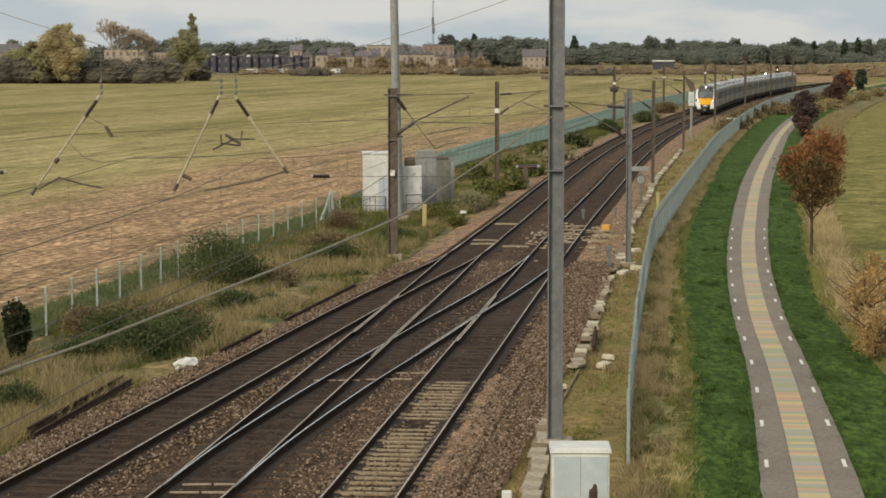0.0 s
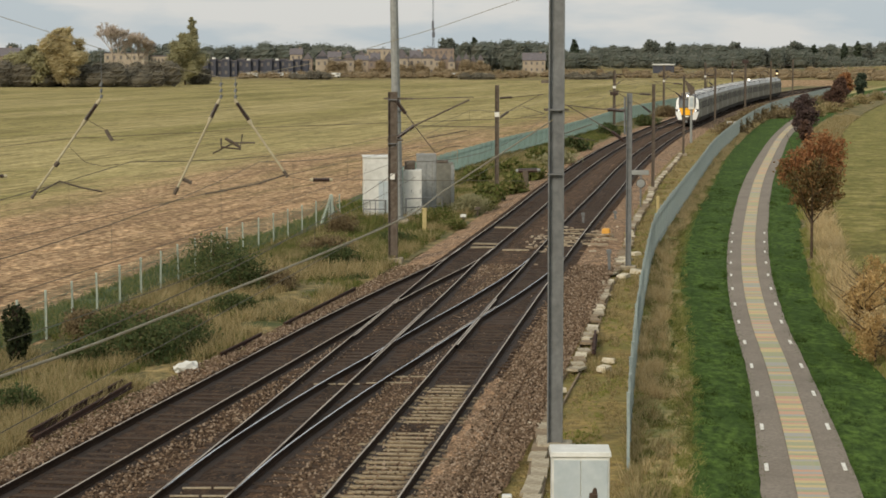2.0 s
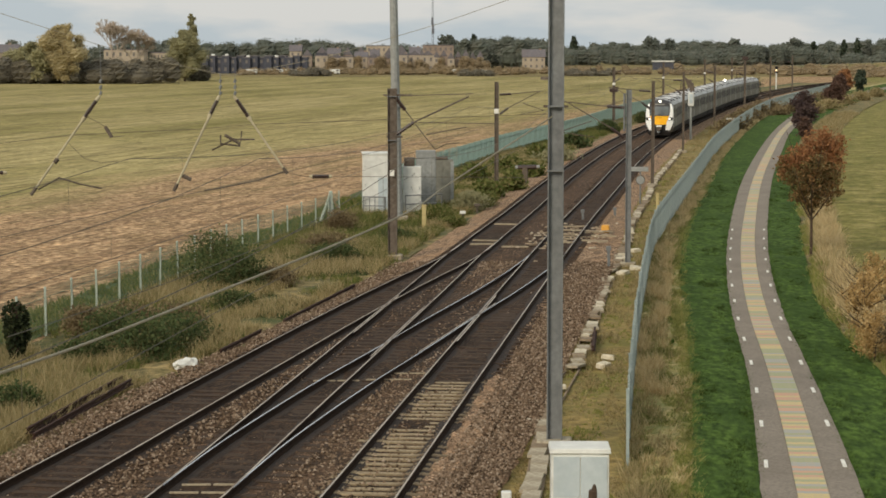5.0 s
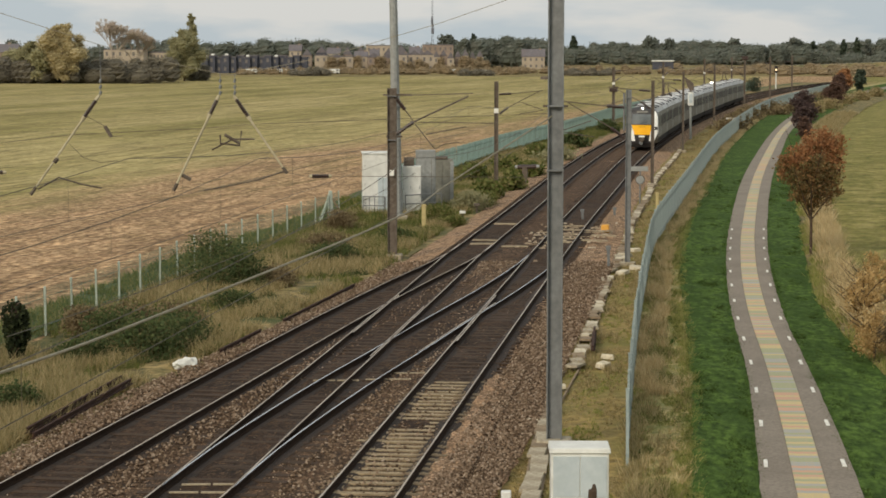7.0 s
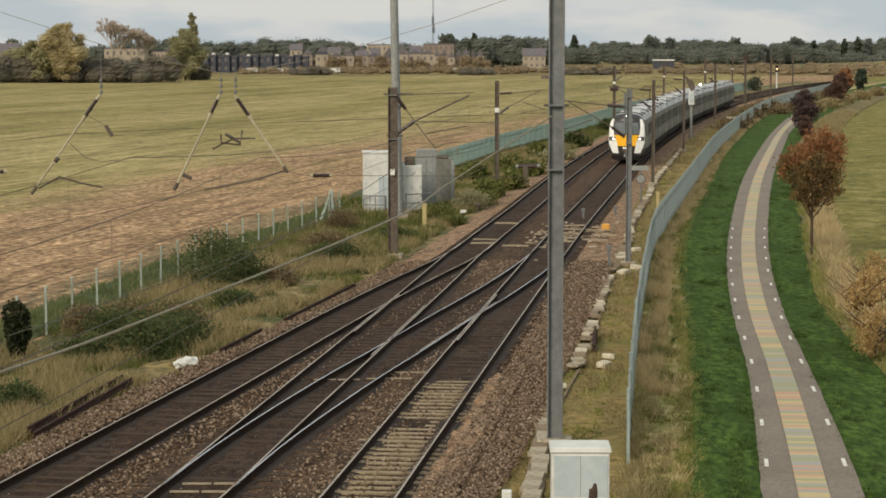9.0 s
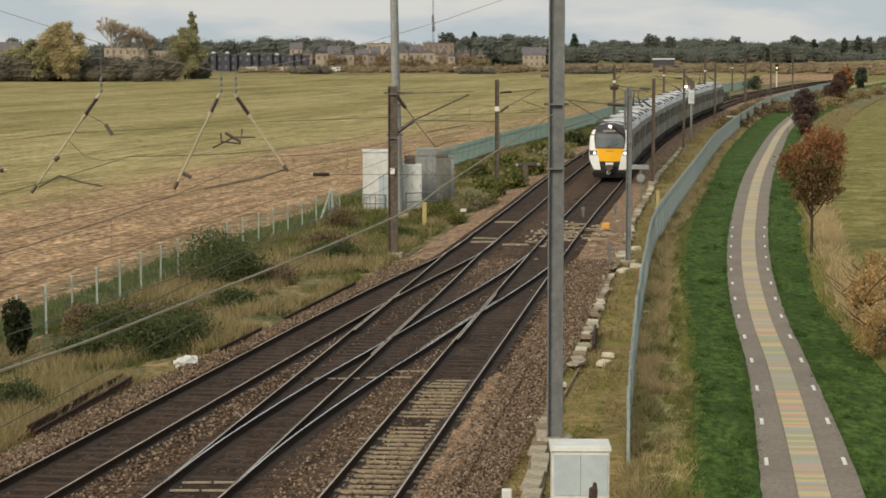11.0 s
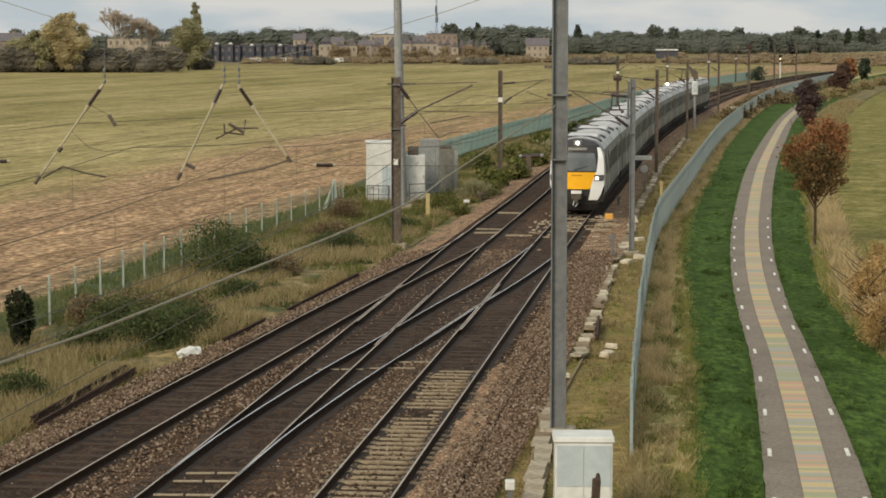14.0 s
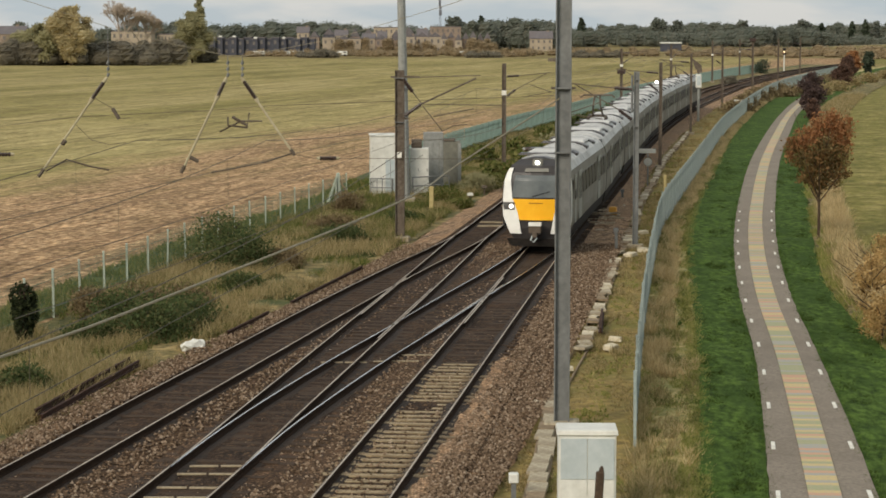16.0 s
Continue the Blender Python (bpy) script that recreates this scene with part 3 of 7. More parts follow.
# ---------------------------------------------------------------- tracks
RAIL = [(-0.07, -0.16), (0.07, -0.16), (0.07, -0.14), (0.012, -0.12), (0.012, -0.045), (0.036, -0.035), (0.036, -0.004), (0.021, 0.0), (-0.021, 0.0), (-0.036, -0.004), (-0.036, -0.035), (-0.012, -0.045), (-0.012, -0.12), (-0.07, -0.14)]


def rail(parent, line, d, y0, y1, head, label):
    g, ys, n = Geo(), stations(y0, y1, 1.0, 0.02), len(RAIL)
    for y in ys:
        for dx, dz in RAIL:
            x, yy = line.off(y, d + dx)
            g.v.append((x, yy, dz))
    for r in range(len(ys) - 1):
        for i in range(n):
            j = (i + 1) % n
            g.f.append((r * n + i, r * n + j, (r + 1) * n + j, (r + 1) * n + i))
            g.mi.append(1 if i == 7 else 0)
    part("rail", g, [M["rail_side"], head], parent, label)
    if y1 - y0 < 15:
        return
    # greasy dirt along the rail foot, darkened to carry the rail's shade too
    e, rows = Geo(), stations(y0, min(y1, 300), 0.6, 0.02)
    for y in rows:
        a = 0.25 + 0.10 * noise.noise((y * 0.7, d * 3, 1.0)) + 0.06 * noise.noise((y * 3.1, d * 3, 4.0))
        for u, z in ((-a, -0.170), (-a * 0.5, -0.150), (a * 0.5, -0.150), (a, -0.170)):
            x, yy = line.off(y, d + u)
            e.v.append((x, yy, z + 0.012 * noise.noise((x * 5, yy * 5, 0))))
    e.f = [(r * 4 + i, r * 4 + i + 1, r * 4 + i + 5, r * 4 + i + 4) for r in range(len(rows) - 1) for i in range(3)]
    e.mi = [0] * len(e.f)
    part("greasy_dirt", e, M["grease_shade"], parent, "dark greasy dirt and painted rail shade along the rail")


def sleepers(parent, line, y0, y1, near_y, mesh, spacing=0.65, length=2.5, mat=None, name="sleeper", label=""):
    """Each near sleeper an object of its own; the far ones joined."""
    far = Geo()
    for y in line.along(y0, y1, spacing):
        if y < near_y:
            ob = part(name, mesh, None, parent, label)
            ob.matrix_world = pose(line(y), y, -0.232 + random.uniform(-0.014, 0.008), 0, random.uniform(-0.5, 0.5), line.turn(y) + random.uniform(-1.2, 1.2))
        elif y < 420:
            far.box((line(y), y, -0.232), (length, 0.25, 0.14), line.turn(y))
    if far.v:
        ob = part("distant_sleeper", far, mat, parent)
        tagged(ob, kind="stuff")


def build_tracks():
    conc = Geo().box((0, 0, 0), (2.5, 0.27, 0.14), top=0.93).box((-0.753, 0, 0.075), (0.36, 0.26, 0.02)).box((0.753, 0, 0.075), (0.36, 0.26, 0.02)).mesh("sleeper", M["sleeper"])
    wood = Geo().box((0, 0, 0), (2.6, 0.26, 0.14), top=0.98).box((-0.753, 0, 0.075), (0.34, 0.18, 0.02)).box((0.753, 0, 0.075), (0.34, 0.18, 0.02)).mesh("sleeper", M["timber"])
    long_wood = Geo().box((0, 0, 0), (3.6, 0.28, 0.14), top=0.98).mesh("sleeper", M["timber"])
    a = thing("railway_track", "double-railed track with oily timber sleepers, leftward line", "railway track", group="railway tracks")
    b = thing("railway_track", "rusty-railed track with pale concrete sleepers", "railway track", group="railway tracks")
    x = thing("railway_track", "turnout route with thin rails crossing to the other line", "railway track", group="railway tracks")
    c = thing("railway_track", "polished turnout route taken by the train", "railway track", group="railway tracks")
    for d in (-0.7525, 0.7525):
        rail(a, TRACK_A, d, -30, 560, M["rail_dull"], "dull steel rail")
        rail(b, TRACK_B, d, -30, 93, M["rail_dull"], "dull rusty rail")
        rail(b, TRACK_B, d, 93, 560, M["rail_dull"], "steel rail")
        rail(x, ROUTE_X, d, -30, 96, M["rail_dull"], "dull steel rail")
        rail(c, ROUTE_Y, d, 42.6, 92, M["rail_bright"], "polished steel rail")
    # check rails at the crossings
    for line, d, y0, y1 in ((ROUTE_X, -0.68, 66, 76), (ROUTE_X, 0.68, 61, 73), (ROUTE_Y, 0.68, 62, 74), (TRACK_B, -0.68, 64, 76)):
        rail(c, line, d, y0, y1, M["rail_dull"], "short check rail")
    sleepers(a, TRACK_A, 0, 560, 130, wood, mat=M["timber"])
    sleepers(b, TRACK_B, 5, 57.2, 57.2, conc, spacing=0.52)
    sleepers(b, TRACK_B, 57.4, 560, 130, wood, mat=M["timber"])
    sleepers(x, ROUTE_X, 5, 41, 41, wood)
    sleepers(x, ROUTE_X, 41.2, 88, 88, wood, spacing=0.72)
    # long bearers under the diverging rails
    for y in ROUTE_Y.along(44, 88, 0.7):
        ob = part("bearer", long_wood, None, c)
        ob.matrix_world = pose(ROUTE_Y(y) + 0.1, y, -0.240, 0, 0, ROUTE_Y.turn(y) * 0.8)
    # pale stretcher bars of the points
    bar = Geo().box((-0.33, 0, 0), (0.6, 0.09, 0.03)).box((0.33, 0, 0), (0.6, 0.09, 0.03)).mesh("stretcher_bar", M["pale_timber"])
    for y, dx in ((40.4, 0.0), (41.3, 0.0), (42.6, 0.05), (43.4, 0.1), (57.2, -0.5), (57.4, 0.9), (58.5, 1.2), (100.5, 3.4), (103.0, 3.6), (105.2, 3.7), (98.0, 3.3), (101.2, 4.8), (103.6, 4.9)):
        ob = part("stretcher_bar", bar, None, c, "pale bar between the rails")
        ob.matrix_world = pose(ROUTE_Y(y) + dx if y < 90 else TRACK_B(y) + dx - 3.7, y, -0.13, 0, 0, random.uniform(-2, 2))
    # pale boards laid across the points
    board = Geo().box((0, 0, 0), (1.25, 0.24, 0.06), top=0.96).mesh("board", M["pale_timber"])
    for line, d, y in ((TRACK_B, 0.0, 98.4), (TRACK_B, 0.05, 100.2), (TRACK_B, 0.0, 102.4), (TRACK_B, -0.05, 105.0), (TRACK_B, 0.0, 107.2), (TRACK_B, 1.6, 99.4), (TRACK_B, 1.9, 102.0), (TRACK_B, 1.5, 104.6), (TRACK_A, 0.1, 97.5), (TRACK_A, 0.0, 99.3), (TRACK_A, 1.7, 96.4), (TRACK_A, 0.0, 108.5)):
        px, py = line.off(y, d)
        part("board", board, None, c, "bleached board laid between the rails").matrix_world = pose(px, py, -0.125, random.uniform(-2, 2), random.uniform(-2, 2), line.turn(y) + random.uniform(-9, 9))
    # oily ballast between the rails
    for name, line, z, y1 in (("ballast_strip", TRACK_A, -0.172, 560), ("ballast_strip", TRACK_B, -0.170, 560), ("ballast_strip", ROUTE_X, -0.174, 92), ("ballast_strip", ROUTE_Y, -0.168, 92)):
        if line is TRACK_B:
            ribbon("ballast_strip", Line(*[(y, v - 1.5) for y, v in zip(line.y, line.x)]), Line(*[(y, v + 1.0) for y, v in zip(line.y, line.x)]), -0.186, M["oily_ballast"], "brown ballast round the concrete sleepers", 10, y1=58, lump=0.03, ragged=0.2, category="ballast", near=0.4)
            for s0, s1, lab in ((-1.75, -0.84, "ballast heaped against the sleeper ends"), (0.84, 1.8, "pale ballast heaped against the sleeper ends")):
                ribbon("ballast_shoulder", Line(*[(y, v + s0) for y, v in zip(line.y, line.x)]), Line(*[(y, v + s1) for y, v in zip(line.y, line.x)]), -0.235, M["mid_ballast"] if s0 < 0 else M["ballast"], lab, 8, y1=58.5, lump=0.03, crown=0.085, ragged=0.14, category="ballast", near=0.3)
            ribbon("ballast_strip", Line(*[(y, v - 1.0) for y, v in zip(TRACK_A.y, TRACK_A.x)]), Line(*[(y, v - 0.9) for y, v in zip(line.y, line.x)]), -0.180, M["mid_ballast"], "brown ballast between the tracks", 18, lump=0.035, ragged=0.1, category="ballast", near=0.5)
        l, r = Line(*[(y, v - 1.02) for y, v in zip(line.y, line.x)]), Line(*[(y, v + 1.02) for y, v in zip(line.y, line.x)])
        ribbon(name, l, r, z, M["oily_ballast"], "dark oily ballast between the rails", 8, y0=57.3 if line is TRACK_B else -30, y1=y1, lump=0.028, ragged=0.2, category="ballast", near=0.4)


build_tracks()


def build_path():
    ob = ribbon("pavement", PATH_L, PATH_R, -0.315, M["asphalt"], "worn grey asphalt cycle path with coloured bars down the middle", 6, lump=0.012, ragged=0.03, category="path")
    bar = Geo().box((0, 0, 0), (0.66, 0.235, 0.012)).mesh("coloured_bar", M["bands"])
    rest = Geo()
    mid = Line(*[(y, (l + PATH_R(y)) / 2 + 0.02) for y, l in zip(PATH_L.y, PATH_L.x)])
    for i, y in enumerate(mid.along(36, 330, 0.24)):
        if i < 300:
            p = part("coloured_bar", bar, None, ob)
            p.matrix_world = pose(mid(y), y, -0.296, 0, 0, mid.turn(y))
        else:
            rest.box((mid(y), y, -0.296), (0.66, 0.24, 0.012), mid.turn(y))
    tagged(part("distant_bar", rest, M["bands"], ob), kind="stuff")
    mark = Geo().box((0, 0, 0), (0.09, 0.85, 0.014)).mesh("edge_mark", M["white_paint"])
    for y in mid.along(41.4, 112, 5.1):
        for line, d in ((PATH_L, 0.17), (PATH_R, -0.17)):
            p = part("edge_mark", mark, None, ob, "white painted edge mark")
            px, py = line.off(y, d)
            p.matrix_world = pose(px, py, -0.292, 0, 0, line.turn(y))


build_path()

# ---------------------------------------------------------------- fences


def fence(name, label, line, y0, y1, pale_w, pale_step, height, pale_mat, post_mat, panel_len=2.75, single=0.0):
    """Posts, rails and pales; up to the station `single` each pale is a part of its own, past it they are joined by the panel."""
    ob = thing(name, label, "fence")
    k = int(panel_len / pale_step)
    rails, g = Geo(), Geo()
    for z in (0.3, height - 0.3):
        rails.box((-0.025, panel_len / 2, z), (0.03, panel_len, 0.045 if pale_w > 0.02 else 0.012))
        g.box((-0.025, panel_len / 2, z), (0.03, panel_len, 0.045 if pale_w > 0.02 else 0.012))
    for i in range(k):
        g.box((0, (i + 0.5) * panel_len / k, height / 2), (min(0.02, pale_w), pale_w, height))
    rails, panel = rails.mesh("rails", pale_mat), g.mesh("panel", pale_mat)
    pale = Geo().box((0, 0, height / 2), (0.02, pale_w, height)).add([(-0.01, -pale_w / 2, height), (-0.01, pale_w / 2, height), (0, 0, height + 0.07)], [(0, 1, 2)]).mesh("pale", pale_mat)
    post = Geo().box((0, 0, height / 2), (0.065, 0.08, height + 0.06)).box((0, 0, height + 0.04), (0.075, 0.09, 0.03)).mesh("post", post_mat)
    ys = line.along(y0, y1, panel_len)
    for i, y in enumerate(ys):
        part("post", post, None, ob).matrix_world = pose(line(y), y, -0.40, random.uniform(-0.8, 0.8), random.uniform(-0.8, 0.8), 0)
        if i < len(ys) - 1:
            y2 = ys[i + 1]
            m = pose(line(y), y, -0.40, 0, 0, -math.degrees(math.atan2(line(y2) - line(y), y2 - y)))
            if y < single:
                part("rail", rails, None, ob).matrix_world = m
                for j in range(k):
                    part("pale", pale, None, ob).matrix_world = m @ pose(0, (j + 0.5) * panel_len / k, random.uniform(-0.02, 0.02), 0, random.uniform(-1, 1), 0)
            else:
                tagged(part("panel", panel, None, ob), kind="stuff").matrix_world = m


fence("mesh_fence", "green mesh fence with pale posts along the field", FENCE_L, 52, 117, 0.006, 0.10, 1.55, M["fence_mesh"], M["fence_post"])
fence("palisade_fence", "teal palisade fence between field and tracks", FENCE_L, 122, 470, 0.075, 0.15, 1.75, M["fence_field"], M["fence_field"], single=162)
fence("palisade_fence", "weathered teal palisade fence beside the cycle path", FENCE_R, 46.5, 470, 0.075, 0.15, 1.75, M["fence_green"], M["fence_green"], single=90)


def build_gate_post():
    ob = thing("concrete_post", "leaning pale concrete strainer post with a strut in the mesh fence", "post", pose(-5.9, 112.0, -0.42, 3, -4, 10))
    part("post", Geo().box((0, 0, 0.9), (0.22, 0.22, 1.8), top=0.85), M["fence_post"], ob, bevel=0.03)
    part("strut", Geo().tube((-0.75, -0.1, 0.0), (-0.05, -0.05, 1.6), 0.09, 0.08, n=6), M["fence_post"], ob, "slanting concrete strut")
    part("strut", Geo().tube((0.8, -0.1, 0.0), (0.05, -0.05, 1.4), 0.05, 0.05, n=6), M["dull_lid"], ob, "dark slanting strut")


build_gate_post()

# ---------------------------------------------------------------- overhead line


def h_mast(name, label, x, y, h, w, d, material, rz=0, bands=(), group="line masts", lean=(0, 0)):
    ob = thing(name, label, "mast", pose(x, y, -0.42, lean[0], lean[1], rz), group=group)
    t = 0.03
    a, b, c = w / 2, w / 2 - t, d / 2
    section = [(-a, -c), (-b, -c), (-b, -0.025), (b, -0.025), (b, -c), (a, -c), (a, c), (b, c), (b, 0.025), (-b, 0.025), (-b, c), (-a, c)]
    n = len(section)
    g = Geo().add([(x0, y0, z) for z in (0, h) for x0, y0 in section], [(i, (i + 1) % n, n + (i + 1) % n, n + i) for i in range(n)])
    for z0 in (0, n):
        g.add([g.v[z0 + i] for i in range(n)], [(0, 1, 10, 11), (2, 3, 8, 9), (4, 5, 6, 7)])
    part("column", g, material, ob)
    part("footing", Geo().box((0, 0, 0.1), (w + 0.45, d + 0.45, 0.3)), M["concrete"], ob, "concrete footing", bevel=0.03)
    for z in bands:
        part("clamp", Geo().box((0, 0, z), (w + 0.03, d + 0.03, 0.035)), M["steel"], ob)
    return ob


def cantilever(mast, side, reach, z0=5.0, h=1.5):
    """Bracket arms from a mast out over the track; side is +1 when the track lies towards +x."""
    s = side
    g = Geo()
    g.tube((s * (0.2 + 0.75), 0, z0 + h - 0.05), (s * reach, 0, z0 + h + 0.15), 0.025)
    g.tube((s * (0.2 + 0.55), 0, z0 + 0.42), (s * reach * 0.92, 0, z0 + h + 0.12), 0.024)
    g.tube((s * reach * 0.55, 0, z0 + 0.72), (s * reach * 1.02, 0, z0 + 0.25), 0.02)
    part("arm", g, M["brown_steel"], mast)
    i = Geo().beads((s * 0.2, 0, z0 + h - 0.1), (s * 0.95, 0, z0 + h - 0.05), 0.085, 7)
    part("insulator", i, M["insulator"], mast, "brown ribbed insulator")
    i = Geo().beads((s * 0.2, 0, z0), (s * 0.75, 0, z0 + 0.42), 0.085, 6)
    part("insulator", i, M["insulator"], mast, "brown ribbed insulator")
    g = Geo().path([(s * reach * 1.0, 0, z0 + 0.25), (s * reach * 0.75, 0, z0 + 0.12), (s * reach * 0.5, 0, z0 + 0.02)], 0.018)
    part("steady_arm", g, M["brown_steel"], mast)


def build_masts():
    """Masts on both sides; the right-hand row first."""
    big = h_mast("headspan_mast", "tall grey steel H-section mast beside the cabinet", 2.645, 48.8, 14.5, 0.365, 0.30, M["steel"], rz=-5, bands=(6.6, 8.1))
    g = Geo().box((-0.24, -0.05, 8.1), (0.10, 0.05, 0.06)).box((0.24, -0.05, 8.1), (0.10, 0.05, 0.05)).box((-0.27, -0.05, 8.75), (0.18, 0.05, 0.07))
    part("bracket", g, M["brown_steel"], big)
    r2 = h_mast("overhead_line_mast", "grey steel mast with bracket arms beside the palisade fence", 7.98, 89.6, 7.65, 0.23, 0.22, M["steel"], rz=-8, bands=(5.3, 7.3))
    part("stay", Geo().tube((-0.20, 0, 7.5), (-0.19, 0, 5.9), 0.05, n=8), M["steel"], r2)
    cantilever(r2, -1, 2.9, 5.6, 1.4)
    rows = [(14.28, 142.0, 7.2, 0.22), (21.6, 187.8, 7.3, 0.2), (32.45, 249.9, 7.3, 0.24), (43.5, 301.7, 7.9, 0.3), (58.3, 373, 7.7, 0.28), (69.2, 415, 7.8, 0.28)]
    for x, y, h, w in rows:
        ob = h_mast("overhead_line_mast", "brown weathered steel mast with bracket arms", x, y, h, w, w, M["brown_steel"], rz=TRACK_B.turn(y))
        cantilever(ob, -1, 2.9, 5.3, 1.3)
        if y > 290 and y < 310:
            part("switch_box", Geo().box((0, 0, h), (0.9, 0.5, 0.5)), M["insulator"], ob, "dark box on the mast head", bevel=0.03)
    ob = h_mast("overhead_line_mast", "dark weathered H-section mast beside equipment cabinets", -2.23, 93.0, 7.65, 0.41, 0.26, M["brown_steel"], rz=-4, bands=(7.3, 5.35))
    part("plate", Geo().box((0, -0.2, 3.9), (0.2, 0.02, 0.26)), M["white_paint"], ob, "blank white plate")
    part("insulator", Geo().beads((0.15, 0, 7.25), (0.58, 0, 6.68), 0.1, 6), M["insulator"], ob, "brown ribbed insulator")
    part("insulator", Geo().beads((0.2, 0, 5.62), (0.95, 0, 6.15), 0.1, 7), M["insulator"], ob, "brown ribbed insulator")
    part("arm", Geo().tube((0.58, 0, 6.68), (0.95, 0, 6.2), 0.025).tube((0.95, 0, 6.15), (3.4, 0, 7.3), 0.04).tube((1.0, 0, 6.1), (1.9, 0, 4.95), 0.025).tube((0.1, 0, 7.32), (3.6, 0, 7.42), 0.02).tube((1.5, 0, 5.6), (3.3, 0, 5.95), 0.025).tube((0.9, 0, 6.15), (4.6, 0, 6.1), 0.018), M["brown_steel"], ob)
    part("steady_arm", Geo().path([(1.9, 0, 4.95), (2.4, 0, 5.2), (3.0, 0, 5.25)], 0.02), M["brown_steel"], ob)
    part("cross_arm", Geo().box((0.25, 0, 7.35), (1.3, 0.08, 0.08)), M["brown_steel"], ob)
    part("cross_arm", Geo().box((0.1, 0, 5.5), (0.7, 0.08, 0.08)), M["brown_steel"], ob)
    for x, y, h, w in ((3.46, 134, 7.28, 0.25), (21.5, 263, 7.0, 0.32), (33.5, 318, 7.3, 0.3), (46.5, 372, 7.4, 0.3), (58.5, 424, 7.4, 0.3)):
        ob = h_mast("overhead_line_mast", "brown weathered steel mast with bracket arms", x, y, h, w, w, M["brown_steel"], rz=TRACK_A.turn(y))
        if y > 250 and y < 300:
            part("switch_box", Geo().box((0, -0.1, 4.1), (1.0, 0.5, 0.45)).box((0, 0, 4.45), (1.3, 0.12, 0.1)), M["insulator"], ob, "dark switch box", bevel=0.03)
        part("white_band", Geo().box((0, 0, 5.4 if y < 150 else 4.9), (w + 0.03, w + 0.03, 0.3)), M["white_paint"], ob)
        cantilever(ob, 1, 3.0, 5.2, 1.35)
    # tall tapered mast behind the dark one
    ob = thing("headspan_mast", "very tall pale grey tapered steel mast", "mast", pose(-2.42, 113.0, -0.42, 0, -1.0, 0), group="line masts")
    g = Geo()
    g.tube((0, 0, 0), (0, 0, 15.5), 0.29, 0.19, n=10)
    part("column", g, M["pale_steel"], ob)
    part("footing", Geo().box((0, 0, 0.15), (1.1, 1.1, 0.4)), M["concrete"], ob, bevel=0.03)
    part("clamp", Geo().tube((0, 0, 6.2), (0, 0, 6.3), 0.36, n=10), M["steel"], ob)


build_masts()


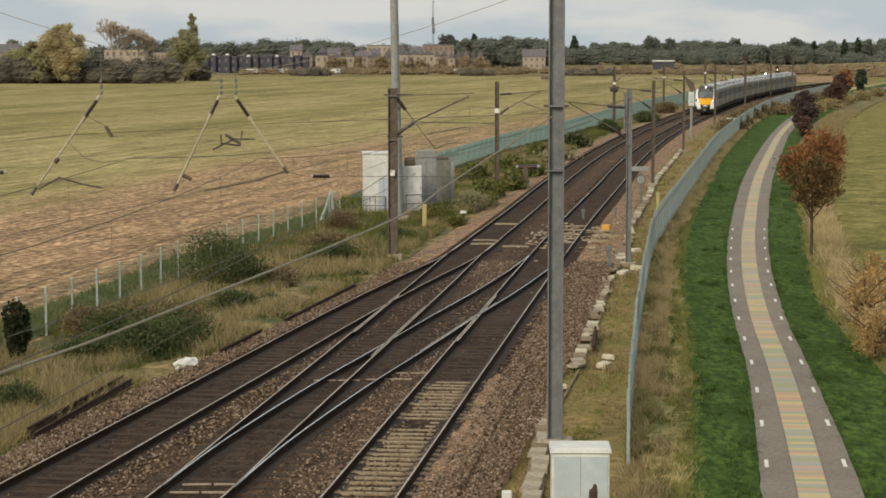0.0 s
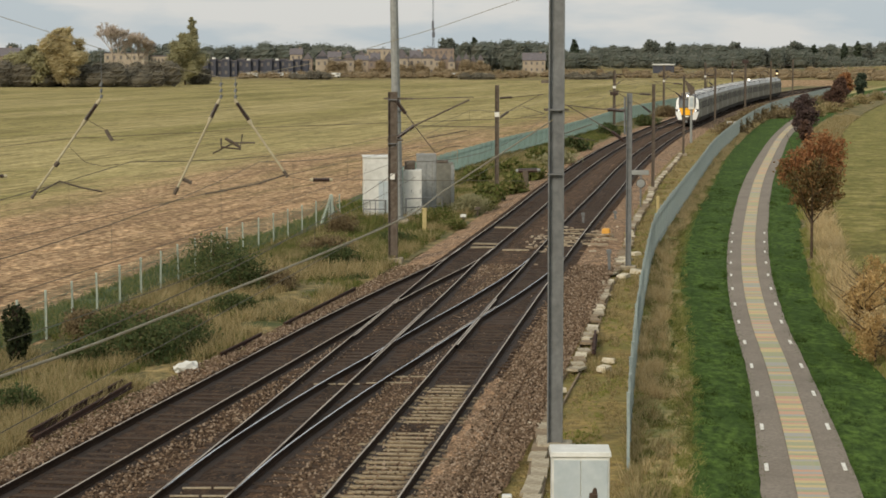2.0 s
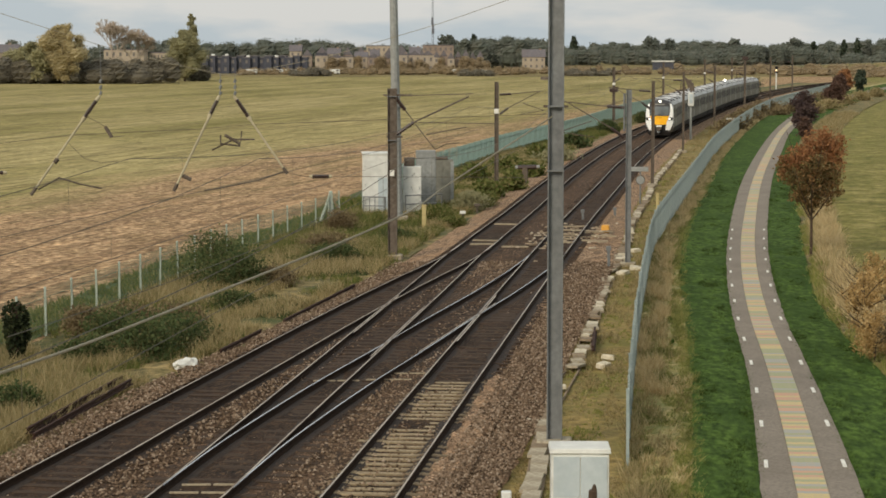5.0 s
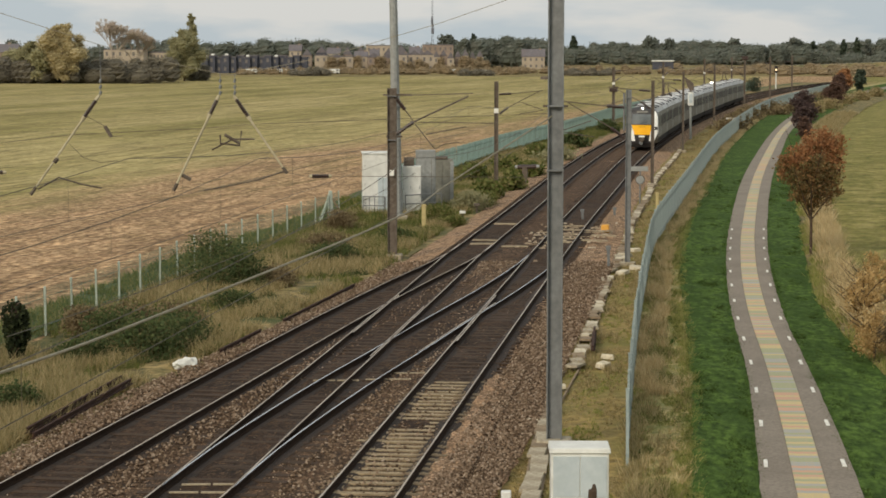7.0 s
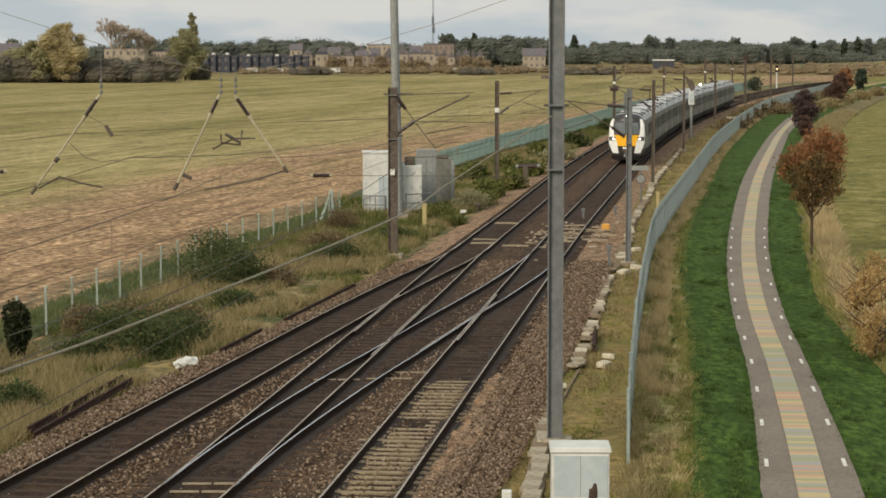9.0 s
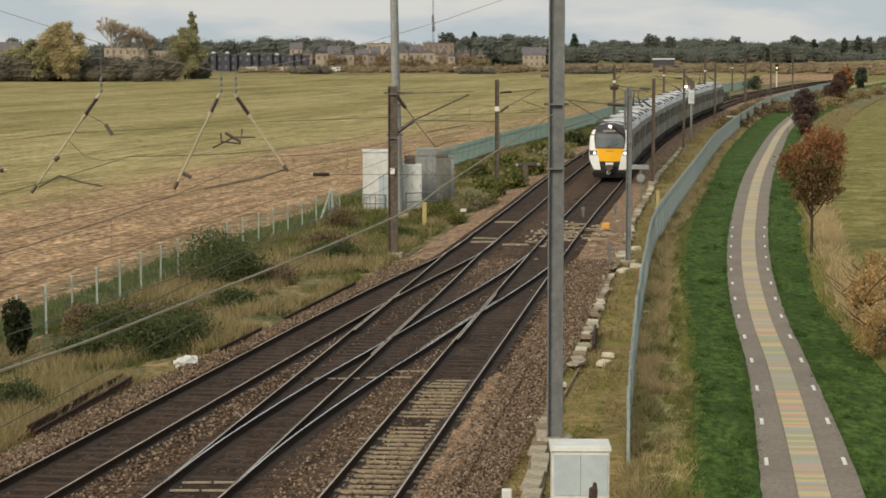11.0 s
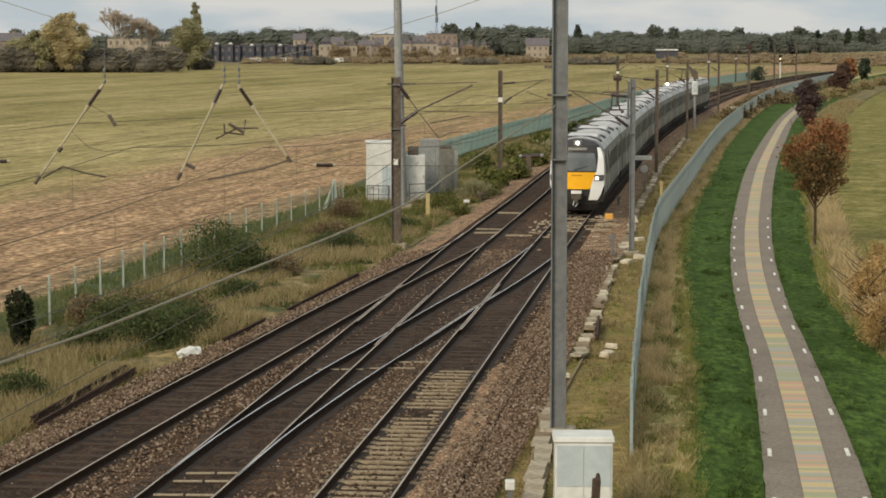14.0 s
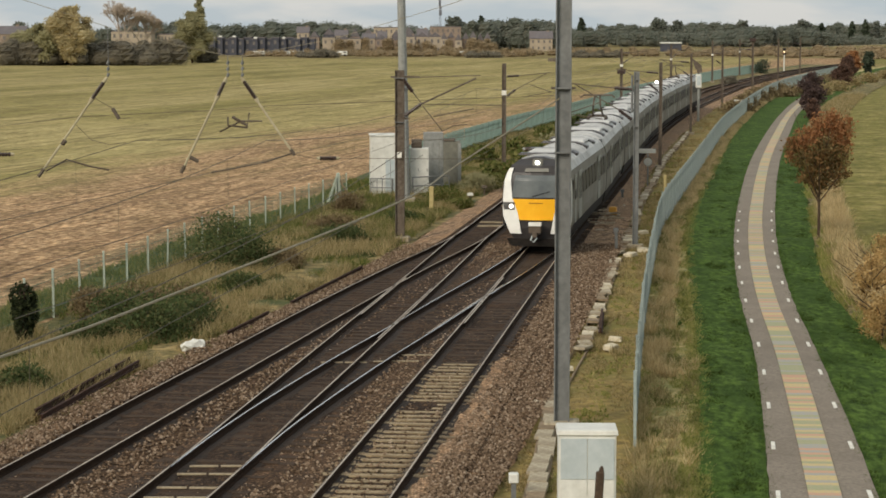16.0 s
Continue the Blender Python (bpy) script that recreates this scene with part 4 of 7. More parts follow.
def build_headspan():
    """Registration arms hung over the near tracks from a cross-span above."""
    y = 49.0
    ob = thing("headspan", "hanging registration arms with dark insulators on a cross-span", "overhead line")
    g = Geo()
    g.path([(-14.0, y, 11.3), (-12.2, y, 10.55), (-10.4, y, 9.87), (-8.0, y, 9.1), (-6.4, y, 8.68), (-5.2, y, 8.43), (-4.88, y, 8.4), (-2.7, y, 8.82), (0.0, y, 9.62), (2.55, y, 10.5)], 0.007, n=5)
    part("span_wire", g, M["pale_wire"], ob)
    for foot, head, mid in (((-9.62, 5.66), (-8.02, 7.92), 0.78), ((-6.28, 5.75), (-5.22, 7.92), 0.8), ((-3.68, 6.15), (-4.88, 7.92), 0.72)):
        f, h = Vector((foot[0], y, foot[1])), Vector((head[0], y, head[1]))
        a = f.lerp(h, mid)
        part("hanger", Geo().tube(f, a, 0.03).tube(a, f.lerp(h, mid - 0.04), 0.05), M["cream_tube"], ob, "pale steel tube")
        ins = part("insulator", Geo().beads(a, f.lerp(h, 0.95), 0.054, 9), M["insulator"], ob, "dark ribbed insulator")
        part("end_fitting", Geo().tube(f.lerp(h, 0.95), f.lerp(h, 1.0), 0.05, 0.03, n=8), M["cream_tube"], ins, "cream end fitting")
        part("collar", Geo().tube(f.lerp(h, mid - 0.02), f.lerp(h, mid + 0.01), 0.052, n=8), M["cream_tube"], ins, "cream collar")
        part("foot_clamp", Geo().tube(f.lerp(h, -0.03), f.lerp(h, 0.05), 0.045, n=6), M["brown_steel"], ob, "brown steel clamp")
        link = Geo().path([h, h + Vector((0.04, 0, 0.2)), h + Vector((0.03, 0, 1.18 if h.x < -7 else 0.5))], 0.009)
        for k in range(3):
            link.tube(h + Vector((0.02, 0, 0.02 + 0.14 * k)), h + Vector((0.04, 0, 0.1 + 0.14 * k)), 0.035)
        part("link", link, M["steel"], ob)
    part("clamp", Geo().tube((-7.9, y, 7.2), (-7.75, y, 6.95), 0.05).tube((-9.1, y, 6.35), (-9.02, y, 6.45), 0.06).tube((-6.1, y, 6.05), (-5.9, y, 5.95), 0.05).tube((-5.1, y, 7.0), (-4.75, y, 6.8), 0.04), M["brown_steel"], ob)
    # steady arms and cross tubes
    part("steady_arm", Geo().path([(-9.5, y, 5.72), (-9.0, y, 6.0), (-8.5, y, 5.85), (-8.0, y, 5.75)], 0.02), M["brown_steel"], ob)
    part("steady_arm", Geo().path([(-3.7, y, 6.15), (-4.3, y, 5.95), (-5.1, y, 5.78), (-5.6, y, 5.7)], 0.018), M["brown_steel"], ob)
    part("steady_arm", Geo().path([(-5.2, y, 7.0), (-5.2, y, 6.8), (-4.75, y, 6.75), (-4.7, y, 7.1)], 0.025), M["brown_steel"], ob)
    part("steady_arm", Geo().path([(-5.4, y, 6.65), (-4.9, y, 6.9), (-4.4, y, 6.9)], 0.02), M["brown_steel"], ob)
    part("steady_arm", Geo().path([(-8.35, y, 7.45), (-7.9, y, 7.2), (-7.75, y, 6.95), (-7.5, y, 6.98)], 0.006), M["brown_steel"], ob)
    part("steady_arm", Geo().path([(-8.8, y, 6.85), (-8.4, y, 6.45), (-8.0, y, 6.35), (-7.6, y, 6.4)], 0.006), M["brown_steel"], ob)
    t = Geo().path([(-12.5, y, 6.55), (-8.75, y, 7.0), (-5.6, y, 7.15), (-4.5, y, 7.25), (2.5, y, 7.5)], 0.006)
    part("tie_wire", t, M["wire"], ob)
    for x0, x1, z in ((-3.05, -2.66, 6.03), (-10.8, -10.3, 6.12)):
        span = part("insulator", Geo().beads((x0, y, z), (x1, y, z), 0.055, 7), M["insulator"], ob, "dark ribbed insulator")
        part("end_fitting", Geo().tube((x0 - 0.07, y, z), (x0, y, z), 0.03, 0.05, n=8), M["cream_tube"], span, "cream end fitting")
        part("end_fitting", Geo().tube((x1, y, z), (x1 + 0.07, y, z), 0.05, 0.03, n=8), M["cream_tube"], span, "cream end fitting")
    part("tie_wire", Geo().path([(-3.7, y, 6.12), (-3.2, y, 6.03), (-2.5, y, 6.03), (2.55, y, 6.0)], 0.006), M["wire"], ob)


M["cream_tube"] = speckled("cream_painted_tube", rgb(168, 158, 128), rgb(190, 180, 150), rgb(140, 128, 100), 6.0, 1.0, rough=0.6, bump=0.05)
build_headspan()


def wire_pts(line, d, y0, y1, z, sag, span=45.0, step=4.0):
    out, y = [], y0
    while y <= y1:
        x, yy = line.off(y, d)
        u = ((y - 49.0) / span) % 1.0
        out.append((x, yy, z - sag * 4 * u * (1 - u)))
        y += step
    return out


def build_wires():
    for name, line, y1 in (("contact_wire", TRACK_A, 460), ("contact_wire", TRACK_B, 460), ("contact_wire", ROUTE_X, 92)):
        g = Geo().path(wire_pts(line, 0, 1, y1, 5.3, 0), 0.0075)
        cat = wire_pts(line, 0, 1, y1, 6.45, 0.6)
        g2 = Geo().path(cat, 0.009)
        ob = thing("overhead_wire", "thin dark contact and carrier wires over the track", "overhead wire", group="overhead wires")
        part("contact_wire", g, M["wire"], ob)
        part("carrier_wire", g2, M["wire"], ob)
        for p in cat[1::2]:
            part("dropper", Geo().tube((p[0], p[1], 5.3), p, 0.004, n=3, caps=False), M["wire"], ob)
    pts = [Vector(p) for p in ((2.55, 48.6, 7.45), (0.19, 44, 6.22), (-0.86, 38, 5.94), (-3.46, 27, 5.67), (-4.45, 21, 5.77), (-5.6, 10, 6.4))]
    out = []
    for i in range(len(pts) - 1):
        p0, p1, p2, p3 = pts[max(i - 1, 0)], pts[i], pts[i + 1], pts[min(i + 2, len(pts) - 1)]
        for k in range(8):
            t = k / 8
            out.append(0.5 * ((2 * p1) + (p2 - p0) * t + (2 * p0 - 5 * p1 + 4 * p2 - p3) * t * t + (3 * p1 - p0 - 3 * p2 + p3) * t**3))
    thing("aerial_cable", "sagging pale cable hung from the tall mast", "cable", geo=Geo().path(out + [pts[-1]], 0.017, n=6), material=M["pale_wire"])
    g = Geo().path([(0.19 - 4.6 + 0.2 * k, 21 + 1.35 * k, 6.0 + 0.02 * (k - 8) ** 2 * 0.1) for k in range(0, 20)], 0.006)
    thing("aerial_cable", "thin dark stay cable above the verge", "cable", geo=g, material=M["wire"])


build_wires()

# ---------------------------------------------------------------- lineside equipment


def cabinet(label, x, y, w, d, h, body, rz=0, doors=2, lid=True, z=-0.42, plinth=True, group="equipment cabinets", two_tone=None):
    ob = thing("equipment_cabinet", label, "cabinet", pose(x, y, z, 0, 0, rz), group=group)
    part("body", Geo().box((0, 0, h / 2), (w, d, h)), body, ob, bevel=0.012)
    if plinth:
        part("plinth", Geo().box((0, 0, 0.06), (w + 0.12, d + 0.12, 0.14)), M["concrete"], ob, "concrete plinth")
    if lid:
        part("lid", Geo().box((0, 0, h + 0.04), (w + 0.08, d + 0.08, 0.1), top=0.97), M["white_box"], ob, "white lid", bevel=0.012)
    dw = (w - 0.06) / doors
    for i in range(doors):
        cx = -w / 2 + 0.03 + dw * (i + 0.5)
        if two_tone:
            part("door", Geo().box((cx, -d / 2 - 0.006, h * 0.27), (dw - 0.02, 0.03, h * 0.48)), M["white_box"], ob)
            dr = part("door", Geo().box((cx, -d / 2 - 0.006, h * 0.74), (dw - 0.02, 0.03, h * 0.44)), two_tone, ob)
        else:
            dr = part("door", Geo().box((cx, -d / 2 - 0.006, h * 0.5), (dw - 0.03, 0.03, h - 0.12)), body, ob)
        if two_tone:
            continue
        part("handle", Geo().box((cx + dw * 0.36, -d / 2 - 0.03, h * 0.55), (0.03, 0.03, 0.16)), M["steel"], dr)
        for k in range(3):
            part("hinge", Geo().tube((cx - dw * 0.46, -d / 2 - 0.026, h * (0.2 + 0.3 * k)), (cx - dw * 0.46, -d / 2 - 0.026, h * (0.2 + 0.3 * k) + 0.08), 0.012), M["steel"], dr)
    return ob


def build_equipment():
    cabinet("grey and white steel cabinet with a white lid beside the mast", 2.63, 39.6, 1.10, 0.75, 1.78, M["white_box"], rz=-1, doors=2, two_tone=M["grey_box"])
    big = cabinet("large white steel equipment cabinet by the mesh fence", -3.6, 118.6, 1.85, 2.2, 3.45, M["white_box"], rz=4, doors=1, lid=False, group="lineside cabinets")
    part("cover", Geo().box((0, 0, 3.5), (1.95, 2.3, 0.08)), M["white_box"], big)
    for k in (-0.6, 0.3):
        part("rail", Geo().path([(k, -1.5, 0), (k, -1.5, 1.1), (k + 0.3, -1.5, 1.1), (k + 0.3, -1.5, 0)], 0.025), M["steel"], big, "grey hand rail")
    part("panel", Geo().box((0.35, -1.13, 1.2), (0.9, 0.03, 1.9)), M["grey_box"], big, "pale repaired panel", bevel=0.01)
    mid = cabinet("white control cabinet with a dark unit on its top", -1.75, 119.5, 1.05, 1.2, 2.7, M["white_box"], rz=2, doors=2, lid=False, group="lineside cabinets")
    part("fan_unit", Geo().box((-0.15, 0.0, 2.95), (0.6, 0.5, 0.5)).box((-0.15, -0.27, 2.95), (0.4, 0.05, 0.3)), M["brown_steel"], mid, "dark fan unit", bevel=0.02)
    cabinet("tall pale grey steel cabinet with a flat cap", -0.98, 122.5, 1.15, 1.1, 3.45, M["pale_steel"], rz=2, doors=2, lid=False, group="lineside cabinets")
    dark = cabinet("dark grey-green steel cabinet with a pale edge", 0.02, 126.0, 1.2, 1.2, 2.75, M["dark_box"], rz=0, doors=2, lid=False, group="lineside cabinets")
    part("corner_strip", Geo().box((0.56, -0.64, 1.35), (0.2, 0.06, 2.6)), M["pale_steel"], dark, "pale steel corner")
    part("cap", Geo().box((-0.2, 0, 2.82), (1.0, 1.3, 0.12)), M["brown_steel"], dark, "dark sloping cap", bevel=0.02)
    thing("marker_post", "faded yellow marker post beside the cabinets", "post", pose(-0.95, 107.5, -0.4), geo=Geo().box((0, 0, 0.65), (0.22, 0.22, 1.3)).box((0, 0, 1.33), (0.25, 0.25, 0.08)), material=M["cream"], bevel=0.02)
    # tall trackside sign: a white board over a round plate
    sg = thing("track_sign", "white board and round plate on a grey post", "sign", pose(11.75, 124.0, -0.4, 0, 0, -6))
    part("post", Geo().tube((0, 0, 0), (0, 0, 2.3), 0.045, n=8), M["steel"], sg)
    part("board", Geo().box((-0.05, -0.06, 2.25), (1.05, 0.03, 0.28)), M["pale_steel"], sg, "blank pale grey board", bevel=0.008)
    part("round_plate", Geo().tube((0, -0.06, 1.6), (0, -0.09, 1.6), 0.24, n=20), M["pale_steel"], sg)
    part("rim", Geo().tube((0, -0.05, 1.6), (0, -0.07, 1.6), 0.29, n=20), M["brown_steel"], sg, "dark rim")
    # signal
    s = thing("signal_post", "white signal post with a dark hooded head", "signal", pose(25.5, 215.0, -0.4, 0, 0, -8))
    part("post", Geo().tube((0, 0, 0), (0, 0, 3.5), 0.13, n=10), M["pale_steel"], s, "pale grey post")
    part("box", Geo().box((0, -0.1, 4.13), (0.62, 0.4, 1.4), top=0.92), M["white_box"], s, "white signal housing", bevel=0.06)
    part("lens_plate", Geo().box((0, -0.32, 4.2), (0.34, 0.04, 0.95)), M["grey_box"], s, bevel=0.02)
    part("head", Geo().tube((0, 0, 4.8), (0, 0, 5.3), 0.09, n=8).box((0.05, 0, 5.15), (0.5, 0.3, 0.3)), M["brown_steel"], s, "dark signal head")
    part("hood", Geo().add([(0.35, 0, 5.0), (-0.35, 0, 5.35), (-0.75, 0, 6.5), (0.25, 0, 5.75), (0.35, 0.25, 5.0), (-0.35, 0.25, 5.35), (-0.75, 0.25, 6.5), (0.25, 0.25, 5.75)], [(0, 1, 2, 3), (7, 6, 5, 4), (0, 4, 5, 1), (1, 5, 6, 2), (2, 6, 7, 3), (3, 7, 4, 0)]), M["brown_steel"], s, "dark sloping hood")
    far = thing("signal_post", "distant signal with a lit amber lamp", "signal", pose(74.0, 465, -0.4, 0, 0, -8))
    part("post", Geo().tube((0, 0, 0), (0, 0, 4.0), 0.14, n=8), M["white_box"], far)
    part("head", Geo().box((0, 0, 4.5), (0.7, 0.3, 1.5)), M["black"], far, bevel=0.04)
    part("lamp", Geo().tube((0, -0.15, 4.4), (0, -0.25, 4.4), 0.22, n=14), M["lamp_amber"], far, "lit pale lamp")
    # small white board near the bend
    sg = thing("track_sign", "small white board on short posts", "sign", pose(34.0, 246, -0.4))
    part("board", Geo().box((0, 0, 0.95), (1.4, 0.06, 0.45)), M["white_box"], sg)
    part("post", Geo().tube((-0.5, 0.05, 0), (-0.5, 0.05, 0.95), 0.04), M["steel"], sg)
    part("post", Geo().tube((0.5, 0.05, 0), (0.5, 0.05, 0.95), 0.04), M["steel"], sg)
    # point machine
    pm = thing("point_machine", "orange point machine housing beside the turnout", "point machine", pose(8.2, 104.8, -0.36, 0, 0, -8))
    part("housing", Geo().box((0, 0, 0.3), (0.42, 0.6, 0.42), top=0.9), M["yellow_plastic"], pm, bevel=0.03)
    part("base", Geo().box((-0.4, 0, 0.06), (1.5, 0.9, 0.12)), M["pale_timber"], pm)
    part("rod", Geo().tube((-2.2, 0.1, 0.2), (-0.2, 0.1, 0.2), 0.03), M["steel"], pm)
    for x, y, h, lab in ((7.55, 112.0, 0.7, "short grey location post by the turnout"), (7.05, 88.0, 1.0, "short grey cable post on the ballast edge"), (9.6, 116.0, 0.5, "short grey stump on the ballast edge")):
        thing("cable_post", lab, "post", pose(x, y, -0.4, 3, -2, 0), geo=Geo().box((0, 0, h / 2), (0.12, 0.12, h)).box((0, 0, h), (0.2, 0.16, 0.16)), material=M["steel"], bevel=0.01, group="cable posts")
    w = thing("cable_marker", "small white capped marker box on the ballast", "marker", pose(1.28, 41.2, -0.38))
    part("stem", Geo().box((0, 0, 0.2), (0.1, 0.1, 0.4)), M["steel"], w)
    part("cap", Geo().box((0, 0, 0.48), (0.2, 0.2, 0.2)), M["white_box"], w, bevel=0.02)
    g = Geo().box((0, 0, 0.86), (0.14, 0.12, 1.72)).box((0.02, 0, 1.76), (0.1, 0.1, 0.12), top=0.5)
    thing("timber_post", "weathered broken timber post before the cabinet", "post", pose(2.56, 36.2, -0.42, 0, 3, 6), geo=g, material=M["bark"], bevel=0.02)
    thing("marker_post", "yellow-topped post beside the palisade fence", "post", pose(11.65, 113.0, -0.4), geo=Geo().box((0, 0, 0.8), (0.16, 0.16, 1.6)), material=M["cream"], bevel=0.02)
    # cross-track pipe with a white cap, left of the tracks
    tw = thing("weight_stack", "dark cylindrical balance weight on a wire", "balance weight", pose(5.8, 144.0, 0.8, 0, 0, -10))
    part("cylinder", Geo().tube((-0.6, 0, 0), (0.7, 0, 0.05), 0.15, n=10), M["insulator"], tw)
    part("end_cap", Geo().tube((0.7, 0, 0.05), (0.9, 0, 0.06), 0.12, n=10).tube((-0.78, 0, 0), (-0.6, 0, 0), 0.12, n=10), M["pale_steel"], tw)
    part("support", Geo().box((-0.1, 0, -0.6), (0.35, 0.35, 1.2)), M["brown_steel"], tw)


M["cream"] = speckled("faded_yellow_paint", rgb(172, 156, 108), rgb(190, 173, 122), rgb(150, 136, 98), 5.0, 1.0, bump=0.1)
build_equipment()


def build_rails_and_markers():
    """Steel handrails round the cabinets and low marker boxes by the track."""
    for a, b in (((-4.45, 117.25), (-3.25, 116.95)), ((-2.1, 118.2), (-0.05, 119.6))):
        n = math.hypot(b[0] - a[0], b[1] - a[1])
        ob = thing("handrail", "grey steel handrail before the equipment cabinets", "handrail", pose(a[0], a[1], -0.42, 0, 0, math.degrees(math.atan2(b[1] - a[1], b[0] - a[0]))), group="cabinet handrails")
        for x in (0, n):
            part("post", Geo().tube((x, 0, 0), (x, 0, 1.1), 0.035, n=8), M["steel"], ob)
        part("top_rail", Geo().tube((-0.03, 0, 1.1), (n + 0.03, 0, 1.1), 0.035, n=8), M["steel"], ob)
        part("middle_rail", Geo().tube((0, 0, 0.6), (n, 0, 0.6), 0.03, n=8), M["steel"], ob)
    for x, y, mat, lab in ((1.11, 113.7, "white_box", "small white marker box on a short post"), (1.97, 119.1, "brown_steel", "small brown junction box on a short post")):
        ob = thing("marker_box", lab, "marker", pose(x, y, -0.42), group="lineside markers")
        part("stem", Geo().tube((0, 0, 0), (0, 0, 0.42), 0.05, n=8), M["brown_steel"], ob)
        part("cap", Geo().box((0, 0, 0.5), (0.34, 0.22, 0.16), top=0.9), M[mat], ob, bevel=0.02)


build_rails_and_markers()


def build_troughs():
    """Concrete cable trough: each lid can be lifted."""
    line = Line((38, 1.35), (43.5, 1.9), (52, 2.62), (64, 4.3), (75, 5.6), (90, 7.5), (100, 8.85), (110, 9.98), (128, 12.5), (147, 15.0), (170, 18.6), (191, 21.8))
    ob = thing("cable_trough", "broken line of pale concrete trough lids along the ballast edge", "cable trough")
    lids = [Geo().box((0, 0, 0), (w, n, 0.07), top=0.97).mesh("trough_lid", M[k]) for k, w, n in (("concrete", 0.38, 0.93), ("pale_lid", 0.36, 0.7), ("dull_lid", 0.38, 0.9), ("pale_lid", 0.3, 0.5), ("concrete", 0.4, 0.94))]
    side = Geo().box((-0.19, 0, -0.1), (0.05, 0.95, 0.2)).box((0.19, 0, -0.1), (0.05, 0.95, 0.2)).mesh("trough_wall", M["dull_lid"])
    for y in line.along(38, 190, 0.95):
        part("trough_wall", side, None, ob).matrix_world = pose(line(y), y, -0.30, 0, 0, line.turn(y))
        if y > 109 or (y < 55 and random.random() < 0.88) or noise.noise((y * 0.45, 5.0, 0)) + random.uniform(-0.25, 0.25) > -0.12:
            k = random.choices((0, 1, 2, 3, 4), (3, 3, 5, 3, 2) if y > 55 else (4, 0, 4, 0, 2))[0]
            part("trough_lid", lids[k], None, ob).matrix_world = pose(line(y) + random.uniform(-0.07, 0.07), y, -0.25 + random.uniform(0, 0.02), random.uniform(-1, 1) * (1 if y < 55 or y > 109 else 3), random.uniform(-3, 3), line.turn(y) + random.uniform(-1, 1) * (3 if y < 55 or y > 109 else 12))
    # spare rails left on the grass
    for pts, lab in (([(-10.0, 49.7), (-8.95, 57.8)], "rusty spare rail lying beside the ballast"), ([(-9.72, 49.0), (-8.62, 57.2)], "rusty spare rail lying beside the ballast"), ([(-6.75, 62.8), (-5.9, 67.4)], "dark spare rail lying in the grass"), ([(-5.35, 69.8), (-3.4, 80.5)], "dark spare rail lying in the grass"), ([(4.62, 63.5), (5.0, 68.0)], "rusty rail end beside the cable trough")):
        (x0, y0), (x1, y1) = pts
        g = Geo()
        n = math.hypot(x1 - x0, y1 - y0)
        for k in range(1):
            g.extrude([(a, b + 0.16) for a, b in RAIL], 0, n)
        thing("spare_rail", lab, "rail", pose(x0, y0, -0.23, 0, 0, -math.degrees(math.atan2(x1 - x0, y1 - y0))), geo=g, material=M["rust"], group="spare rails")
    bm = bmesh.new()
    bmesh.ops.create_icosphere(bm, subdivisions=3, radius=0.3)
    for v in bm.verts:
        k = 1 + 0.45 * noise.noise(v.co * 5.0) + 0.25 * noise.noise(v.co * 12.0)
        v.co = Vector((v.co.x * k * 1.25, v.co.y * k * 0.9, max(v.co.z * k * 0.75, -0.12)))
    me = bpy.data.meshes.new("plastic_bag")
    bm.to_mesh(me)
    bm.free()
    me.materials.append(M["white_box"])
    bag = new("plastic_bag", me)
    bag.matrix_world = pose(-7.45, 60.6, -0.22, 0, 0, 20)
    tagged(bag, "crumpled white bag on the ballast edge", "bag")
    for x, y, s in ((5.0, 62.6, 0.5), (4.75, 61.0, 0.42), (8.0, 92.0, 0.55), (8.3, 93.6, 0.5), (8.25, 88.2, 0.8), (8.9, 96.0, 0.45), (7.5, 86.4, 0.55), (2.3, 51.6, 0.4)):
        thing("concrete_slab", "pale broken concrete slab lying beside the trough", "concrete slab", pose(x, y, -0.28, random.uniform(-8, 8), random.uniform(-8, 8), random.uniform(0, 90)), geo=Geo().box((0, 0, 0), (s, s * 0.8, 0.16), top=0.9), material=M["pale_lid"], bevel=0.02, group="concrete slabs")


build_troughs()

# ---------------------------------------------------------------- plants


def leaf_cloud(blobs, n, size, seed, shell=0.55, spread=0.07):
    """Many small leaf quads in and near the skin of overlapping ellipsoids (x, y, z, rx, ry, rz)."""
    rs = np.random.RandomState(seed)
    b = np.array(blobs, float)
    w = b[:, 3] * b[:, 4] + b[:, 3] * b[:, 5]
    idx = rs.choice(len(b), n, p=w / w.sum())
    d = rs.normal(size=(n, 3))
    d /= np.linalg.norm(d, axis=1)[:, None]
    r = shell + (1 - shell) * rs.rand(n) ** 0.6 + spread * rs.normal(size=n)
    c = b[idx, :3] + d * r[:, None] * b[idx, 3:6]
    u = rs.normal(size=(n, 3))
    u /= np.linalg.norm(u, axis=1)[:, None]
    v = np.cross(u, rs.normal(size=(n, 3)))
    v /= np.linalg.norm(v, axis=1)[:, None] + 1e-9
    s = size * rs.uniform(0.5, 1.3, n)[:, None]
    q = np.stack([c - u * s * 0.5, c + v * s * 0.33, c + u * s * 0.5, c - v * s * 0.33], 1).reshape(-1, 3)
    return q


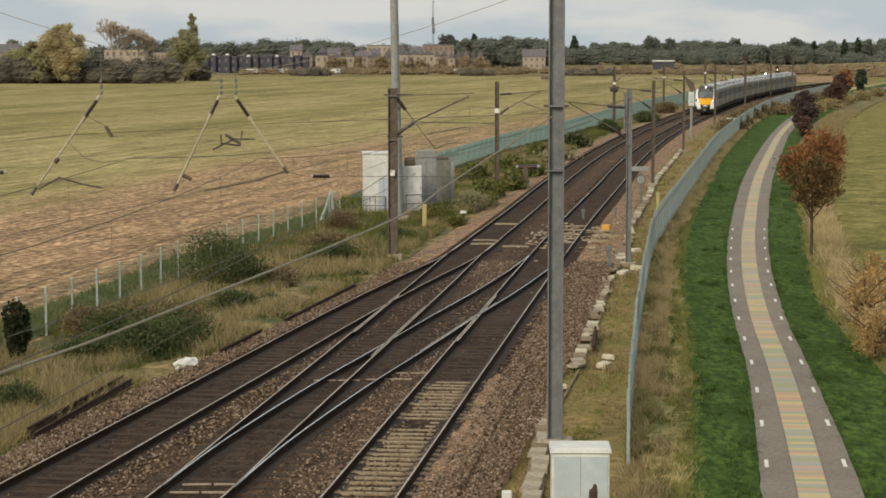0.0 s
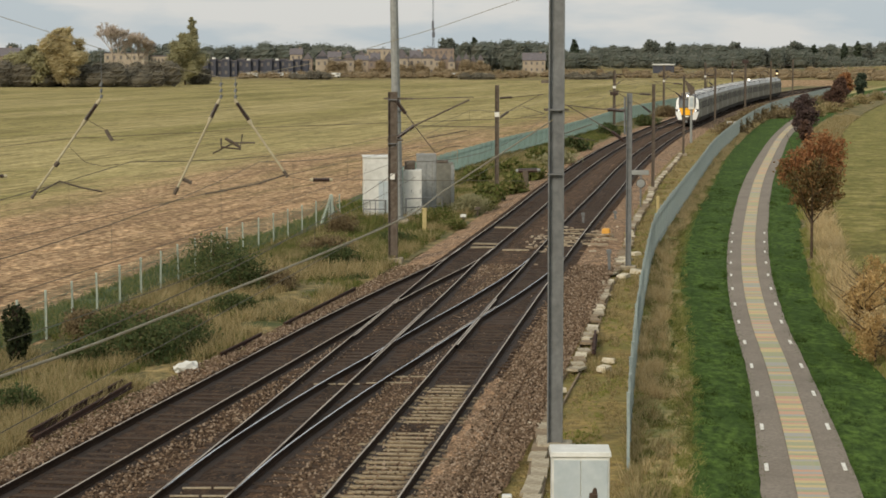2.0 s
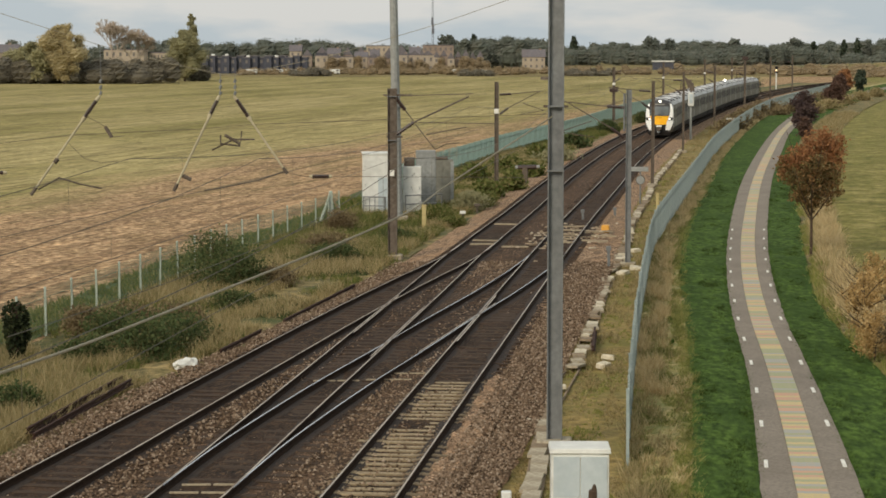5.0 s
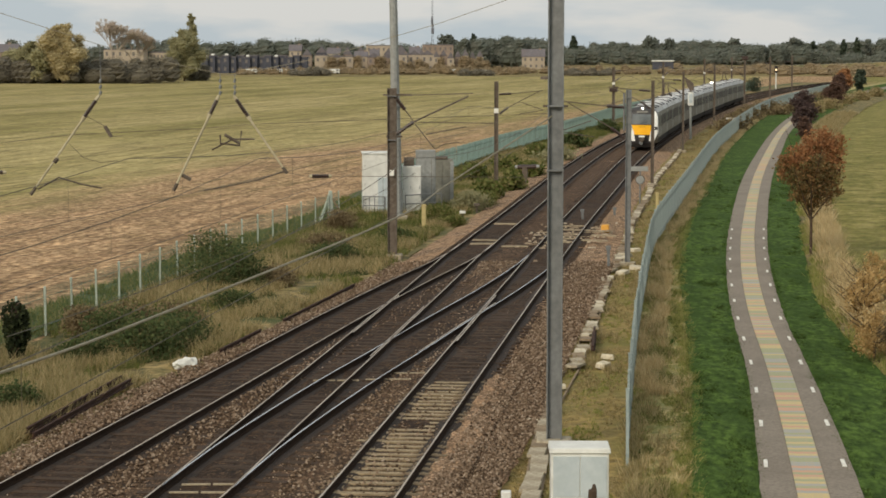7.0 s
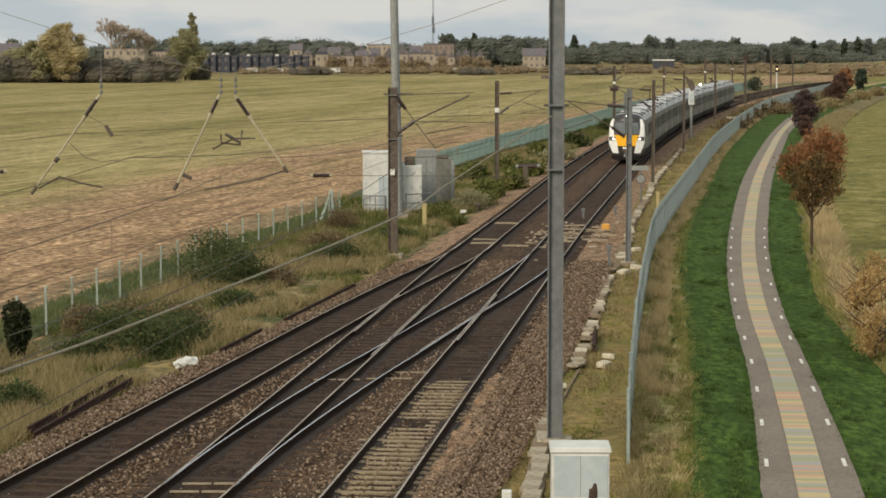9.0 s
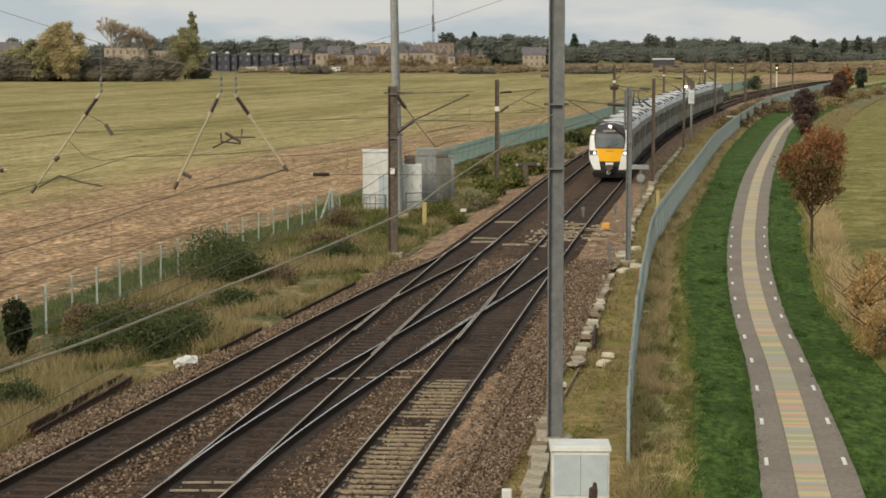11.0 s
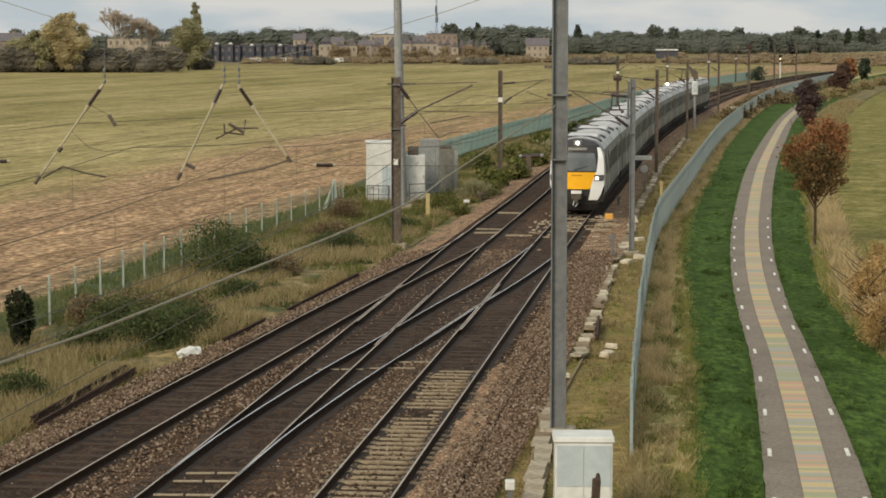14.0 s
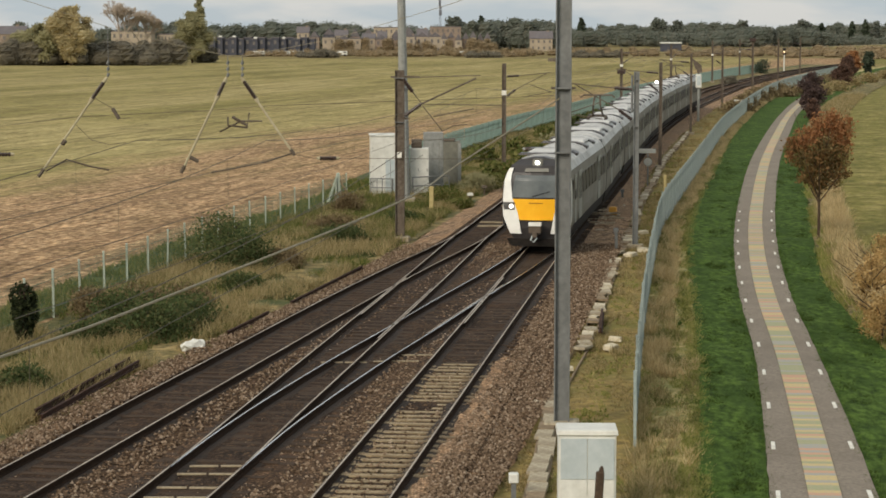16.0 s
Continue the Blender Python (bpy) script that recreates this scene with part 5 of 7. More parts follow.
def with_core(q, blobs, scale=0.8):
    """The leaf quads plus a rough faceted mass inside each clump, so that far foliage is not see-through."""
    ring, out = 7, [q]
    for x, y, z, rx, ry, rz in blobs:
        rows = []
        for a in (-1.2, -0.5, 0.2, 0.8, 1.35):
            rows.append([(x + rx * scale * math.cos(a) * math.cos(t * 6.283 / ring + a), y + ry * scale * math.cos(a) * math.sin(t * 6.283 / ring + a), z + rz * scale * math.sin(a)) for t in range(ring)])
        for a, b in zip(rows[:-1], rows[1:]):
            for i in range(ring):
                j = (i + 1) % ring
                out.append(np.array([a[i], a[j], b[j], b[i]]))
    return np.concatenate(out)


def quads_mesh(name, q, material):
    me = bpy.data.meshes.new(name)
    n = len(q) // 4
    me.from_pydata(q.tolist(), [], np.arange(n * 4).reshape(n, 4).tolist())
    me.materials.append(material)
    return me


def trunk_geo(h, r, limbs, spread, seed, n=7):
    """A tapered trunk with forking limbs."""
    rnd, g = random.Random(seed), Geo()
    top = Vector((rnd.uniform(-0.1, 0.1), rnd.uniform(-0.1, 0.1), h * 0.55))
    g.tube((0, 0, 0), top, r, r * 0.6, n=n)
    for i in range(limbs):
        a = 2 * math.pi * (i + rnd.random() * 0.6) / limbs
        p = Vector((0, 0, h * rnd.uniform(0.25, 0.55)))
        q = p + Vector((math.cos(a) * spread * 0.5, math.sin(a) * spread * 0.5, h * rnd.uniform(0.15, 0.3)))
        e = q + Vector((math.cos(a) * spread * 0.3, math.sin(a) * spread * 0.3, h * rnd.uniform(0.1, 0.25)))
        g.tube(p, q, r * 0.45, r * 0.25, n=5)
        g.tube(q, e, r * 0.25, r * 0.08, n=4)
        for k in range(2):
            e2 = q + Vector((rnd.uniform(-1, 1) * spread * 0.4, rnd.uniform(-1, 1) * spread * 0.4, h * rnd.uniform(0.05, 0.25)))
            g.tube(q, e2, r * 0.15, r * 0.04, n=3)
    g.tube(top, (0, 0, h * 0.92), r * 0.5, r * 0.1, n=5)
    return g


def tree(label, x, y, h, crown, n, size, leaf, trunk_r=0.08, limbs=6, spread=1.0, seed=1, category="tree", name="tree", group="", z=-0.40, second=None):
    ob = thing(name, label, category, pose(x, y, z, 0, 0, seed * 37 % 360), group=group)
    part("trunk", trunk_geo(h, trunk_r, limbs, spread, seed), M["bark"], ob)
    q = leaf_cloud(crown, n, size, seed, spread=0.07 if y > 450 else 0.2)
    part("crown", quads_mesh("crown", with_core(q, crown, 0.7) if y > 450 else q, M[leaf]), None, ob)
    if second:
        part("crown", quads_mesh("crown", leaf_cloud(second[0], second[1], size, seed + 50, spread=0.26), M[second[2]]), None, ob)
    return ob


def random_crown(rx, z0, z1, k, seed, fill=0.55):
    rnd, out = random.Random(seed), []
    for i in range(k):
        u = (i + rnd.random()) / k
        w = math.sin(math.pi * (0.12 + 0.80 * u)) ** 0.7
        a, d = rnd.random() * 6.28, rnd.random() * rx * 0.6 * w
        s = rx * fill * w * rnd.uniform(0.7, 1.15)
        out.append((math.cos(a) * d, math.sin(a) * d, z0 + (z1 - z0) * u, s, s, s * 0.8))
    return out


def near_plants():
    low = [(0.95, 0.1, 3.75, 0.6, 0.6, 0.5), (1.2, -0.2, 4.2, 0.42, 0.4, 0.4), (0.4, 0.3, 3.4, 0.65, 0.6, 0.6), (-0.35, -0.2, 3.5, 0.7, 0.6, 0.65), (-0.85, 0.2, 3.7, 0.5, 0.5, 0.5), (0.1, 0, 2.75, 0.5, 0.5, 0.5), (-0.5, 0.1, 2.7, 0.48, 0.45, 0.45), (0.6, -0.1, 2.8, 0.4, 0.4, 0.35), (0, 0.3, 4.1, 0.75, 0.6, 0.5), (-0.8, 0.1, 3.05, 0.4, 0.4, 0.4), (0.05, 0, 2.3, 0.3, 0.3, 0.35), (-1.25, 0.2, 2.95, 0.22, 0.2, 0.15)]
    high = [(-0.9, 0, 4.75, 0.55, 0.5, 0.5), (-0.55, 0.1, 5.25, 0.5, 0.5, 0.4), (-1.15, -0.1, 5.0, 0.38, 0.4, 0.45), (-0.2, -0.1, 4.95, 0.45, 0.45, 0.4), (-1.05, 0, 4.25, 0.42, 0.4, 0.4), (0.3, 0.2, 4.75, 0.35, 0.4, 0.35), (1.15, 0, 4.35, 0.34, 0.4, 0.3), (0.7, 0.2, 4.4, 0.35, 0.4, 0.3), (-1.3, 0, 5.35, 0.2, 0.2, 0.2), (1.35, 0, 3.85, 0.22, 0.3, 0.3), (0.15, 0.1, 5.2, 0.36, 0.4, 0.5), (0.75, 0, 4.75, 0.4, 0.4, 0.35), (-0.5, 0.1, 5.6, 0.3, 0.3, 0.3)]
    tree("young roadside tree with orange-red autumn crown", 16.65, 94.0, 5.6, low, 5600, 0.13, "brown_leaves", 0.075, 12, 1.7, 5, second=(high, 3600, "red_leaves"))
    tree("small round tree with dark purple leaves", 39.6, 228.5, 5.0, random_crown(2.1, 0.8, 4.6, 22, 3, 0.45), 4200, 0.3, "purple_leaves", 0.1, 6, 1.2, 3)
    tree("small tree with maroon leaves in the hedge line", 62.3, 334, 4.0, random_crown(1.9, 0.6, 3.6, 12, 4), 2600, 0.4, "maroon_leaves", 0.1, 6, 1.5, 4)
    tree("small tree with rusty red leaves", 71.5, 378, 4.8, random_crown(2.0, 0.8, 4.5, 12, 9), 2600, 0.45, "maroon_leaves", 0.12, 6, 1.6, 9)
    tree("rust-orange tree by the path bend", 79.8, 415, 5.4, random_crown(1.8, 1.0, 5.0, 12, 6), 2600, 0.5, "red_leaves", 0.12, 6, 1.6, 6)
    tree("dark green clipped tree by the path bend", 86.0, 432, 4.9, random_crown(1.9, 0.6, 4.6, 12, 7), 3000, 0.5, "conifer", 0.12, 6, 1.6, 7)
    tree("low dark red sapling beside the path", 37.2, 215, 2.6, random_crown(1.1, 0.3, 2.3, 9, 12), 1200, 0.3, "maroon_leaves", 0.05, 5, 0.8, 12)
    tree("dark bramble bush below the red tree", 26.6, 150, 1.6, random_crown(0.9, 0.2, 1.4, 8, 13), 900, 0.2, "bramble", 0.04, 5, 0.6, 13, category="bush", name="bush")
    tree("sprawling shrub with golden leaves by the lawn", 13.65, 67.5, 2.4, random_crown(1.35, 0.35, 2.1, 26, 14, 0.26), 1700, 0.11, "gold_leaves", 0.05, 9, 1.6, 14, category="shrub", name="shrub")
    tree("sprawling shrub with yellow-brown leaves by the lawn", 14.9, 72.0, 2.2, random_crown(1.4, 0.3, 1.9, 26, 15, 0.26), 1600, 0.11, "gold_leaves", 0.05, 9, 1.6, 15, category="shrub", name="shrub")
    tree("sprawling shrub with golden leaves by the lawn", 12.95, 62.0, 1.8, random_crown(1.15, 0.25, 1.6, 22, 18, 0.25), 1300, 0.10, "gold_leaves", 0.04, 9, 1.4, 18, category="shrub", name="shrub")
    tree("pale straw-leaved shrub by the lawn", 13.6, 64.8, 1.7, random_crown(1.2, 0.3, 1.5, 22, 19, 0.25), 1200, 0.10, "straw", 0.04, 9, 1.4, 19, category="shrub", name="shrub")
    tree("sprawling shrub with golden leaves by the field", 15.6, 76.0, 2.2, random_crown(1.3, 0.3, 2.0, 24, 20, 0.25), 1400, 0.11, "gold_leaves", 0.04, 9, 1.4, 20, category="shrub", name="shrub")
    tree("low brown leafless-looking shrub", 13.7, 63.2, 1.2, random_crown(1.3, 0.2, 1.2, 20, 16, 0.3), 1300, 0.11, "brown_scrub", 0.04, 8, 1.3, 16, category="shrub", name="shrub")
    tree("dark leafy bush at the field edge", 19.4, 86.0, 1.4, random_crown(1.2, 0.2, 1.0, 10, 17), 1200, 0.16, "brown_scrub", 0.04, 6, 1.0, 17, category="bush", name="bush")
    # left verge
    ob = thing("ivy_clad_post", "stump thickly clad in dark ivy beside the fence", "ivy", pose(-12.75, 62.0, -0.42))
    part("stump", Geo().tube((0, 0, 0), (0, 0, 1.85), 0.16, 0.13, n=8), M["bark"], ob)
    part("ivy", quads_mesh("ivy", leaf_cloud([(0, 0, 0.6, 0.3, 0.3, 0.5), (0.04, 0, 1.0, 0.42, 0.4, 0.5), (-0.03, 0, 1.45, 0.42, 0.4, 0.45), (0, 0, 0.2, 0.25, 0.25, 0.3)], 2600, 0.12, 21), M["ivy"]), None, ob)
    for i, (x, y, w, h, leaf, lab) in enumerate([(-9.3, 84.0, 2.5, 2.20, "bramble", "dark bramble thicket beside the mesh fence"), (-8.0, 81.6, 1.8, 1.50, "bramble", "dark bramble thicket on the verge"),
                                                 (-10.4, 65.5, 2.0, 1.15, "bramble", "low green bramble patch on the verge"), (-9.3, 63.8, 1.9, 1.00, "bramble", "low green bramble patch on the verge"), (-8.6, 66.0, 1.9, 0.90, "bramble", "low green bramble patch on the verge"), (-10.9, 62.6, 1.3, 0.55, "bramble", "low green bramble patch on the verge"), (-8.9, 70.0, 1.5, 0.50, "brown_scrub", "low dead brambles on the verge"), (-10.6, 70.5, 1.4, 0.60, "brown_scrub", "low dead brambles on the verge"), (-11.2, 54.0, 1.2, 0.50, "bramble", "low green weeds beside the spare rails"), (-7.6, 75.5, 1.3, 0.45, "bramble", "low green weeds on the verge"), (-6.6, 82.5, 1.4, 0.50, "brown_scrub", "low dead brambles on the verge"), (-4.6, 92.0, 1.5, 0.60, "bramble", "low green weeds on the verge"), (-5.6, 97.0, 1.6, 0.70, "brown_scrub", "low dead brambles on the verge"), (-2.4, 101.5, 1.3, 0.50, "bramble", "low green weeds on the verge"), (-11.6, 68.0, 1.2, 1.00, "brown_scrub", "brown dying brambles by the fence"),
                                                 (-5.2, 107.0, 1.3, 1.10, "brown_scrub", "brown bush before the white cabinet"), (-0.4, 113.0, 1.5, 0.86, "green_grass", "green bramble bush before the cabinets"), (0.5, 110.5, 1.0, 0.32, "green_grass", "low bramble patch by the ballast"),
                                                 (1.6, 121.0, 1.7, 1.15, "olive_leaves", "green bush beside the cabinets"), (3.0, 131.0, 1.6, 1.08, "green_grass", "scrubby bush by the mast"), (6.2, 152, 1.7, 1.08, "green_grass", "scrubby bush on the verge"), (9.0, 172, 1.9, 1.01, "olive_leaves", "scrubby green bush on the verge"),
                                                 (2.6, 124, 1.3, 0.9, "green_grass", "low green bush on the verge"), (4.6, 138, 1.5, 1.1, "green_grass", "low green bush on the verge"), (2.2, 146, 1.6, 1.3, "green_grass", "green bush before the palisade fence"), (5.0, 160, 1.7, 1.2, "green_grass", "low green bush on the verge"), (8.2, 178, 1.8, 1.2, "green_grass", "low green bush on the verge"),
                                                 (12.6, 197, 2.0, 1.40, "bramble", "scrubby bush on the verge"), (18.3, 232, 2.2, 1.30, "bramble", "scrubby bush on the verge"), (25.5, 262, 2.2, 1.40, "bramble", "scrubby bush on the verge"), (32.0, 300, 2.6, 1.50, "brown_scrub", "scrubby brown bush on the verge"),
                                                 (32.5, 236, 2.6, 1.20, "brown_scrub", "brown bramble bank beside the track"), (35.6, 252, 2.8, 1.44, "brown_scrub", "brown bramble bank beside the track"), (39.5, 270, 3.0, 1.56, "brown_scrub", "brown bramble bank beside the track"), (44.0, 290, 3.0, 1.44, "brown_scrub", "brown bramble bank beside the track"), (49.0, 312, 3.0, 1.32, "brown_scrub", "brown bramble bank beside the track"),
                                                 (47.0, 292, 2.4, 0.85, "brown_scrub", "brown scrub between fence and path"), (51.0, 306, 2.6, 0.99, "brown_scrub", "brown scrub between fence and path"), (55.2, 322, 2.8, 1.03, "brown_scrub", "brown scrub between fence and path"), (59.5, 340, 2.8, 1.08, "bramble", "dark scrub between fence and path"), (64.5, 358, 3.0, 1.08, "brown_scrub", "brown scrub between fence and path"), (69.5, 380, 3.0, 1.08, "brown_scrub", "brown scrub between fence and path"), (75.0, 402, 3.2, 1.17, "brown_scrub", "brown scrub between fence and path"), (53.5, 300, 2.2, 1.60, "dry_grass", "bleached tall grass clump by the path bend"), (58.8, 318, 2.4, 1.60, "dry_grass", "bleached tall grass clump by the path bend"), (66.0, 345, 2.6, 1.60, "dry_grass", "bleached tall grass clump by the path bend"), (74.0, 372, 2.8, 1.60, "dry_grass", "bleached tall grass clump by the path bend"), (82.5, 398, 3.0, 1.60, "dry_grass", "bleached tall grass clump by the path bend"),
                                                 (66.3, 446, 3.0, 3.30, "conifer", "dark round bush behind the tracks"), (47.0, 352, 2.0, 1.60, "hedge_leaves", "dark low bush behind the tracks")]):
        near = y < 130
        tree(lab, x, y, h, [(a, b * 1.4, c, d * 1.2, e * 1.4, f) for a, b, c, d, e, f in random_crown(w * 0.75, 0.1, h * 0.85, 11, 30 + i)], 4600 if near else 1600, 0.11 if near else 0.3, leaf, 0.05, 6, w * 0.5, 30 + i, category="bush", name="bush", group="lineside bushes")


near_plants()


def tufts(name, label, left, right, y0, y1, n, h, mat, seed, blades=7, width=0.018, thin=0.0, category="grass", lean=0.45):
    """Blades of grass, joined, strewn between two lines."""
    rs = np.random.RandomState(seed)
    ys = y0 + (y1 - y0) * rs.rand(n) ** 1.5
    k = rs.rand(n)
    keep = np.array([noise.noise((y * 0.35 + seed, u * 3.0, seed * 1.7)) > thin for y, u in zip(ys, k)])
    ys, k = ys[keep], k[keep]
    xs = np.array([left(y) + (right(y) - left(y)) * u for y, u in zip(ys, k)])
    m = len(ys)
    c = np.repeat(np.stack([xs, ys, np.full(m, -0.40)], 1), blades, 0)
    c[:, :2] += rs.normal(size=(m * blades, 2)) * h * 0.22
    a = rs.rand(m * blades) * 6.283
    hh = h * rs.uniform(0.5, 1.2, m * blades) * np.repeat(rs.uniform(0.6, 1.2, m), blades)
    wv = np.stack([np.cos(a), np.sin(a), np.zeros_like(a)], 1) * (width * (1 + ys.repeat(blades) / 90))[:, None]
    tip = c + np.stack([rs.normal(size=m * blades) * lean * hh, rs.normal(size=m * blades) * lean * hh, hh], 1)
    v = np.stack([c - wv, c + wv, tip], 1).reshape(-1, 3)
    me = bpy.data.meshes.new(name)
    me.from_pydata(v.tolist(), [], np.arange(len(v)).reshape(-1, 3).tolist())
    me.materials.append(M[mat])
    tagged(new(name, me), label, category, kind="stuff")


def grasses():
    shift = lambda line, d: Line(*[(y, x + d) for y, x in zip(line.y, line.x)])
    tufts("dry_grass", "tall dry tan grass on the verge", FENCE_L, shift(BED_LEFT, -0.45), 44, 200, 24000, 0.44, "dry_grass", 1, thin=-0.08, width=0.010)
    tufts("green_grass", "green grass tussocks on the verge", FENCE_L, shift(BED_LEFT, -0.35), 44, 260, 14000, 0.28, "green_grass", 2, thin=0.02, width=0.010)
    tufts("green_grass", "green grass behind the mesh fence", shift(FENCE_L, -2.4), FENCE_L, 50, 130, 4000, 0.3, "green_grass", 3, thin=-0.2)
    tufts("cess_grass", "short mossy grass in the cess", BED_RIGHT, FENCE_R, 42, 160, 5000, 0.10, "olive_grass", 4, thin=0.12, width=0.012)
    tufts("dry_grass", "short dead moss and grass in the cess", BED_RIGHT, FENCE_R, 42, 120, 7000, 0.08, "dry_grass", 16, thin=-0.1, width=0.012)
    tufts("dry_grass", "dry tan grass in the cess", BED_RIGHT, FENCE_R, 60, 260, 4600, 0.22, "dry_grass", 5, thin=0.05, width=0.012)
    tufts("dry_grass", "dry tussocks along the palisade fence", FENCE_R, shift(FENCE_R, 0.9), 42, 320, 4000, 0.26, "dry_grass", 6, thin=0.0, width=0.012)
    tufts("green_grass", "rough green grass along the palisade fence", FENCE_R, LAWN_L, 41, 170, 8000, 0.13, "olive_grass", 7, thin=-0.1, width=0.010)
    tufts("dry_grass", "dry straw among the rough grass", FENCE_R, LAWN_L, 41, 150, 2600, 0.18, "dry_grass", 13, thin=0.15, width=0.010)
    tufts("lawn_blades", "short blades of the mown lawn", LAWN_L, PATH_L, 41, 130, 16000, 0.07, "lawn_grass", 8, thin=-0.3, width=0.010, lean=0.8)
    tufts("lawn_blades", "short blades of the mown lawn", PATH_R, LAWN_R, 41, 140, 16000, 0.07, "lawn_grass", 9, thin=-0.3, width=0.010, lean=0.8)
    tufts("dry_grass", "tall bleached grass along the hedge line", shift(LAWN_R, 0.5), ROUGH_R, 44, 300, 9000, 0.48, "dry_grass", 10, thin=0.02, width=0.012)
    tufts("straw", "pale bleached tall straw along the hedge line", shift(LAWN_R, 0.7), shift(LAWN_R, 1.7), 66, 130, 2600, 0.6, "straw", 15, thin=-0.25, width=0.014)
    tufts("green_grass", "green grass along the hedge line", LAWN_R, ROUGH_R, 44, 200, 7000, 0.28, "olive_grass", 14, thin=-0.1, width=0.012)
    tufts("green_grass", "rough grass creeping into the lawn edge", shift(LAWN_L, -0.35), shift(LAWN_L, 0.22), 41, 200, 6000, 0.14, "olive_grass", 17, thin=-0.2, width=0.010, lean=0.7)
    tufts("lawn_blades", "lawn grass creeping into the rough", shift(LAWN_L, -0.55), shift(LAWN_L, 0.05), 41, 160, 5000, 0.10, "lawn_grass", 18, thin=-0.05, width=0.010, lean=0.7)
    tufts("dry_grass", "tan grass clumps on the rough verge", FENCE_R, LAWN_L, 41, 100, 1800, 0.26, "straw", 19, thin=0.28, width=0.010, lean=0.6)
    tufts("green_grass", "dark green weeds on the verge", FENCE_L, shift(BED_LEFT, -0.5), 44, 130, 9000, 0.22, "bramble", 20, thin=0.18, width=0.014, lean=0.7)
    tufts("green_grass", "tall green and olive grass round the cabinets", FENCE_L, shift(BED_LEFT, -0.6), 92, 240, 15000, 0.42, "green_grass", 26, thin=-0.1, width=0.011)
    for a, b in ((LAWN_L, PATH_L), (PATH_R, LAWN_R)):
        # clump shadows on the lawn, drawn as dark-coloured tufts
        tufts("lawn_tufts", "tufts coloured dark as the shade of lawn clumps", a, b, 41, 150, 9000, 0.11, "lawn_shade", 22, thin=0.12, width=0.012, lean=0.8)
    for line, d in ((PATH_L, -0.12), (PATH_R, -0.05)):
        tufts("lawn_tufts", "grass creeping over the edge of the asphalt", shift(line, d), shift(line, d + 0.17), 41, 130, 5000, 0.10, "lawn_grass", 23, thin=0.0, width=0.010, lean=0.9)
    tufts("green_grass", "dark weeds on the rough verge", FENCE_R, LAWN_L, 41, 130, 6000, 0.17, "green_grass", 24, thin=0.08, width=0.012, lean=0.6)
    tufts("dry_grass", "tall tan grass against the palisade fence", shift(FENCE_R, 0.1), shift(FENCE_R, 0.9), 56, 330, 8000, 0.34, "straw", 25, thin=0.12, width=0.010)
    tufts("dry_grass", "dry stems at the foot of the fence", Line((38, 3.3), (52, 4.7)), Line((38, 3.9), (52, 5.0)), 39, 52, 160, 0.42, "dry_grass", 12, thin=-0.5, width=0.010)


grasses()


def stones():
    """Loose ballast stones lying on the bed near the bridge."""
    rs = np.random.RandomState(11)
    base = np.array([(1, 0, 0), (-1, 0, 0), (0, 1, 0), (0, -1, 0), (0, 0, 0.8), (0, 0, -0.8)], float)
    tri = np.array([(0, 2, 4), (2, 1, 4), (1, 3, 4), (3, 0, 4), (2, 0, 5), (1, 2, 5), (3, 1, 5), (0, 3, 5)])
    v, f = [], []
    n = 46000
    ys = 38 + 52 * rs.rand(n) ** 1.4
    for y in ys:
        side = rs.rand()
        if side < 0.36:
            x = TRACK_B(y) + 1.25 + (BED_RIGHT(y) - TRACK_B(y) - 1.2) * rs.rand()
        elif side < 0.52:
            x = BED_LEFT(y) + (TRACK_A(y) - 1.2 - BED_LEFT(y)) * rs.rand()
        else:
            x = BED_LEFT(y) + (BED_RIGHT(y) - BED_LEFT(y)) * rs.rand()
            if side > 0.7:
                x = TRACK_A(y) + 0.95 + max(0.0, TRACK_B(y) - TRACK_A(y) - 1.9) * rs.rand()
        if min(abs(x - TRACK_A(y)), abs(x - ROUTE_X(y)), abs(x - ROUTE_Y(y))) < 0.74 and rs.rand() < 0.8:
            continue
        s = rs.uniform(0.022, 0.056)
        u = (x - TRACK_B(y)) if abs(x - TRACK_B(y)) < abs(x - TRACK_A(y)) else (x - TRACK_A(y))
        low = (-0.150 if y < 58.5 else -0.172) if 0.9 < abs(u) < 1.9 else -0.20
        if abs(x - TRACK_B(y)) < 0.68 and y < 57:
            low = -0.158
        p = base * s * rs.uniform(0.6, 1.3, (6, 3))
        a = rs.rand() * 6.28
        c, d = math.cos(a), math.sin(a)
        p = np.stack([p[:, 0] * c - p[:, 1] * d + x, p[:, 0] * d + p[:, 1] * c + y, p[:, 2] + low], 1)
        f.append(tri + 6 * len(v))
        v.append(p)
    me = bpy.data.meshes.new("loose_stones")
    me.from_pydata(np.concatenate(v).tolist(), [], np.concatenate(f).tolist())
    me.materials.append(M["stone"])
    tagged(new("loose_stones", me), "loose pale ballast stones on the trackbed", "ballast", kind="stuff")


stones()


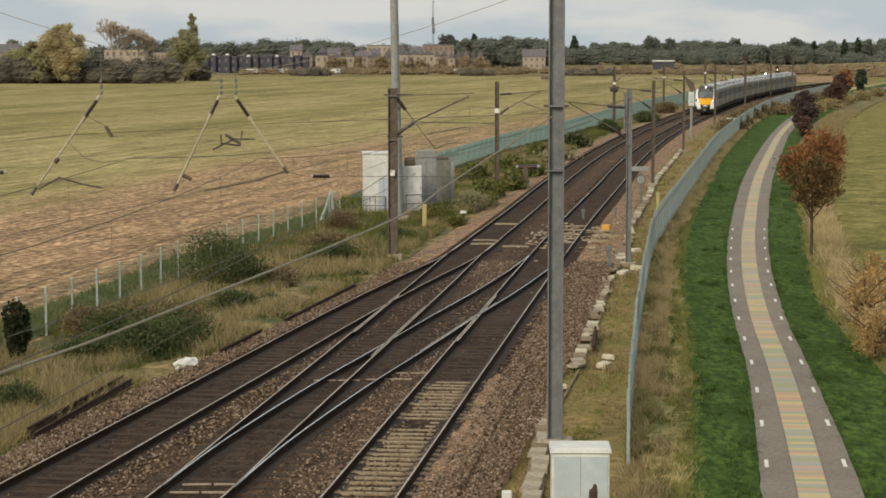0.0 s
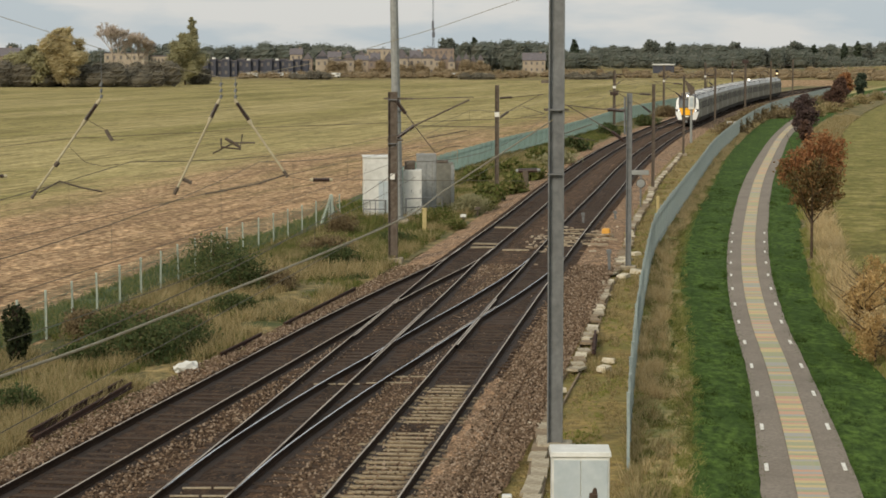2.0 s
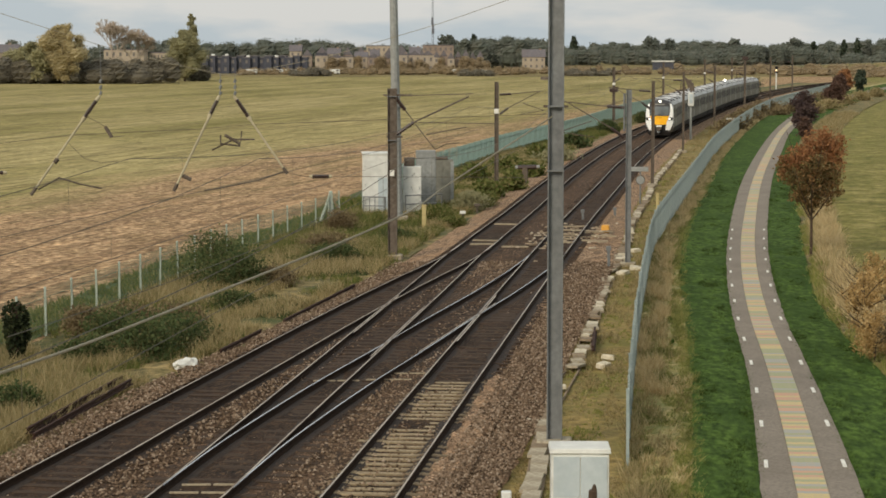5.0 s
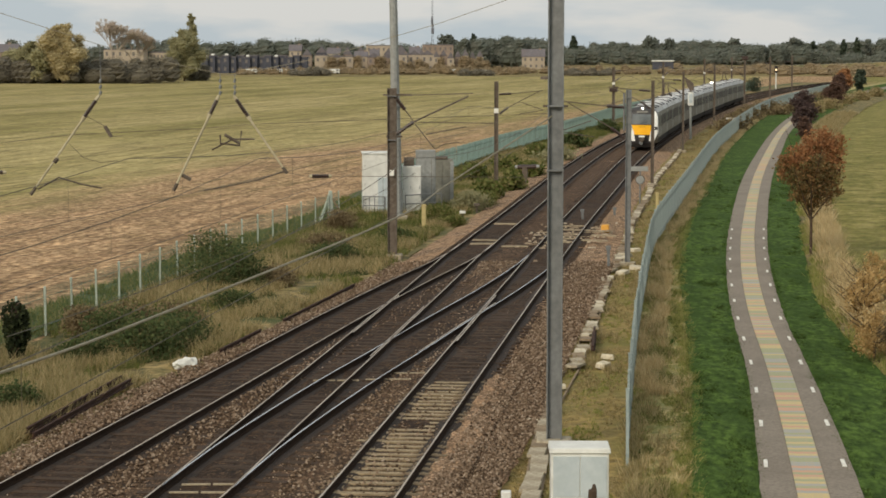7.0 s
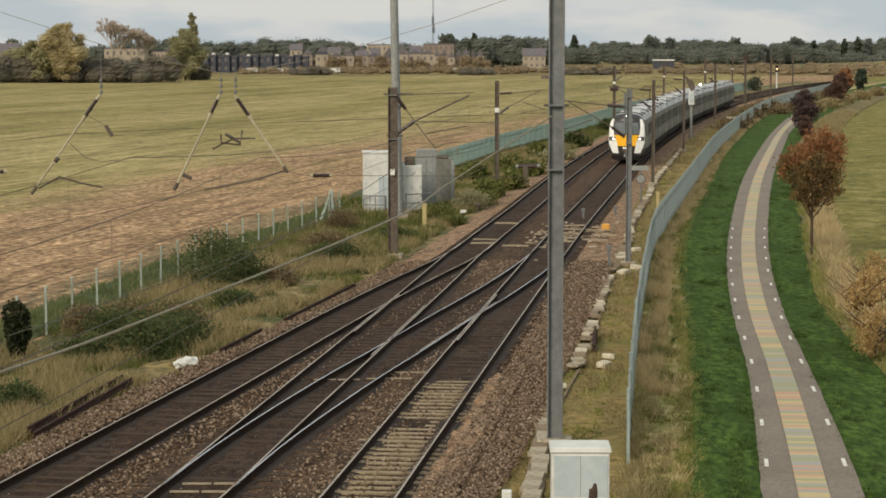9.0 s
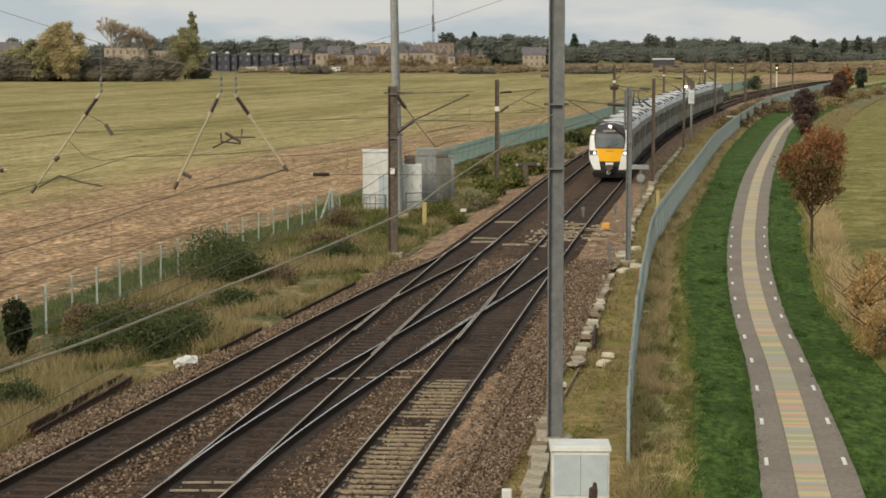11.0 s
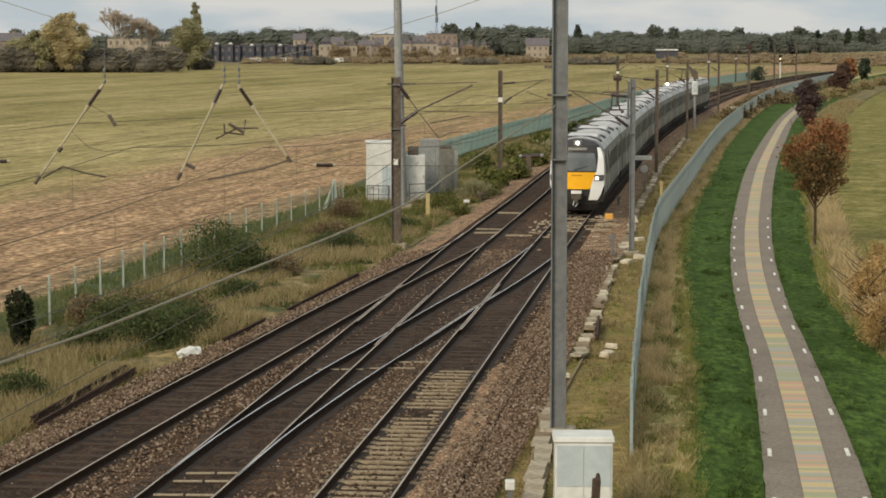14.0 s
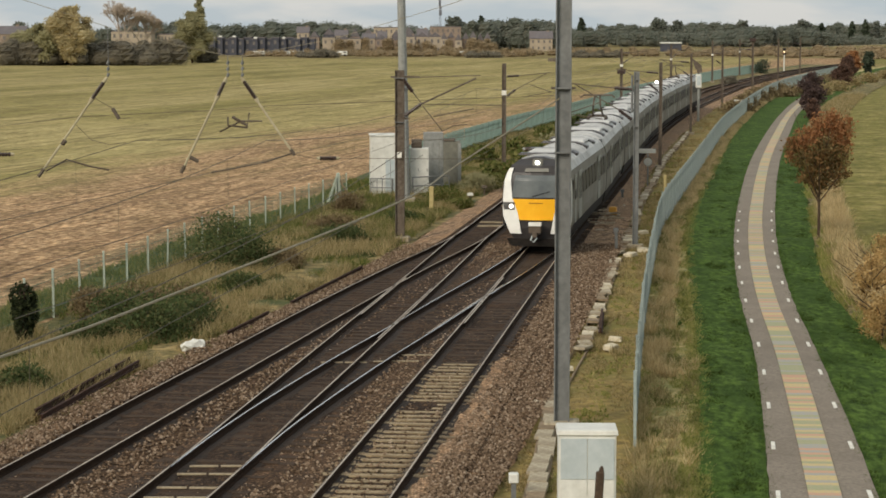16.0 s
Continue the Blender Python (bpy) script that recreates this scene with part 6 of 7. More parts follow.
def rubble():
    """Broken pale boards and chippings strewn round the far points."""
    rnd, g = random.Random(77), Geo()
    for _ in range(95):
        y = rnd.gauss(101.5, 4.2)
        x = TRACK_B(y) + rnd.choice((rnd.uniform(-0.65, 0.65), rnd.uniform(0.9, 2.2), rnd.uniform(-1.8, -0.9)))
        n = rnd.choice((0.08, 0.12, 0.18, 0.4))
        g.box((x, y, -0.12 + rnd.uniform(0, 0.03)), (n, rnd.uniform(0.08, 0.15), 0.06), rz=rnd.uniform(-25, 25), top=0.7)
    tagged(new("rubble", g.mesh("rubble", M["rubble"])), "pale broken boards and chippings round the points", "rubble", kind="stuff")


rubble()

# ---------------------------------------------------------------- distance


def far_tree(label, x, y, rx, h, n, size, leaf, seed, z0=1.5, name="tree", k=10, fill=0.55):
    return tree(label, x, y, h, random_crown(rx, z0, h, k, seed, fill), n, size, leaf, 0.3, 6, rx * 0.7, seed, name=name, group="distant trees", z=GROUND_Z)


def bare_tree(label, x, y, rx, h, seed):
    ob = thing("tree", label, "tree", pose(x, y, GROUND_Z), group="distant trees")
    rnd, g = random.Random(seed), Geo()

    def grow(p, d, length, r, depth):
        q = p + d * length
        g.tube(p, q, r, r * 0.7, n=4, caps=False)
        if depth:
            for _ in range(4 if depth > 2 else 3):
                e = (d + Vector((rnd.uniform(-1, 1), rnd.uniform(-1, 1), rnd.uniform(-0.1, 0.6))) * 0.72).normalized()
                grow(q, e, length * rnd.uniform(0.62, 0.8), max(r * 0.6, 0.05), depth - 1)

    grow(Vector((0, 0, 0)), Vector((0, 0, 1)), h * 0.25, 0.35, 6)
    part("trunk", g, M["bare"], ob)


def belt(name, label, x0, x1, y0, y1, n_blobs, h0, h1, r, n, size, leaf, seed, z=GROUND_Z):
    """A belt of far woodland or scrub, as one mass of leaf clumps with an uneven top."""
    rnd, blobs = random.Random(seed), []
    for i in range(n_blobs):
        x, y = rnd.uniform(x0, x1), rnd.uniform(y0, y1)
        h = rnd.uniform(h0, h1) * (0.75 + 0.5 * (noise.noise((x * 0.02, y * 0.01, seed)) + 0.5))
        s = r * rnd.uniform(0.6, 1.3)
        blobs.append((x, y, z + max(h - s * 0.7, 0.3), s, s, s * 0.8))
        blobs.append((x, y, z + h * 0.4, s * 1.1, s * 1.1, max(h * 0.45, 0.4)))
    q = leaf_cloud(blobs, int(n * 4.5), size * 0.5, seed, shell=0.82, spread=0.06)
    tagged(new(name, quads_mesh(name, with_core(q, blobs), M[leaf])), label, "trees", kind="stuff")


def house(label, x, y, w, d, h, wall, rz=0, roof="pitched", rise=2.4, cols=3, floors=2, group="distant houses", cap=False):
    ob = thing("house", label, "house", pose(x, y, GROUND_Z, 0, 0, rz), group=group)
    part("wall", Geo().box((0, 0, h / 2), (w, d, h)), M[wall], ob)
    if roof == "pitched":
        o = 0.3
        g = Geo().add([(-w / 2 - o, -d / 2 - o, h - 0.1), (w / 2 + o, -d / 2 - o, h - 0.1), (w / 2 + o, d / 2 + o, h - 0.1), (-w / 2 - o, d / 2 + o, h - 0.1), (-w / 2 - o, 0, h + rise), (w / 2 + o, 0, h + rise)], [(0, 1, 5, 4), (2, 3, 4, 5), (1, 2, 5), (3, 0, 4), (0, 3, 2, 1)])
        r = part("roof", g, M["roof_slate"], ob)
        part("chimney", Geo().box((w * 0.3, 0, h + rise * 0.9), (0.9, 0.7, 1.4)), M["brick_wall"], r)
    elif roof == "gable":
        g = Geo().add([(-w / 2, -d / 2 - 0.2, h), (w / 2, -d / 2 - 0.2, h), (0, -d / 2 - 0.2, h + rise), (-w / 2, d / 2, h), (w / 2, d / 2, h), (0, d / 2, h + rise)], [(0, 1, 2), (5, 4, 3), (0, 2, 5, 3), (1, 4, 5, 2), (0, 3, 4, 1)])
        part("roof", g, M["roof_slate"], ob)
    else:
        part("roof", Geo().box((0, 0, h + 0.15), (w + 0.3, d + 0.3, 0.3)), M["roof_slate"], ob)
        if cap:
            part("roof_box", Geo().box((w * 0.15, -d * 0.3, h + 0.55), (w * 0.45, 1.5, 0.7)), M["white_box"], ob, "white rooftop unit")
    pane = Geo().box((0, -0.03, 0), (w / cols * 0.34, 0.12, h / floors * 0.42)).mesh("window", M["house_glass"])
    for i in range(cols):
        for k in range(floors):
            wd = part("window", pane, None, ob)
            wd.matrix_basis = pose(-w / 2 + w * (i + 0.5) / cols, -d / 2, h * (k + 0.52) / floors)
    return ob


def build_distance():
    # field-edge trees on the far left
    far_tree("tall golden autumn tree at the field edge", -98.5, 545, 9.4, 15.0, 24000, 0.40, "poplar_leaves", 61, k=70, fill=0.30)
    far_tree("golden-green tree at the field edge", -107, 552, 8.0, 10.5, 8000, 0.6, "olive_leaves", 62, k=40, fill=0.3)
    bare_tree("bare wide-branching tree at the field edge", -91.5, 582, 7.0, 21.5, 63)
    bare_tree("bare branching tree at the field edge", -86.0, 586, 6.0, 18.0, 68)
    far_tree("round olive-green tree at the field edge", -71.9, 585, 7.4, 14.0, 16000, 0.42, "olive_leaves", 64, k=60, fill=0.36)
    far_tree("narrow upright poplar at the field edge", -72.2, 606, 2.7, 19.0, 6500, 0.42, "olive_leaves", 65, z0=3, k=40, fill=0.5)
    far_tree("pale bush at the field edge", -104, 545, 4.5, 9.0, 1200, 1.0, "olive_leaves", 66)
    far_tree("brown tree at the field edge", -99, 560, 4.0, 9.5, 1200, 1.0, "far_scrub", 67)
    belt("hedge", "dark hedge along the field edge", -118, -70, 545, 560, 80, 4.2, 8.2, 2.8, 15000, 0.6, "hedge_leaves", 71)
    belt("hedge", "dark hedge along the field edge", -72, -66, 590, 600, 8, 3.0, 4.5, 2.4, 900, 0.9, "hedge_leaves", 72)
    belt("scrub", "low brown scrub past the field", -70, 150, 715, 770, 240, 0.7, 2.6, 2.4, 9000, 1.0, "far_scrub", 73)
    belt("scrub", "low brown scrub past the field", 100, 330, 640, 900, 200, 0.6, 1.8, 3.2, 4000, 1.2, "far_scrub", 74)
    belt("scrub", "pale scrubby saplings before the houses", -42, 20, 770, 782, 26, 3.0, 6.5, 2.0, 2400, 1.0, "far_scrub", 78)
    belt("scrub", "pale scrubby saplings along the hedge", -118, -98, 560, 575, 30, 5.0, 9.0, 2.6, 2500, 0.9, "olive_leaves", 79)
    belt("bushes", "dark low bushes at the field edge", -50, -38, 690, 700, 14, 1.5, 3.0, 2.2, 900, 0.8, "hedge_leaves", 75)
    belt("bushes", "dark low bushes at the field edge", 6, 18, 690, 705, 10, 1.5, 2.8, 2.0, 700, 0.8, "hedge_leaves", 76)
    belt("bushes", "dark low bushes at the field edge", 42, 56, 690, 705, 12, 1.5, 3.0, 2.0, 700, 0.8, "hedge_leaves", 77)
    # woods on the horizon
    belt("woodland", "grey-green woodland on the horizon", -160, -60, 1000, 1060, 90, 9, 12.5, 6.0, 9000, 1.5, "hazed_far_leaves", 81)
    belt("woodland", "grey-green woodland on the horizon", -70, 20, 1150, 1250, 80, 7, 11.5, 6.0, 8000, 1.6, "hazed_far_leaves", 82)
    belt("woodland", "dark woodland on the horizon", 8, 48, 930, 1000, 50, 9, 13, 5.0, 4500, 1.8, "hazed_far_leaves", 83)
    belt("woodland", "grey-green woodland on the horizon", 55, 330, 1080, 1180, 300, 6.5, 8.5, 4.2, 18000, 1.7, "hazed_far_leaves", 84)
    belt("woodland", "grey-green woodland on the far horizon", 60, 420, 1300, 1400, 260, 9.6, 12.4, 4.6, 12000, 1.9, "hazed_far_leaves", 85)
    belt("woodland", "grey-green woodland on the far horizon", -420, -130, 1000, 1200, 120, 7, 12, 7.0, 7000, 2.4, "hazed_far_leaves", 86)
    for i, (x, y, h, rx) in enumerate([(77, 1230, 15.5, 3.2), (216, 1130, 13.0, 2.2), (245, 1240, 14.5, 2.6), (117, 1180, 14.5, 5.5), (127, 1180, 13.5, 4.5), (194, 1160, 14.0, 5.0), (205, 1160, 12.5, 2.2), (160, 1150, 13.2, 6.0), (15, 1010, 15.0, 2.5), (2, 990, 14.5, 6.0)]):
        far_tree("dark conifer standing above the far woods" if rx < 4 else "broad dark tree above the far woods", x, y, rx, h, 500, 1.8, "conifer" if rx < 4 else "hazed_far_leaves", 100 + i, z0=4, fill=0.75)
    # dark modern terrace
    for i in range(15):
        x = -86.0 + i * 2.55
        house("dark slate-clad modern terrace house", x, 762 + (i % 3) * 1.2, 2.55, 9, 5.7 + 0.5 * (i % 2), "navy_wall", roof="flat", cols=1, floors=2, cap=i in (0, 1, 3, 6, 10), group="terrace houses")
    # taller blocks behind
    for x, y, w, h, wall, roof in ((-104, 690, 13, 8.6, "beige_wall", "flat"), (-93.5, 700, 7, 7.6, "beige_wall", "flat"), (-136, 640, 14, 8.0, "brick_wall", "pitched"), (-121, 655, 9, 5.5, "beige_wall", "flat")):
        house("beige rendered apartment block behind the trees", x, y, w, 10, h, wall, roof=roof, cols=6, floors=3, group="apartment blocks")
    rnd = random.Random(5)
    for i in range(9):
        x = -45.5 + i * 5.0
        house("beige brick house behind the scrub", x, 790 + rnd.uniform(-8, 8), 4.7, 8, rnd.uniform(5.2, 6.6), rnd.choice(("beige_wall", "brick_wall")), roof=rnd.choice(("gable", "flat", "pitched")), rise=1.8, cols=2, floors=2)
    for i in range(10):
        x = -62 + i * 5.6
        house("brown brick house with slate roof", x, 880 + rnd.uniform(-10, 10), rnd.uniform(3.6, 5.6), 8, rnd.uniform(5.6, 8.0), rnd.choice(("brick_wall", "beige_wall", "navy_wall")), roof="gable" if i % 3 else "pitched", rise=rnd.uniform(2.2, 3.4), cols=2, floors=3)
    for i in range(11):
        x = -14 + i * 2.9
        house("narrow gabled brick terrace house", x, 840 + (i % 2) * 4, 2.7, 8, 5.0 + (i % 3) * 0.5, "brick_wall" if i % 2 else "beige_wall", roof="gable", rise=2.6, cols=1, floors=2, group="terrace houses")
    house("pale apartment block with flat roof", -28, 930, 11, 10, 10.0, "beige_wall", roof="flat", cols=5, floors=3, group="apartment blocks")
    house("pale apartment block with flat roof", -2, 960, 14, 10, 10.3, "brick_wall", roof="flat", cols=6, floors=3, group="apartment blocks")
    house("pale house with broad grey roof before the woods", 39, 900, 9.5, 8, 5.4, "beige_wall", roof="pitched", rise=3.2, cols=4, floors=2)
    for x, y, w in ((93, 885, 8.4),):
        ob = thing("shed", "long low white-roofed shed past the fields", "shed", pose(x, y, GROUND_Z), group="sheds")
        part("wall", Geo().box((0, 0, 1.7), (w, 6, 3.4)), M["navy_wall"], ob)
        part("roof", Geo().box((0, 0, 3.6), (w + 0.6, 7, 0.6)), M["white_box"], ob, "white roof", bevel=0.1)
    for x, y in ((-58, 735), (-53, 735), (-44, 738), (-67, 736), (-38, 735), (3.5, 735), (13.0, 720)):
        ob = thing("van", "pale van parked before the houses", "van", pose(x, y, GROUND_Z), group="parked vans")
        part("body", Geo().box((0, 0, 1.0), (4.2, 1.9, 1.5)), M["white_box"], ob, bevel=0.2)
        part("window", Geo().box((1.2, -0.97, 1.35), (1.0, 0.04, 0.5)), M["house_glass"], ob)
        for k in (-1.3, 1.3):
            part("wheel", Geo().tube((k, -1.0, 0.33), (k, -0.75, 0.33), 0.33, n=10), M["black"], ob)
    # far lattice tower
    ob = thing("lattice_tower", "thin far lattice radio tower", "tower", pose(-7.0, 1500, GROUND_Z))
    g = Geo()
    for dx, dy in ((-0.7, -0.7), (0.7, -0.7), (0.7, 0.7), (-0.7, 0.7)):
        g.tube((dx, dy, 0), (dx * 0.5, dy * 0.5, 52), 0.16, 0.1, n=4)
    part("leg", g, M["far_steel"], ob)
    g = Geo()
    for k in range(26):
        z, s = k * 2.0, 0.7 - 0.35 * k / 26
        g.tube((-s, -s, z), (s, -s, z + 2), 0.08, n=3).tube((s, s, z), (-s, s, z + 2), 0.08, n=3).tube((-s, s, z), (-s, -s, z + 2), 0.08, n=3)
    part("bracing", g, M["far_steel"], ob)
    part("antenna", Geo().box((0.2, 0, 21), (2.0, 2.0, 4)).box((-0.3, 0, 28), (1.6, 1.6, 5), top=0.8).box((0.3, 0, 24.5), (1.6, 1.6, 2)), M["far_steel"], ob, "dark antenna drums")
    # raised road on the far right
    g, n = Geo(), 60
    for i in range(n):
        x = 90 + i * 10
        t = min(1.0, i / 18)
        h = 0.2 + 4.6 * (3 * t * t - 2 * t**3)
        for dy, z in ((-14, 0), (-3, h), (3, h), (14, 0)):
            g.v.append((x, 930 + dy - i * 2.0, GROUND_Z + z))
    g.f = [(r * 4 + i, r * 4 + i + 1, r * 4 + i + 5, r * 4 + i + 4) for r in range(n - 1) for i in range(3)]
    g.mi = [1 if k % 3 == 1 else 0 for k in range(len(g.f))]
    thing("road_embankment", "raised far road on a grassy brown embankment", "road", kind="structure", geo=g, material=[M["verge"], M["concrete"]])
    rail_g = Geo()
    for i in range(18, n - 1):
        rail_g.tube((90 + i * 10, 926.5 - i * 2.0, 4.5), (100 + i * 10, 924.5 - i * 2.0, 4.5), 0.3, n=4)
    thing("guard_rail", "pale guard rail along the raised far road", "guard rail", geo=rail_g, material=M["pale_lid"])


M["far_steel"] = speckled("far_grey_steel", rgb(92, 94, 100), rgb(110, 112, 118), None, 1.0, rough=0.7, bump=0)
build_distance()

# ---------------------------------------------------------------- train
CAR = 20.25          # pitch of the carriages
HALF = CAR / 2 - 0.25
SECTION = [(1.22, 0.42), (1.34, 0.95), (1.40, 1.35), (1.40, 2.30), (1.36, 2.85), (1.26, 3.20)]
ROOF = [(1.26, 3.20), (1.10, 3.48), (0.85, 3.66), (0.45, 3.78), (0.0, 3.82)]


def half_width(z):
    zs, xs = [p[1] for p in SECTION + ROOF[1:]], [p[0] for p in SECTION + ROOF[1:]]
    return float(np.interp(z, zs, xs))


def nose_y(x, z):
    """How far forward the cab front stands at x, z, before the carriage middle."""
    lean = 0.16 * max(0.0, z - 2.15) + 0.42 * max(0.0, z - 2.9) + 1.3 * max(0.0, z - 3.45)
    return HALF + 0.12 - lean - 0.30 * (x / 1.4) ** 2 - 0.14 * max(0.0, 0.9 - z)


def face_patch(parent, name, u0, u1, z0, z1, proud, material, label="", taper=(0.0, 0.0), nu=8, nz=8, thick=0.06):
    """A panel laid on the cab front; u runs across in parts of the half width, taper narrows the ends."""
    g = Geo()
    for back in (0, 1):
        for k in range(nz + 1):
            z = z0 + (z1 - z0) * k / nz
            t = k / nz
            a, b = u0 + taper[0] * t, u1 + taper[1] * t
            for i in range(nu + 1):
                x = (a + (b - a) * i / nu) * min(half_width(z), 1.40)
                g.v.append((x, nose_y(x, z) + proud - back * thick, z))
    n, m = nu + 1, (nu + 1) * (nz + 1)
    for k in range(nz):
        for i in range(nu):
            g.f.append((k * n + i, k * n + i + 1, (k + 1) * n + i + 1, (k + 1) * n + i))
            g.f.append((m + k * n + i, m + (k + 1) * n + i, m + (k + 1) * n + i + 1, m + k * n + i + 1))
    ring = [i for i in range(n)] + [k * n + nu for k in range(1, nz + 1)] + [nz * n + i for i in range(nu - 1, -1, -1)] + [k * n for k in range(nz - 1, 0, -1)]
    for a, b in zip(ring, ring[1:] + ring[:1]):
        g.f.append((a, b, m + b, m + a))
    g.mi = [0] * len(g.f)
    return part(name, g, material, parent, label)


def shell(geo_pts, y0, y1):
    full = geo_pts + [(-x, z) for x, z in reversed(geo_pts)]
    return Geo().extrude(full, y0, y1)


def car_meshes():
    """Meshes that all carriages share."""
    s = {}
    pane = Geo().box((0, 0, 0), (0.03, 1.25, 0.86)).mesh("window", M["train_glass"], bevel=0.012)
    leaf = Geo().box((0, 0, 0), (0.03, 0.70, 2.05)).mesh("door", M["train_door"], bevel=0.012)
    lite = Geo().box((0, 0, 0), (0.02, 0.40, 0.95)).mesh("door_window", M["train_glass"])
    s.update(pane=pane, leaf=leaf, lite=lite)
    s["wheel"] = Geo().tube((-0.07, 0, 0), (0.07, 0, 0), 0.42, n=16).tube((0.07, 0, 0), (0.12, 0, 0), 0.18, n=10).mesh("wheel", M["train_under"])
    b = Geo()
    for k in (-1, 1):
        b.box((k * 1.02, 0, 0.62), (0.14, 3.0, 0.24)).box((k * 1.05, 0, 0.82), (0.22, 0.6, 0.22))
        for a in (-1.15, 1.15):
            b.box((k * 1.04, a, 0.45), (0.2, 0.3, 0.3))
    b.box((0, 0, 0.72), (2.0, 0.5, 0.22))
    for a in (-1.15, 1.15):
        b.tube((-0.75, a, 0.42), (0.75, a, 0.42), 0.08, n=6)
    s["bogie"] = b.mesh("bogie_frame", M["train_under"])
    s["pod"] = Geo().box((0, 0, 0.04), (1.75, 3.0, 0.12), top=0.9).mesh("roof_pod", M["train_roof"], bevel=0.05)
    s["grille"] = Geo().box((0, 0, 0.03), (0.58, 0.95, 0.13), top=0.92).mesh("grille", M["train_black"], bevel=0.02)
    s["recess"] = Geo().box((0, 0, 0), (1.75, 0.62, 0.10), top=0.9).mesh("roof_recess", M["train_black"], bevel=0.02)
    s["seam"] = Geo().add([(x, y, z + 0.012) for y in (-0.06, 0.06) for x, z in ROOF + [(-a, b) for a, b in reversed(ROOF[:-1])]], [(i, i + 1, i + 10, i + 9) for i in range(8)]).mesh("roof_seam", M["train_black"])
    return s


SHARED = car_meshes()


def carriage(label, front=False, panto=False, dome=False):
    ob = thing("train_carriage", label, "train", group="carriages of the train")
    y1 = HALF - (1.9 if front else 0.0)
    part("body", shell(SECTION[1:], -HALF, y1), M["train_grey"], ob, "grey painted body side")
    part("skirt", shell([(1.22, 0.42), (1.335, 0.95)], -HALF + 0.3, y1), M["train_under"], ob, "dark dirty underframe")
    part("roof", shell(ROOF, -HALF, y1), M["train_roof"], ob, "pale grey roof", smooth=False)
    part("gangway", Geo().box((0, -HALF - 0.12, 2.2), (2.3, 0.36, 2.7)), M["black"], ob, "black rubber gangway")
    # doors and windows on both sides
    for s in (-1, 1):
        for yc in (-5.2, 5.2):
            for k in (-0.36, 0.36):
                d = part("door", SHARED["leaf"], None, ob, "pale sliding door leaf")
                d.matrix_basis = pose(s * 1.405, yc + k, 2.02)
                w = part("door_window", SHARED["lite"], None, d)
                w.matrix_basis = pose(s * 0.012, 0, 0.30)
        ys = [-8.75, -7.2, -3.3, -1.65, 0.0, 1.65, 3.3, 7.2] + ([] if front else [8.75])
        for yw in ys:
            p = part("window", SHARED["pane"], None, ob)
            p.matrix_basis = pose(s * 1.392, yw, 2.42, 0, s * -3.0, 0)
    for k in (-6.9, 6.9 if not front else 6.2):
        bg = part("bogie", SHARED["bogie"], None, ob)
        bg.matrix_basis = pose(0, k, 0)
        for a in (-1.15, 1.15):
            for s in (-1, 1):
                wh = part("wheel", SHARED["wheel"], None, bg)
                wh.matrix_basis = pose(s * 0.76, a, 0.42)
    for k, l in ((-3.2, 2.0), (-0.4, 2.4), (2.6, 2.2)):
        part("equipment_box", Geo().box((0, k, 0.62), (2.35, l, 0.62)), M["train_under"], ob, bevel=0.04)
    # roof
    for yc in (-4.6, 4.6):
        part("roof_pod", SHARED["pod"], None, ob, "air-conditioning pod").matrix_basis = pose(0, yc, 3.76)
        for k in (-1.9, 1.9):
            part("roof_recess", SHARED["recess"], None, ob, "dark recess across the roof").matrix_basis = pose(0.25, yc + k, 3.79)
            for s in (-1,):
                part("grille", SHARED["grille"], None, ob, "dark roof grille").matrix_basis = pose(s * 0.80, yc + k, 3.64, 0, s * 20, 0)
    for yc in (-8.9, -1.2, 1.2, 7.6 if front else 8.9):
        part("roof_seam", SHARED["seam"], None, ob).matrix_basis = pose(0, yc, 0)
    if panto:
        pan = part("pantograph", Geo().box((0, -0.7, 4.02), (1.0, 0.12, 0.10)), M["brown_steel"], ob, "raised dark pantograph")
        pan.matrix_basis = pose(0, -6.0, 0)
        for s in (-0.5, 0.5):
            part("arm", Geo().path([(s * 0.6, -0.7, 4.0), (s * 0.4, 0.6, 4.7), (s * 0.3, -0.2, 5.24)], 0.055, n=6), M["brown_steel"], pan)
            part("contact_strip", Geo().path([(-1.0, s * 0.3 - 0.15, 5.1), (-0.8, s * 0.3 - 0.15, 5.25), (0.8, s * 0.3 - 0.15, 5.25), (1.0, s * 0.3 - 0.15, 5.1)], 0.045, n=6), M["brown_steel"], pan)
        for s in (-0.5, 0.5):
            for a in (-0.7, 0.7):
                part("insulator", Geo().beads((s, a, 3.75), (s, a, 4.02), 0.08, 3), M["insulator"], pan)
        part("frame_rail", Geo().box((-0.5, 0, 4.0), (0.08, 1.8, 0.06)).box((0.5, 0, 4.0), (0.08, 1.8, 0.06)), M["brown_steel"], pan)
    if dome:
        # Emissive dome added for the bright glint on the roof; no real lamp.
        part("roof_glint", Geo().tube((0.5, -7.7, 3.6), (0.5, -7.7, 3.8), 0.10, 0.10, n=10).tube((0.5, -7.7, 3.8), (0.5, -7.7, 3.93), 0.12, 0.17, n=14).tube((0.5, -7.7, 3.93), (0.5, -7.7, 4.06), 0.17, 0.07, n=14), M["lamp_white"], ob, "glowing dome added for a bright glint on the roof", smooth=True)
    if front:
        cab(ob, y1)
    return ob


